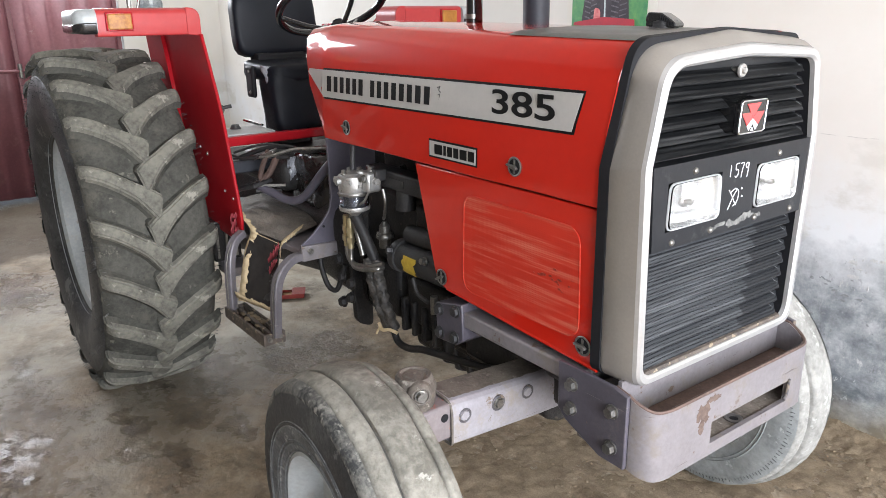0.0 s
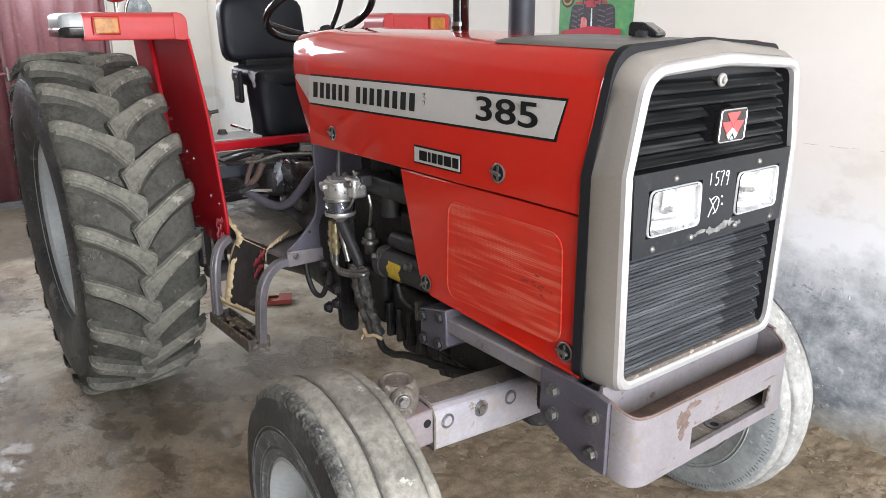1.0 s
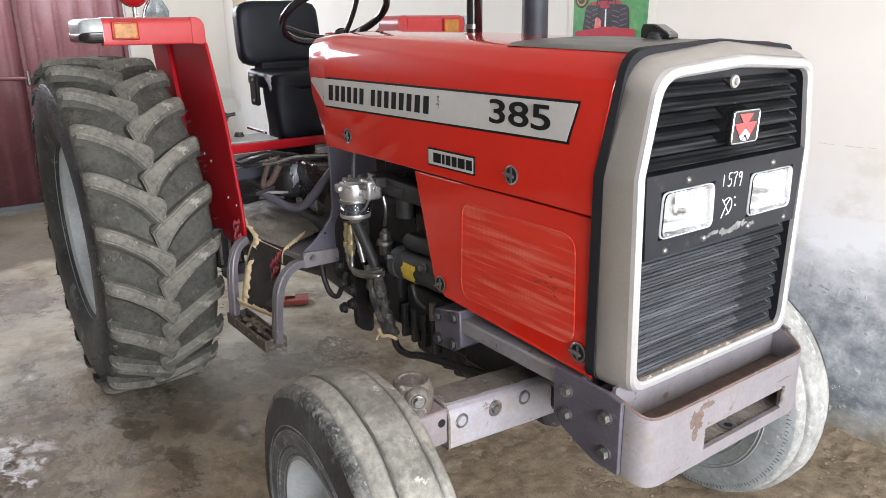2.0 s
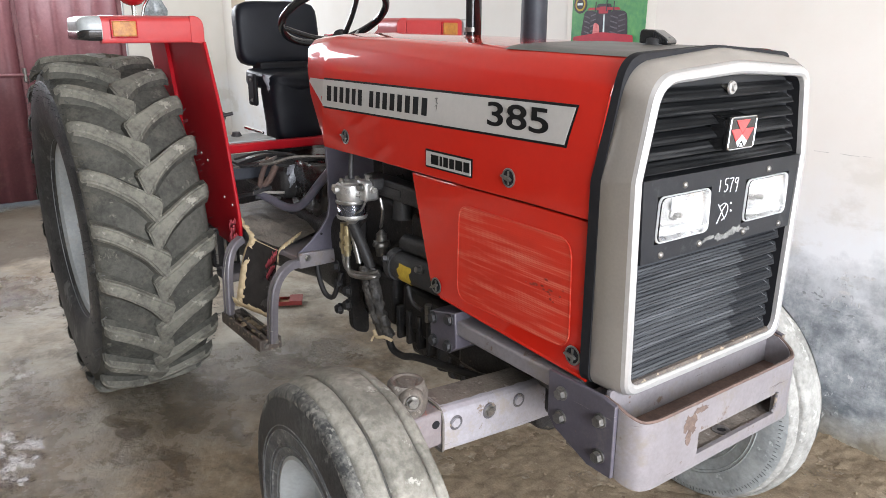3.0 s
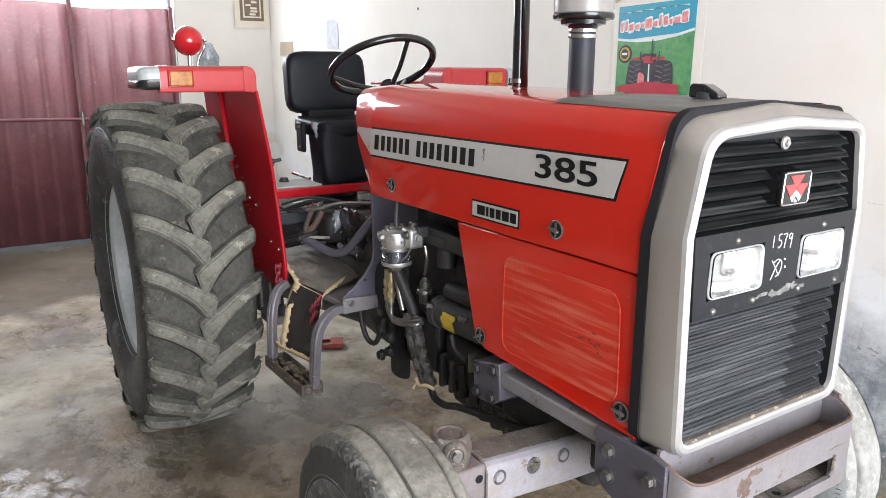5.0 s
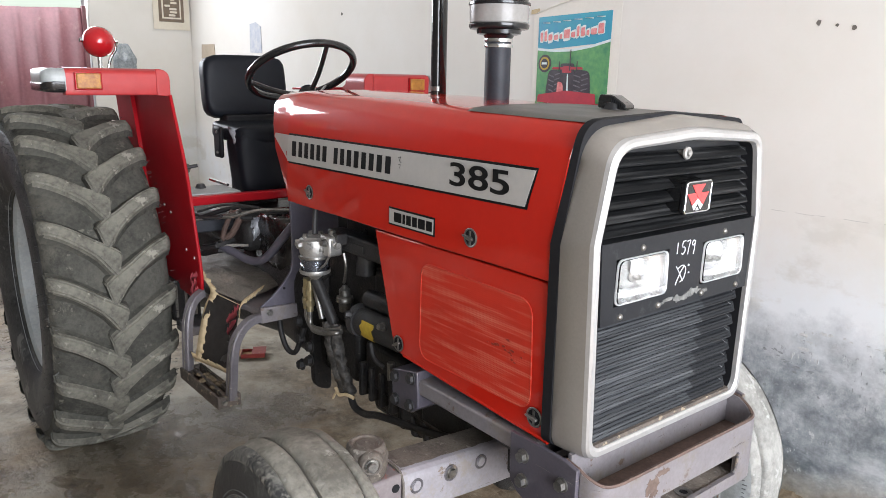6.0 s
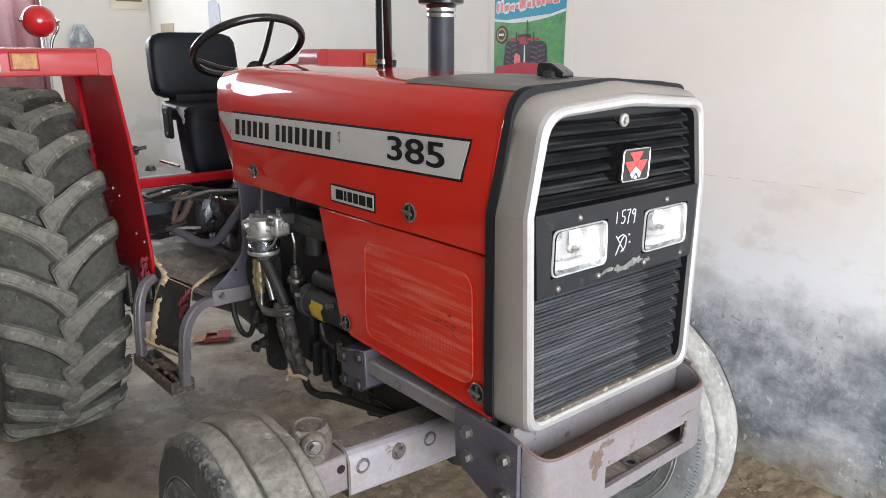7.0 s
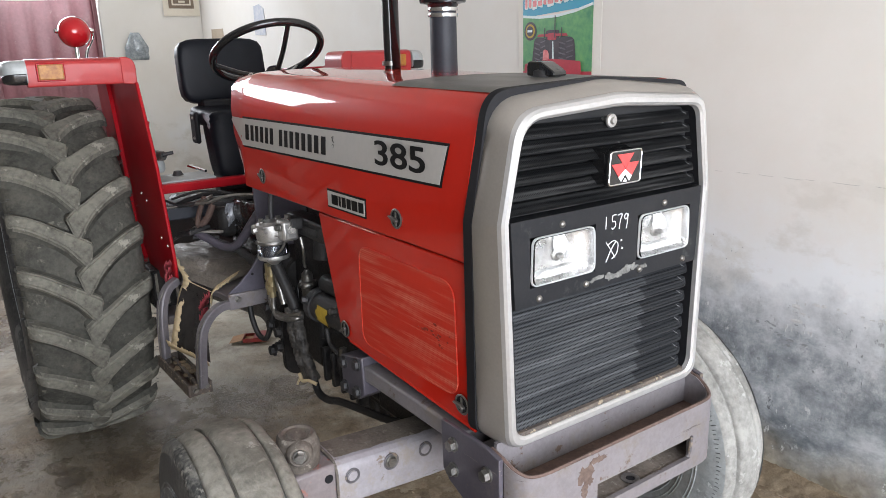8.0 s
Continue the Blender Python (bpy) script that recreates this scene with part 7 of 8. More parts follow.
for k in range(9):
    x, y = rnd.uniform(TX0 + 0.02, TX1 - 0.12), rnd.uniform(TY0 + 0.01, TY1 - 0.02)
    part("mud_clod", cushion(bmesh.new(), x, y, TZ - 0.012 - 0.01 * (x - TX0), rnd.uniform(0.012, 0.028), rnd.uniform(0.006, 0.014), rnd.uniform(0.014, 0.034)), DIRT, tread, "dry mud clod", smooth=60)
# thin cord across the film's upper edge
part("cord", T([(-1.300, -0.448, 0.828), (-1.255, -0.420, 0.812), (-1.205, -0.392, 0.796)], 0.0016, seg=5), TAPE, tractor, "thin pale cord")


# rear platform: tool box, cross bar and levers
part("cross_bar", B(-1.63, -1.59, -0.445, 0.445, 1.122, 1.160), DARK_RED, tractor, "red cross bar between the fenders", bevel=0.006)
part("bar_cover", B(-1.83, -1.63, -0.43, -0.19, 1.135, 1.166), WHEEL_RIM, tractor, "pale grey cover plate", bevel=0.004)
part("cover_strap", B(-0.05, 0.05, -0.008, 0.008, 0, 0.010), CHROME, tractor, bevel=0.002, loc=pose(-1.80, -0.22, 1.178, 0, 12, 30))
bm = bmesh.new()
lathe(bm, [(0.0, 0.018), (0.016, 0.018), (0.018, 0.012), (0.024, 0.0)], (-1.78, -0.31, 1.166), (0, 0, 1), 18)
part("plug", bm, CAST, tractor)
# dark boxes and rods under the cross bar
tool = part("tool_box", B(-1.78, -1.58, -0.43, -0.235, 1.010, 1.064), PIPE_GREY, tractor, "dark steel tray under the cross bar", bevel=0.006)
part("tray_lip", T([(-1.78, -0.238, 1.066), (-1.582, -0.236, 1.066), (-1.579, -0.250, 1.066), (-1.579, -0.43, 1.066)], 0.006, smooth=2, seg=8), STEEL, tool, "bright worn tray lip")
part("hydraulic_cover", B(-1.9, -1.45, -0.25, 0.25, 0.93, 1.06), ENGINE, tractor, "dark hydraulic lift cover", bevel=0.03, segs=3)
part("control_rod", T([(-1.62, -0.40, 1.06), (-1.50, -0.33, 1.085), (-1.40, -0.24, 1.085)], 0.008, smooth=3, seg=8), CAST, tractor)
part("control_rod", T([(-1.62, -0.415, 0.915), (-1.48, -0.345, 0.992)], 0.005, smooth=0, seg=8), STEEL, tractor, "thin bright control rod")
part("link_strap", B(-0.058, 0.058, -0.006, 0.006, -0.004, 0.004), STEEL, tractor, "worn bright steel strap", bevel=0.0015, loc=pose(-1.462, -0.30, 0.968, 60, 2, 66))
part("link_strap", B(-0.052, 0.052, -0.006, 0.006, -0.004, 0.004), CAST, tractor, bevel=0.0015, loc=pose(-1.468, -0.31, 0.946, 60, 2, 66))
part("control_rod", T([(-1.46, -0.34, 1.09), (-1.42, -0.29, 1.10), (-1.38, -0.22, 1.12), (-1.30, -0.1, 1.12)], 0.007, smooth=3, seg=8), STEEL, tractor)
part("brake_lever", T([(-1.50, -0.33, 0.99), (-1.47, -0.30, 1.02), (-1.44, -0.27, 1.10)], 0.014, smooth=3, seg=8), RUST, tractor, "rusty brake lever")
# pedal arm sweeping down from the dash, and the pedal pad
pd = part("pedal_arm", T([(-1.06, -0.19, 1.15), (-1.17, -0.215, 1.05), (-1.28, -0.245, 0.945), (-1.36, -0.275, 0.922), (-1.44, -0.31, 0.945), (-1.50, -0.335, 0.960)], 0.017, seg=12), DARK_GREY, tractor, "dark bent pedal arm")
part("pedal_pad", B(-0.055, 0.055, -0.05, 0.05, -0.008, 0.008), CAST, pd, "worn ribbed pedal pad", bevel=0.003, loc=pose(-1.52, -0.345, 0.968, 8, -14, 15))
for k in range(4):
    part("pad_rib", B(-0.05, 0.05, -0.004, 0.004, 0.0, 0.006), CAST, pd, loc=pose(-1.52, -0.345, 0.968, 8, -14, 15) @ pose(0, -0.036 + k * 0.024, 0.008))
bm = cushion(bmesh.new(), -1.36, -0.05, 0.985, 0.28, 0.22, 0.33, 0)
bmesh.ops.subdivide_edges(bm, edges=bm.edges[:], cuts=1, use_grid_fill=True)
for v in bm.verts:
    d = (v.co - Vector((-1.36, -0.05, 0.985))).normalized()
    v.co += d * (0.020 * noise.noise(v.co * 7) + 0.026 * abs(noise.noise(v.co * 16 + Vector((3, 1, 0)))))
part("gearbox_film", bm, BLACK_FILM, tractor, "creased black film over the gearbox", smooth=60)
# a pale glossy strip added as the white glint on the black film
bm = bmesh.new()
rows = []
for i in range(12):
    t = i / 11
    rows.append([bm.verts.new((-1.45 + 0.005 * math.sin(i * 0.9 + k), -0.232 + 0.011 * k + 0.012 * t + 0.004 * noise.noise(Vector((i * 0.4, k, 0))), 1.078 - 0.10 * t)) for k in range(5)])
for a, b in zip(rows, rows[1:]):
    for k in range(4):
        bm.faces.new((a[k], a[k + 1], b[k + 1], b[k]))
fo = part("film_glint", bm, FOIL, tractor, "pale strip painted as a glint on the film", smooth=70)
fo.modifiers.new("sheet", "SOLIDIFY").thickness = 0.002
part("cable", T([(-1.60, -0.38, 1.07), (-1.52, -0.30, 1.11), (-1.45, -0.22, 1.12), (-1.38, -0.17, 1.10), (-1.33, -0.12, 1.12)], 0.010, seg=10), HOSE, tractor, "black control cable")
for pts in (((-1.60, -0.43, 1.10), (-1.50, -0.38, 1.082), (-1.44, -0.30, 1.105), (-1.36, -0.20, 1.115)), ((-1.58, -0.40, 1.10), (-1.49, -0.31, 1.135), (-1.40, -0.21, 1.125))):
    part("control_cable", T(pts, 0.005, seg=8), HOSE, tractor, "thin dark control cable")
part("lever_bracket", B(-0.05, 0.05, -0.02, 0.02, -0.006, 0.006), STEEL, tractor, "worn steel lever bracket", bevel=0.003, loc=pose(-1.46, -0.315, 1.10, 10, -20, 35))
part("rusty_lever", T([(-1.45, -0.305, 1.115), (-1.475, -0.325, 1.05), (-1.49, -0.335, 1.00)], 0.011, seg=8), RUST, tractor, "rusty flat lever")
# axle bracket and spring below the fender
lk = part("lower_bracket", B(-1.82, -1.66, -0.50, -0.38, 0.62, 0.79), ENGINE, tractor, "dark axle bracket below the fender", bevel=0.01)
for k in range(3):
    part("bracket_rib", B(-1.665, -1.652, -0.49 + 0.04 * k, -0.48 + 0.04 * k, 0.64, 0.78), STEEL, lk)
part("bracket_foot", prism(bmesh.new(), rounded([(-1.70, 0.575), (-1.56, 0.575), (-1.56, 0.615), (-1.70, 0.630)], 0.01), "y", -0.48, -0.37), GREY_PAINT, lk, bevel=0.005)


# fenders
def fender(s):
    out = rounded([(-1.640, 1.566), (-1.575, 1.43), (-1.505, 1.274), (-1.45, 1.08), (-1.403, 0.885), (-1.410, 0.80), (-1.50, 0.76), (-1.80, 0.77), (-2.0, 1.0), (-2.35, 1.30), (-2.42, 1.56), (-1.95, 1.575)], [0, 0.03, 0.05, 0.05, 0.03, 0.03, 0.05, 0.05, 0.1, 0.1, 0, 0], 4)
    f = part("fender_plate", prism(bmesh.new(), out, "y", s * 0.455, s * 0.467), DARK_RED, tractor, "dark red inner fender plate", bevel=0.003)
    # pressed rib and rolled front edge
    part("pressed_rib", tube(bmesh.new(), [(-2.14, s * 0.470, 1.56), (-2.094, s * 0.470, 1.443), (-2.009, s * 0.470, 1.152), (-1.945, s * 0.470, 0.904), (-1.85, s * 0.470, 0.80)], 0.02, smooth=5, ring=[(-0.02, -0.004), (0.02, -0.004), (0.014, 0.012), (-0.014, 0.012)]), DARK_RED, f)
    edge = [(-1.640, s * 0.461, 1.566), (-1.575, s * 0.461, 1.43), (-1.505, s * 0.461, 1.274), (-1.45, s * 0.461, 1.08), (-1.403, s * 0.461, 0.885), (-1.412, s * 0.461, 0.80)]
    part("rolled_edge", T(edge, 0.0068, seg=8, smooth=4), DARK_RED, f)
    for x, z in ((-1.787, 1.106), (-1.71, 1.085), (-1.542, 0.957), (-1.455, 0.94), (-1.50, 0.83)):
        part("rivet", bolt(bmesh.new(), (x, s * 0.467, z), (0, s, 0), 0.0055, 0.004), STEEL, f)
    # front housing, and the narrower deck behind it
    prof = rounded([(-1.655, 1.566), (-1.652, 1.655), (-1.68, 1.668), (-1.83, 1.664), (-1.95, 1.598), (-1.95, 1.575), (-1.82, 1.63), (-1.72, 1.632), (-1.70, 1.566)], [0.008, 0.014, 0.02, 0.03, 0.0, 0.0, 0.03, 0.02, 0.006], 4)
    deck = part("fender_top", prism(bmesh.new(), prof, "y", s * 0.508, s * 0.835), PINK_RED, tractor, "red fender top with lamp housing", smooth=28)
    rear = rounded([(-1.952, 1.598), (-2.25, 1.594), (-2.42, 1.588), (-2.42, 1.575), (-2.25, 1.580), (-1.952, 1.583)], [0, 0.05, 0, 0, 0.05, 0], 4)
    part("rear_deck", prism(bmesh.new(), rear, "y", s * 0.462, s * 0.585), DARK_RED, deck, bevel=0.004)
    # the housing bends down into the inner plate
    bm = bmesh.new()
    sec = rounded([(0.508, 1.566), (0.508, 1.6675), (0.453, 1.6675), (0.4535, 1.560)], [0, 0, 0.046, 0], 8)
    prism(bm, [(s * y, z) for y, z in sec], "x", -1.6532, -1.83)
    part("corner_bend", bm, PINK_RED, deck, smooth=28, bevel=0.004)
    # indicator and work lamp
    ind = part("indicator", B(-1.654, -1.642, *sorted((s * 0.708, s * 0.803)), 1.586, 1.652), DARK_RED, deck, "amber indicator in a red frame", bevel=0.003)
    part("lens", B(-1.660, -1.636, *sorted((s * 0.713, s * 0.798)), 1.591, 1.647), AMBER, deck, "amber plastic lens", bevel=0.004)
    # rounded lamp unit on the deck's outer end: bright shell above, dark lens below
    bm = bmesh.new()
    rows = []
    for y, k in ((0.834, 1.0), (0.872, 1.0), (0.893, 0.93), (0.906, 0.78), (0.911, 0.5)):
        rows.append([bm.verts.new((-1.77 + (x + 1.77) * (0.35 + 0.65 * k), s * y, 1.618 + (z - 1.618) * k)) for x, z in rounded([(-1.638, 1.582), (-1.634, 1.650), (-1.66, 1.664), (-1.90, 1.664), (-1.90, 1.582)], [0.014, 0.024, 0.01, 0, 0], 5)])
    for p, q in zip(rows, rows[1:]):
        for i in range(len(p)):
            bm.faces.new((p[i], p[(i + 1) % len(p)], q[(i + 1) % len(p)], q[i]))
    bm.faces.new(rows[0])
    bm.faces.new(rows[-1][::-1])
    part("side_lamp", bm, WHEEL_RIM, deck, "bright rounded side lamp shell", smooth=50)
    bm = bmesh.new()
    rows = []
    for y, k in ((0.838, 1.0), (0.876, 1.0), (0.897, 0.92), (0.909, 0.75), (0.914, 0.5)):
        rows.append([bm.verts.new((-1.77 + (x + 1.77) * (0.35 + 0.65 * k), s * y, 1.598 + (z - 1.598) * k)) for x, z in rounded([(-1.634, 1.576), (-1.628, 1.616), (-1.90, 1.616), (-1.90, 1.576)], [0.014, 0.006, 0, 0], 5)])
    for p, q in zip(rows, rows[1:]):
        for i in range(len(p)):
            bm.faces.new((p[i], p[(i + 1) % len(p)], q[(i + 1) % len(p)], q[i]))
    bm.faces.new(rows[0])
    bm.faces.new(rows[-1][::-1])
    part("lamp_lens", bm, GLOSS_BLACK, deck, "dark lamp lens", smooth=50)
    return deck


for s in (-1, 1):
    fender(s)

# red beacon ball on the fender top
bm = bmesh.new()
lathe(bm, [(0.0, 0.068), (0.02, 0.065), (0.042, 0.054), (0.058, 0.036), (0.067, 0.012), (0.069, 0.0), (0.067, -0.014), (0.056, -0.040), (0.036, -0.058), (0.015, -0.067), (0.0, -0.068)], (-2.33, -0.545, 1.785), (0.94, -0.3, 0.1), 40)
bc = part("beacon_ball", bm, RED_LENS, tractor, "glossy red round lamp on a stalk")
part("beacon_stalk", C((-2.33, -0.545, 1.585), (-2.33, -0.545, 1.73), 0.010, seg=12), CHROME, bc)
part("beacon_strap", T([(-2.34, -0.475, 1.80), (-2.345, -0.468, 1.76), (-2.34, -0.50, 1.70), (-2.335, -0.52, 1.60)], 0.007, seg=8), CHROME, bc)
for y in (-0.615, -0.475):
    part("beacon_screw", bolt(bmesh.new(), (-2.32, y, 1.79), (0.2, -1 if y < -0.55 else 1, 0), 0.010, 0.012), CHROME, bc)


# seat
seat = part("seat_back", cushion(bmesh.new(), -2.02, 0.012, 1.594, 0.405, 0.29, 0.10, -6), VINYL, tractor, "black vinyl seat backrest", smooth=60)
part("seat_cushion", cushion(bmesh.new(), -1.86, 0.004, 1.398, 0.345, 0.085, 0.36, 2), VINYL, tractor, "black vinyl seat cushion", smooth=60)
bm = cushion(bmesh.new(), -1.768, 0.006, 1.268, 0.355, 0.305, 0.17, 0)
for v in bm.verts:
    v.co.y *= 1.0 - 0.16 * max(0.0, 1.40 - v.co.z) / 0.28
    v.co.x += 0.010 * noise.noise(Vector((v.co.y * 9, v.co.z * 5, 1.0))) + 0.006 * noise.noise(Vector((v.co.y * 22, v.co.z * 9, 4.0)))
part("seat_skirt", bm, VINYL, tractor, "draped black vinyl skirt below the seat", smooth=60)
part("seat_bracket", B(-1.90, -1.82, -0.198, -0.176, 1.285, 1.425), GASKET, tractor, "black seat side bracket", bevel=0.012)
for z in (1.31, 1.40):
    part("bracket_screw", bolt(bmesh.new(), (-1.85, -0.198, z), (0, -1, 0), 0.006, 0.006), STEEL, seat)
bm = bmesh.new()
rows = []
for i in range(9):
    t = i / 8
    rows.append([bm.verts.new((-1.708 - 0.030 * k / 4 + 0.010 * noise.noise(Vector((i * 0.7, k * 0.8, 2))), -0.128 - 0.016 * k * (1.0 - 0.55 * t) + 0.006 * noise.noise(Vector((i * 0.9, k, 5))), 1.432 - 0.105 * t + 0.006 * k * (k - 4) / 4)) for k in range(5)])
for a, b in zip(rows, rows[1:]):
    for k in range(4):
        bm.faces.new((a[k], a[k + 1], b[k + 1], b[k]))
part("seat_film", bm, FOIL, tractor, "clear crumpled film on the seat's edge", smooth=70).modifiers.new("sheet", "SOLIDIFY").thickness = 0.002
part("seat_stem", B(-1.97, -1.86, -0.10, 0.10, 1.02, 1.33), ENGINE, tractor, "dark seat stand", bevel=0.02)
part("seat_hinge", B(-2.02, -1.92, -0.12, 0.12, 1.42, 1.47), GASKET, tractor, bevel=0.008)
# hand throttle lever beside the seat
kn = part("side_lever", T([(-1.86, -0.40, 1.16), (-1.85, -0.41, 1.30), (-1.84, -0.395, 1.40)], 0.011, seg=10), DARK_RED, tractor, "side lever with a clamp")
bm = bmesh.new()
cyl(bm, (-1.84, -0.38, 1.252), (-1.80, -0.355, 1.252), 0.026, 0.020, seg=16)
part("lever_clamp", bm, STEEL, kn)
part("clamp_screw", C((-1.80, -0.36, 1.256), (-1.79, -0.315, 1.264), 0.008, seg=10), CAST, kn)
bm = bmesh.new()
lathe(bm, [(0.0, 0.03), (0.018, 0.028), (0.024, 0.012), (0.024, -0.012), (0.016, -0.026), (0.0, -0.028)], (-1.83, -0.37, 1.205), (0, 0, 1), 16)
part("lever_knob", bm, WHEEL_RIM, kn)

# steering wheel on its column
SW = pose(-1.40, -0.004, 1.668, 0, -30, 0)
bm = bmesh.new()
ringp = [SW @ Vector((0.216 * math.cos(t), 0.216 * math.sin(t), 0)) for t in [2 * math.pi * i / 48 for i in range(49)]]
line = ringp
rows = []
for i in range(48):
    c0 = line[i]
    d = (line[i + 1] - line[i - 1 if i else 47]).normalized()
    nrm = (SW.to_3x3() @ Vector((0, 0, 1))).normalized()
    o = d.cross(nrm)
    rr = 0.0150 + 0.0012 * math.sin(i * math.pi)
    rows.append([bm.verts.new(c0 + (o * math.cos(2 * math.pi * k / 12) + nrm * math.sin(2 * math.pi * k / 12)) * rr) for k in range(12)])
for i in range(48):
    a, b = rows[i], rows[(i + 1) % 48]
    for k in range(12):
        bm.faces.new((a[k], a[(k + 1) % 12], b[(k + 1) % 12], b[k]))
wheel = part("steering_wheel", bm, GLOSS_BLACK, tractor, "black three-spoke steering wheel", smooth=60)
for a in (125, 245, 5):
    t = radians(a)
    sp = [SW @ Vector((0.03 * math.cos(t), 0.03 * math.sin(t), -0.10)), SW @ Vector((0.12 * math.cos(t), 0.12 * math.sin(t), -0.06)), SW @ Vector((0.210 * math.cos(t), 0.210 * math.sin(t), 0))]
    part("spoke", T(sp, 0.010, seg=10), GLOSS_BLACK, wheel)
bm = bmesh.new()
cyl(bm, SW @ Vector((0, 0, -0.125)), SW @ Vector((0, 0, -0.085)), 0.042, 0.036, seg=24)
part("hub", bm, GLOSS_BLACK, wheel)
part("column", C(SW @ Vector((0, 0, -0.07)), SW @ Vector((0, 0, -0.34)), 0.022, seg=16), GASKET, tractor, "black steering column")
part("dash_knob", C((-1.09, -0.17, 1.567), (-1.125, -0.19, 1.588), 0.012, seg=14), CHROME, tractor)


# ---- things in the shed ----
def poster():
    """A printed workshop poster with a tractor picture, on a white sheet pinned to the wall."""
    y = YL - 0.003
    p = thing("wall_poster", "printed poster of a red tractor pinned to the plaster wall", "poster", at=(-1.155, YL, 1.76))
    inv = Matrix.Translation((1.155, -YL, -1.76))

    def flat(name, pts, off, mat, label=""):
        bm = prism(bmesh.new(), pts, "y", y - off, y - off + 0.0012)
        bmesh.ops.transform(bm, matrix=inv, verts=bm.verts)
        return part(name, bm, mat, p, label, smooth=0)

    white = material("white poster border", (0.80, 0.77, 0.70), (0.74, 0.71, 0.64), rough=0.7, scale=4, fine=60, bump=0.1)
    blue = material("poster blue ink", (0.03, 0.27, 0.46), (0.025, 0.36, 0.44), rough=0.4, scale=3, fine=40, bump=0.0)
    green = material("poster green ink", (0.16, 0.40, 0.13), (0.035, 0.21, 0.10), rough=0.4, scale=4, fine=40, bump=0.0)
    pale = material("poster pale ink", (0.75, 0.86, 0.85), rough=0.4, bump=0.0)
    pink = material("poster pink ink", (0.62, 0.13, 0.14), (0.78, 0.36, 0.34), rough=0.4, scale=40, bump=0.0)
    red = material("poster red ink", (0.48, 0.04, 0.06), (0.36, 0.03, 0.05), rough=0.4, scale=14, bump=0.0)
    dark = material("poster dark ink", (0.03, 0.025, 0.035), (0.06, 0.05, 0.06), rough=0.4, scale=18, bump=0.0)
    flat("backing_sheet", [(-1.425, 1.50), (-0.875, 1.50), (-0.868, 2.05), (-1.10, 2.035), (-1.43, 1.985)], 0.001, white, "white backing sheet")
    flat("blue_field", [(-1.390, 1.80), (-0.922, 1.83), (-0.920, 1.972), (-1.390, 1.962)], 0.003, blue)
    flat("green_field", [(-1.390, 1.545), (-0.925, 1.545), (-0.922, 1.832), (-1.15, 1.795), (-1.390, 1.802)], 0.003, green)
    band = [(-1.390, 1.800), (-1.27, 1.790), (-1.15, 1.792), (-1.03, 1.808), (-0.922, 1.832)]
    flat("curved_band", band + [(x, z + 0.012) for x, z in reversed(band)], 0.0048, pale)
    # writing that cannot be read: bars
    random.seed(21)
    x = -1.375
    while x < -0.985:
        w = random.uniform(0.020, 0.050)
        z = 1.838 + (x + 1.375) * 0.075
        hi = random.uniform(0.040, 0.072)
        flat("title_bar", rounded([(x, z + random.uniform(-0.012, 0.006)), (x + w, z + random.uniform(-0.010, 0.008)), (x + w, z + hi), (x, z + hi - 0.010)], 0.009, 3), 0.0062, pale, "pale bar in place of writing")
        flat("title_bar", rounded([(x + 0.005, z + 0.004), (x + w - 0.005, z + 0.005), (x + w - 0.005, z + hi - 0.012), (x + 0.005, z + hi - 0.016)], 0.006, 3), 0.0075, pink, "red bar in place of writing")
        x += w * 0.92 + 0.004
    for k in range(6):
        flat("small_bar", [(-1.36 + k * 0.07, 1.935 + 0.003 * k), (-1.31 + k * 0.07, 1.927 + 0.003 * k), (-1.31 + k * 0.07, 1.934 + 0.003 * k), (-1.36 + k * 0.07, 1.932 + 0.003 * k)], 0.0062, pale, "pale bar in place of writing")
    # round mark
    circ = lambda cx, cz, r, n=24: [(cx + r * math.cos(2 * math.pi * i / n), cz + r * math.sin(2 * math.pi * i / n)) for i in range(n)]
    flat("round_mark", circ(-1.335, 1.735, 0.044), 0.0048, dark)
    flat("round_mark", circ(-1.335, 1.735, 0.033), 0.0062, YELLOW)
    flat("round_mark", circ(-1.335, 1.735, 0.024), 0.0075, dark)
    flat("mark_bar", [(-1.352, 1.730), (-1.318, 1.730), (-1.318, 1.741), (-1.352, 1.741)], 0.0088, pale)
    # the pictured tractor, plain shapes
    worn = material("poster grey ink", (0.16, 0.15, 0.17), (0.08, 0.075, 0.09), rough=0.4, scale=30, bump=0.0)
    for x0, x1 in ((-1.318, -1.215), (-1.150, -1.030)):
        flat("pictured_wheel", rounded([(x0 - 0.006, 1.575), (x1 + 0.006, 1.575), (x1 - 0.006, 1.700), (x0 + 0.014, 1.706)], 0.028, 5), 0.0048, dark)
        for n in range(4):
            z0, xm = 1.600 + 0.024 * n, (x0 + x1) / 2
            flat("pictured_lug", [(x0 + 0.016, z0 + 0.004), (xm, z0 - 0.006), (xm, z0), (x0 + 0.016, z0 + 0.010)], 0.0062, worn)
            flat("pictured_lug", [(xm + 0.006, z0 + 0.004), (x1 - 0.012, z0 + 0.014), (x1 - 0.012, z0 + 0.019), (xm + 0.006, z0 + 0.010)], 0.0062, worn)
    flat("pictured_body", rounded([(-1.235, 1.59), (-1.125, 1.59), (-1.135, 1.735), (-1.222, 1.735)], 0.012, 4), 0.0056, dark)
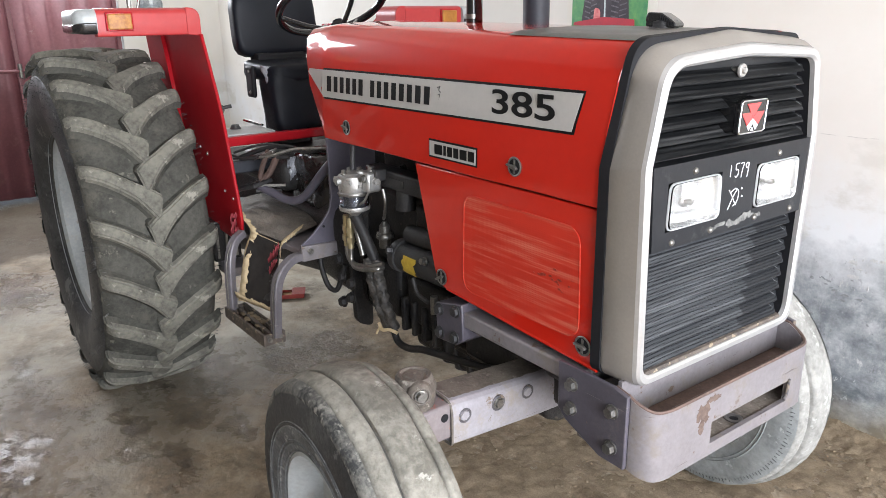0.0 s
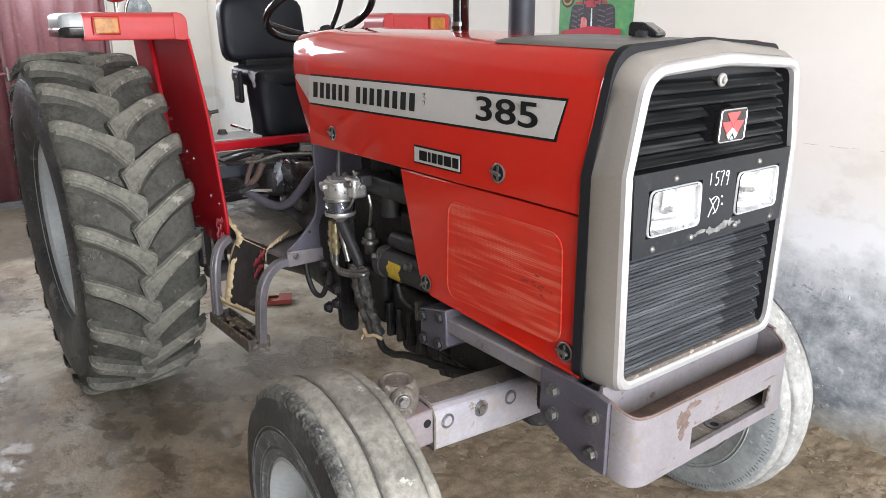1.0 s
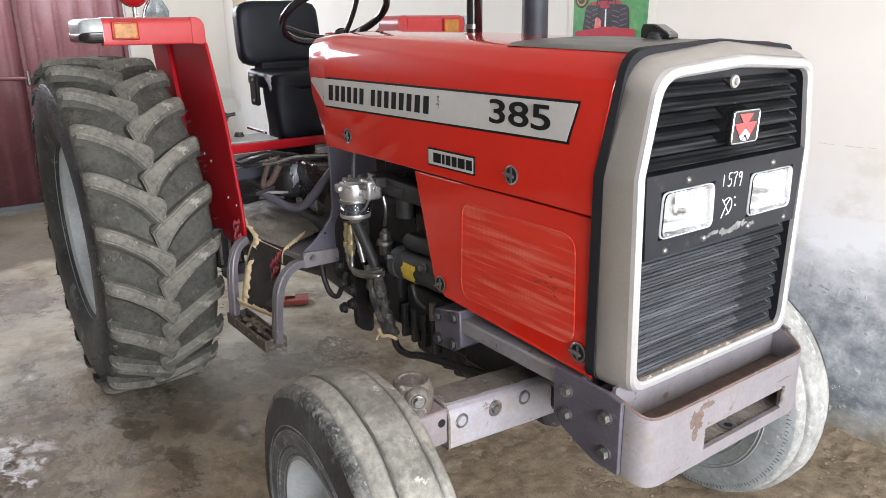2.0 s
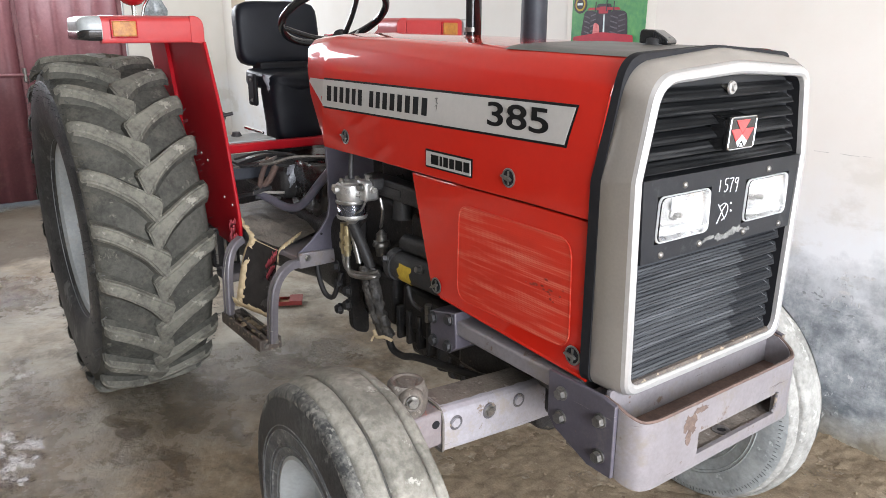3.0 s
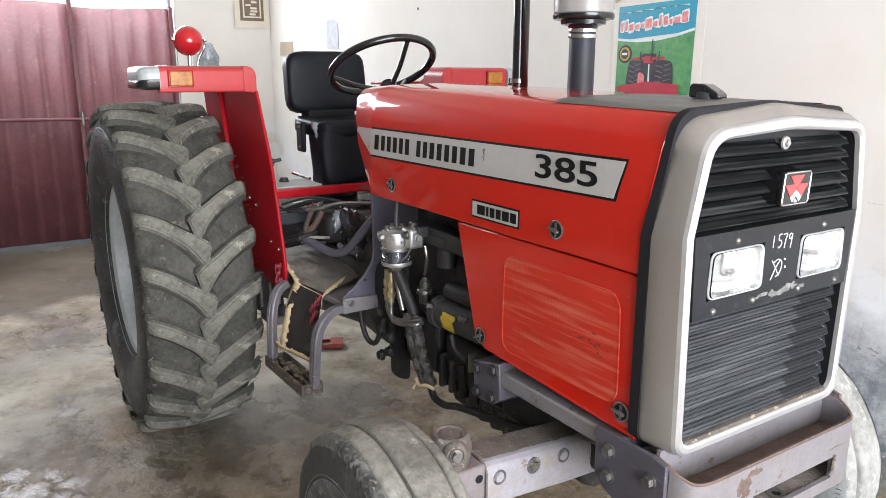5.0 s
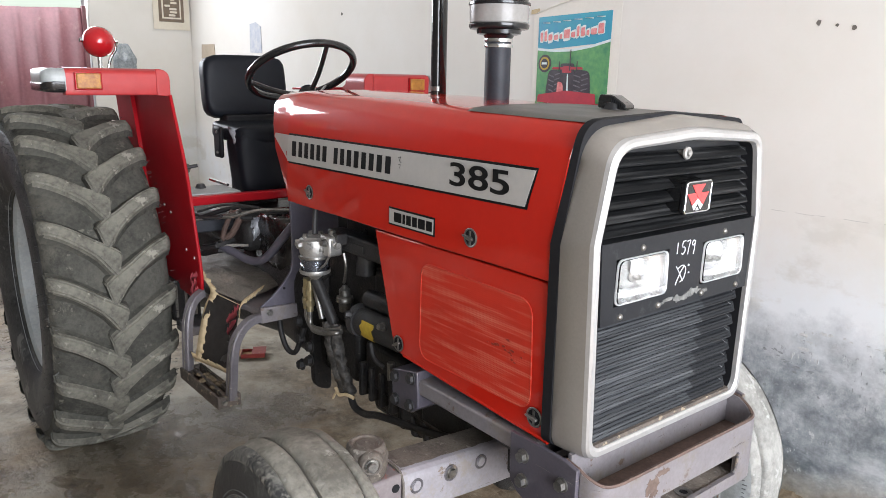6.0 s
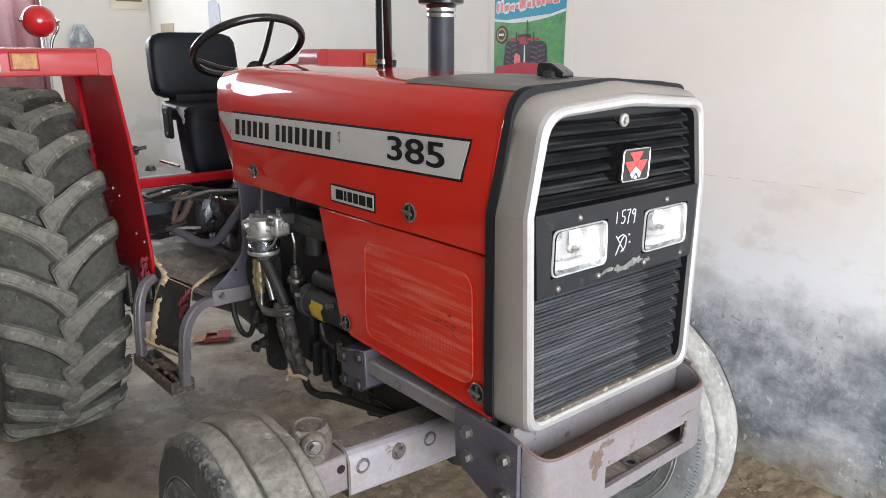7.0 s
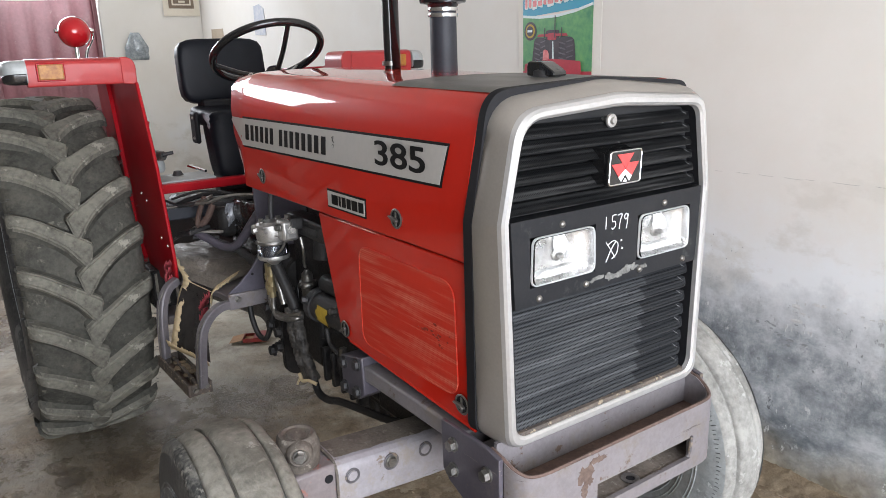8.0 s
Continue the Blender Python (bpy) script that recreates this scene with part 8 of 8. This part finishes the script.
    flat("pictured_seat", rounded([(-1.212, 1.690), (-1.150, 1.690), (-1.155, 1.722), (-1.207, 1.722)], 0.008, 3), 0.0068, red)
    flat("pictured_lift", [(-1.178, 1.60), (-1.168, 1.60), (-1.172, 1.685), (-1.178, 1.685)], 0.0068, pale)
    flat("pictured_nose", rounded([(-1.245, 1.575), (-1.198, 1.575), (-1.203, 1.640), (-1.238, 1.650)], 0.016, 4), 0.0075, pink)
    flat("pictured_roof", rounded([(-1.285, 1.706), (-1.075, 1.706), (-1.085, 1.718), (-1.275, 1.718)], 0.004, 3), 0.0062, red)
    for x0 in (-1.235, -1.165, -1.12):
        flat("pictured_pole", [(x0, 1.70), (x0 + 0.006, 1.70), (x0 + 0.008, 1.80 if x0 == -1.165 else 1.745), (x0 + 0.003, 1.80 if x0 == -1.165 else 1.745)], 0.0075, dark)
    flat("pictured_plough", rounded([(-1.375, 1.545), (-0.985, 1.530), (-0.99, 1.592), (-1.18, 1.604), (-1.37, 1.580)], 0.008, 3), 0.0088, red)
    flat("lower_strip", [(-1.39, 1.515), (-0.925, 1.515), (-0.925, 1.545), (-1.39, 1.545)], 0.003, red)
    # cord and tape above
    bm = tube(bmesh.new(), [(-1.40, YL - 0.006, 1.985), (-1.2, YL - 0.006, 2.03), (-0.90, YL - 0.006, 2.07)], 0.004, seg=6)
    bmesh.ops.transform(bm, matrix=inv, verts=bm.verts)
    part("hanging_rod", bm, white, p)
    for x, z in ((-0.885, 2.075), (-1.415, 1.99)):
        flat("tape_piece", rounded([(x - 0.03, z - 0.012), (x + 0.03, z - 0.004), (x + 0.028, z + 0.016), (x - 0.03, z + 0.01)], 0.004, 2), 0.0062, TAPE)
    return p


poster()


def framed_picture():
    f = thing("framed_calligraphy", "small framed brown calligraphy picture on the plaster wall", "picture", at=(XB, 1.15, 2.28))
    x = XB
    inv = Matrix.Translation((-XB, -1.15, -2.28))

    def flat(name, y0, y1, z0, z1, off, mat, label="", r=0.0):
        pts = [(y0, z0), (y1, z0), (y1, z1), (y0, z1)]
        bm = prism(bmesh.new(), rounded(pts, r, 3) if r else pts, "x", x + off - 0.004, x + off)
        bmesh.ops.transform(bm, matrix=inv, verts=bm.verts)
        return part(name, bm, mat, f, label, smooth=0)

    cream = material("cream mount", (0.78, 0.72, 0.60), (0.70, 0.64, 0.53), rough=0.6, scale=6, bump=0.05)
    brown = material("brown picture", (0.22, 0.16, 0.11), (0.14, 0.10, 0.07), rough=0.5, scale=20, bump=0.1)
    flat("mount", 0.965, 1.325, 2.075, 2.50, 0.020, cream, "cream mount", 0.01)
    flat("dark_field", 1.02, 1.27, 2.15, 2.45, 0.025, brown, "brown field")
    flat("inner_field", 1.05, 1.24, 2.18, 2.42, 0.028, cream)
    flat("inner_field", 1.065, 1.225, 2.195, 2.405, 0.031, brown)
    random.seed(5)
    for k in range(6):
        y0, z0 = random.uniform(1.075, 1.14), 2.205 + 0.03 * k
        flat("writing_bar", y0, y0 + random.uniform(0.04, 0.075), z0, z0 + 0.02, 0.034, cream, "pale bar in place of writing", 0.008)
    return f


framed_picture()


def wall_paper(name, label, cat, pts, mat, axis="x", thick=0.004):
    """A thin sheet fixed to a wall, its edge curling a little."""
    bm = prism(bmesh.new(), pts, axis, (XB + 0.001) if axis == "x" else YL - 0.006, (XB + 0.001 + thick) if axis == "x" else YL - 0.001)
    return tagged(part(name, bm, mat, None, smooth=0), label, cat)


BLUE_PAPER = material("faded blue print", (0.36, 0.40, 0.50), (0.60, 0.60, 0.60), rough=0.6, scale=16, fine=60, bump=0.1)
BROWN_PAPER = material("brown card", (0.48, 0.40, 0.30), (0.40, 0.33, 0.25), rough=0.8, scale=10, fine=60, bump=0.1)
# clear bag hung on the back wall
bm = bmesh.new()
rows = []
for i in range(10):
    t = i / 9
    w = 0.04 + 0.07 * min(1, t * 2)
    rows.append([bm.verts.new((XB + 0.02 + 0.03 * math.sin(t * 3) * (0.6 + 0.4 * math.sin(k * 2)) + 0.01 * noise.noise(Vector((i, k, 0)) * 0.7), 0.66 + (k / 6 - 0.5) * 2 * w + 0.012 * noise.noise(Vector((i * 0.5, k * 0.5, 4))), 1.92 - 0.26 * t)) for k in range(7)])
for a, b in zip(rows, rows[1:]):
    for k in range(6):
        bm.faces.new((a[k], a[k + 1], b[k + 1], b[k]))
bag = tagged(part("plastic_bag", bm, BAG_FILM, None, smooth=60), "clear crumpled plastic bag hung on the wall", "bag")
bag.modifiers.new("sheet", "SOLIDIFY").thickness = 0.003
wall_paper("paper_scrap", "brown card scrap stuck by the wall corner", "paper", [(-6.14, 1.80), (-5.78, 1.80), (-5.79, 1.93), (-6.12, 1.935)], BROWN_PAPER, "y")
wall_paper("paper_notice", "faded blue printed notice on the wall", "paper", [(-4.95, 1.84), (-4.71, 1.83), (-4.72, 2.05), (-4.82, 2.09), (-4.94, 2.08)], BLUE_PAPER, "y")


def table():
    t = thing("work_table", "dark worn wooden table near the gate", "table", at=(-6.0, -1.72, 0))
    part("tabletop", B(-0.32, 0.34, -0.80, 0.32, 0.76, 0.80), WOOD, t, bevel=0.006)
    part("apron", B(-0.28, 0.28, 0.26, 0.285, 0.66, 0.76), WOOD, t, bevel=0.003)
    for x in (-0.27, 0.27):
        for y in (-0.74, 0.26):
            part("leg", B(x - 0.03, x + 0.03, y - 0.03, y + 0.03, 0.0, 0.76), WOOD, t, bevel=0.005)
    part("stretcher", B(-0.27, 0.27, 0.25, 0.28, 0.16, 0.21), WOOD, t, bevel=0.004)
    return t


table()


def floor_box():
    """A small red card box, open and torn, lying on the floor."""
    b = thing("card_box", "small torn red card box lying on the floor", "box", at=(-2.55, 0.300, 0.0))
    card = material("red printed card", (0.25, 0.022, 0.015), (0.15, 0.014, 0.012), rough=0.5, scale=20, fine=90, bump=0.1, dirt=(0.45, 0.30, 0.12), dirt_amount=0.1)
    kraft = material("kraft card", (0.36, 0.20, 0.09), (0.24, 0.13, 0.06), rough=0.8, scale=20, fine=90, bump=0.1)
    turn = pose(0, 0, 0.004, 0, 0, 62)
    part("box_tray", B(-0.14, 0.0, -0.055, 0.055, 0.0, 0.004), kraft, b, bevel=0.001, loc=turn)
    for x0, x1, y0, y1, h in ((-0.14, 0.0, -0.055, -0.051, 0.026), (-0.14, 0.0, 0.051, 0.055, 0.020), (-0.14, -0.136, -0.051, 0.051, 0.024), (-0.004, 0.0, -0.051, 0.051, 0.024)):
        part("box_side", B(x0, x1, y0, y1, 0.0, h), card, b, bevel=0.001, loc=turn)
    part("box_lid", B(-0.075, 0.005, -0.06, 0.06, 0.0265, 0.030), card, b, "red printed lid", bevel=0.001, loc=turn)
    part("box_flap", B(0.0, 0.08, -0.055, 0.055, 0.0, 0.002), kraft, b, "torn kraft flap", loc=turn @ pose(-0.138, 0, 0.020, 0, 168, 0) @ pose(0, 0, 0, 0, 0, 4))
    return b


floor_box()

# lumps of dried mud along the wall foot and under the nose
def crumbs(name, label, n, spread, size, seed, mat=None):
    rnd = random.Random(seed)
    bm = bmesh.new()
    verts, faces = [], []
    for _ in range(n):
        x, y = spread(rnd)
        r = size * rnd.uniform(0.3, 1.0) ** 2
        rot = rnd.uniform(0, 6.28)
        base = len(verts)
        pts = [(1, 0, 0), (0.3, 0.9, 0.1), (-0.8, 0.5, 0), (-0.7, -0.6, 0.05), (0.35, -0.9, 0), (0.15, 0.1, 0.75), (-0.2, -0.1, 0.6)]
        for a, b_, c in pts:
            k = rnd.uniform(0.75, 1.25)
            verts.append((x + r * k * (a * math.cos(rot) - b_ * math.sin(rot)), y + r * k * (a * math.sin(rot) + b_ * math.cos(rot)), 0.001 + r * c * k))
        for f in ((0, 1, 5), (1, 2, 6), (1, 6, 5), (2, 3, 6), (3, 4, 6), (4, 0, 5), (4, 5, 6)):
            faces.append(tuple(base + i for i in f))
    me = bpy.data.meshes.new(name)
    me.from_pydata(verts, [], faces)
    me.materials.append(mat or DIRT)
    bm.free()
    return tagged(new(name, me), label, "dirt", kind="stuff")


def mud_field(name, label, x0, x1, y0, y1, step, height, seed):
    """A crust of mud: only its lumps stand above the floor."""
    nx_, ny_ = int((x1 - x0) / step), int((y1 - y0) / step)
    verts, faces = [], []
    for i in range(nx_ + 1):
        for j in range(ny_ + 1):
            x, y = x0 + i * step, y0 + j * step
            verts.append((x, y, height(Vector((x, y, seed)))))
    for i in range(nx_):
        for j in range(ny_):
            q = (i * (ny_ + 1) + j, (i + 1) * (ny_ + 1) + j, (i + 1) * (ny_ + 1) + j + 1, i * (ny_ + 1) + j + 1)
            if max(verts[k][2] for k in q) > -0.002:
                faces.append(q)
    me = bpy.data.meshes.new(name)
    me.from_pydata(verts, [], faces)
    me.materials.append(DIRT)
    me.polygons.foreach_set("use_smooth", [True] * len(me.polygons))
    return tagged(new(name, me), label, "dirt", kind="stuff")


def crust(p):
    lump = noise.noise(p * 7) * 0.6 + noise.noise(p * 19) * 0.45 + abs(noise.noise(p * 41)) * 0.4 + noise.noise(p * 85) * 0.2
    where = noise.noise(p * 1.7) * 0.9 - 0.25 * max(0, abs(p.x - 0.15) - 0.5) - 0.2
    return 0.010 * (lump + where)


def ridge(p):
    d = 1.34 - p.y
    lump = noise.noise(p * 9) * 0.5 + noise.noise(p * 24) * 0.45 + abs(noise.noise(p * 50)) * 0.5 + noise.noise(p * 90) * 0.25
    return 0.050 * max(-0.4, 1 - d / (0.16 + 0.06 * noise.noise(Vector((p.x * 2.5, 0, 1))))) + 0.015 * lump - 0.010


mud_field("mud_crust", "broken crust of dried mud on the concrete floor", -0.75, 1.25, -0.35, 1.22, 0.008, crust, 3.0)
mud_field("mud_ridge", "ridge of caked mud along the wall foot", -1.9, 2.4, 1.02, 1.345, 0.008, ridge, 5.0)
crumbs("mud_crumbs", "dry mud crumbs strewn along the wall foot", 1500, lambda r: (r.uniform(-1.5, 2.6), 1.335 - abs(r.gauss(0, 0.16))), 0.0095, 1)
crumbs("mud_flakes", "flakes of dried mud on the concrete floor", 1600, lambda r: (r.gauss(0.2, 0.55), r.gauss(0.3, 0.5)), 0.007, 2)
crumbs("loose_grit", "loose grit scattered on the concrete floor", 700, lambda r: (r.uniform(-3.2, 1.6), r.uniform(-2.4, 1.2)), 0.005, 3)


wet_spots = ((-1.715, -0.515, 0.055, 0.040), (-1.89, -0.185, 0.075, 0.050), (-1.86, -0.02, 0.10, 0.07), (-1.80, 0.12, 0.12, 0.09))


def wet_place(r):
    cx, cy, sx, sy = r.choice(wet_spots)
    return r.gauss(cx, sx), r.gauss(cy, sy)


crumbs("wet_grit", "wet glistening grit in the damp patches", 2600, wet_place, 0.0042, 9, WET_GRIT)


# damage on the plaster: cracks, old fixing holes and lumps of hard render
wall = bpy.data.objects["wall_north"]
CRACK_GREY = material("hairline crack", (0.42, 0.40, 0.37), (0.34, 0.32, 0.30), rough=0.9, scale=40, bump=0.2)
HOLE = material("dark hole in plaster", (0.16, 0.14, 0.12), (0.10, 0.09, 0.08), rough=0.9, scale=40, bump=0.3)
random.seed(31)
for x, z, r in ((0.024, 1.876, 0.011), (0.090, 1.864, 0.006), (0.148, 1.855, 0.009), (-3.36, 2.082, 0.012), (-2.6, 2.25, 0.010), (-0.9, 1.02, 0.008)):
    pts = [(x + r * random.uniform(0.6, 1.2) * math.cos(a), z + r * random.uniform(0.6, 1.2) * math.sin(a)) for a in [2 * math.pi * k / 9 for k in range(9)]]
    part("plaster_hole", prism(bmesh.new(), pts, "y", YL - 0.002, YL + 0.004), HOLE, wall, smooth=0)
x = -0.36
while x < 0.46:
    w = random.uniform(0.02, 0.09)
    z = 1.168 + (1.184 - 1.168) * (x - -0.36) / (0.46 - -0.36) + random.uniform(-0.002, 0.002)
    part("plaster_crack", prism(bmesh.new(), [(x, z), (x + w * 0.5, z - 0.0014), (x + w, z - 0.0006), (x + w, z), (x + w * 0.5, z - 0.0006), (x, z + 0.0006)], "y", YL - 0.002, YL + 0.004), CRACK_GREY, wall, smooth=0)
    x += w + random.uniform(0.0, 0.09)


PALE_RENDER = material("pale lump of lime render", (0.66, 0.66, 0.64), (0.48, 0.49, 0.49), rough=0.85, scale=40, fine=160, bump=0.3)
DULL_RENDER = material("dull lump of lime render", (0.36, 0.37, 0.375), (0.22, 0.23, 0.24), rough=0.9, scale=40, fine=160, bump=0.3)


def chips(n, spread, size, seed, stretch=(0.6, 2.2), turn=0.6, mat=None):
    """Lumps of old render that stand proud of the wall."""
    rnd = random.Random(seed)
    verts, faces = [], []
    for _ in range(n):
        x, z = spread(rnd)
        r = size * (0.25 + rnd.random() ** 2)
        st = rnd.uniform(*stretch)
        rot = rnd.uniform(-turn, turn)
        base = len(verts)
        for k in range(7):
            a = 2 * math.pi * k / 7
            q = r * rnd.uniform(0.6, 1.2)
            dx, dz = q * math.cos(a) * st, q * math.sin(a)
            verts.append((x + dx * math.cos(rot) - dz * math.sin(rot), YL + 0.001, z + dx * math.sin(rot) + dz * math.cos(rot)))
        verts.append((x + r * 0.2, YL - r * rnd.uniform(0.10, 0.30), z + r * 0.1))
        for k in range(7):
            faces.append((base + k, base + (k + 1) % 7, base + 7))
    me = bpy.data.meshes.new("render_lumps")
    me.from_pydata(verts, [], faces)
    me.materials.append(mat or PLASTER)
    ob = new("render_lumps", me)
    ob.parent = wall
    ob["kind"] = "stuff"
    return ob


# a run of pale lumps and drips below a ridge of old render, and the groups beside it
chips(16, lambda r: (r.uniform(0.085, 0.215), r.gauss(0.617, 0.008)), 0.017, 11, (0.22, 0.34), 0.1, PALE_RENDER)
chips(9, lambda r: (r.gauss(0.128, 0.012), r.choice((0.650, 0.655, 0.684, 0.705))), 0.012, 12, (2.0, 4.0), 0.08, PALE_RENDER)
chips(26, lambda r: (r.gauss(0.136, 0.022), r.uniform(0.66, 0.738)), 0.008, 13, (0.3, 1.2), 0.3, PALE_RENDER)
chips(26, lambda r: (r.uniform(0.165, 0.46), 0.733 + r.gauss(0, 0.004)), 0.010, 14, (1.2, 3.2), 0.12, PALE_RENDER)
chips(24, lambda r: (r.gauss(-0.222, 0.028), r.gauss(0.738, 0.012)), 0.009, 15, (0.3, 0.8), 0.2, PALE_RENDER)
chips(22, lambda r: (r.gauss(-0.20, 0.07), r.gauss(0.865, 0.028)), 0.006, 16, (0.4, 1.4), 0.4, DULL_RENDER)
chips(34, lambda r: (r.gauss(0.365, 0.022), r.gauss(0.56, 0.035)), 0.010, 17, (0.2, 0.5), 0.15, DULL_RENDER)
chips(40, lambda r: (r.gauss(0.08, 0.06), r.gauss(0.585, 0.02)), 0.008, 18, (1.5, 3.5), 0.5, DULL_RENDER)
chips(60, lambda r: (r.gauss(0.15, 0.16), r.gauss(0.46, 0.05)), 0.008, 19, (0.4, 1.6), 0.6, DULL_RENDER)
chips(50, lambda r: (r.uniform(-0.3, 1.3), r.gauss(0.50, 0.07)), 0.006, 7, (0.4, 2.0))
chips(160, lambda r: (r.uniform(-0.6, 1.2), r.gauss(0.30, 0.16)), 0.006, 3)
chips(120, lambda r: (r.uniform(-1.0, 1.4), abs(r.gauss(0.03, 0.09))), 0.012, 4)
chips(40, lambda r: (r.gauss(-0.25, 0.12), r.gauss(0.85, 0.08)), 0.005, 5)
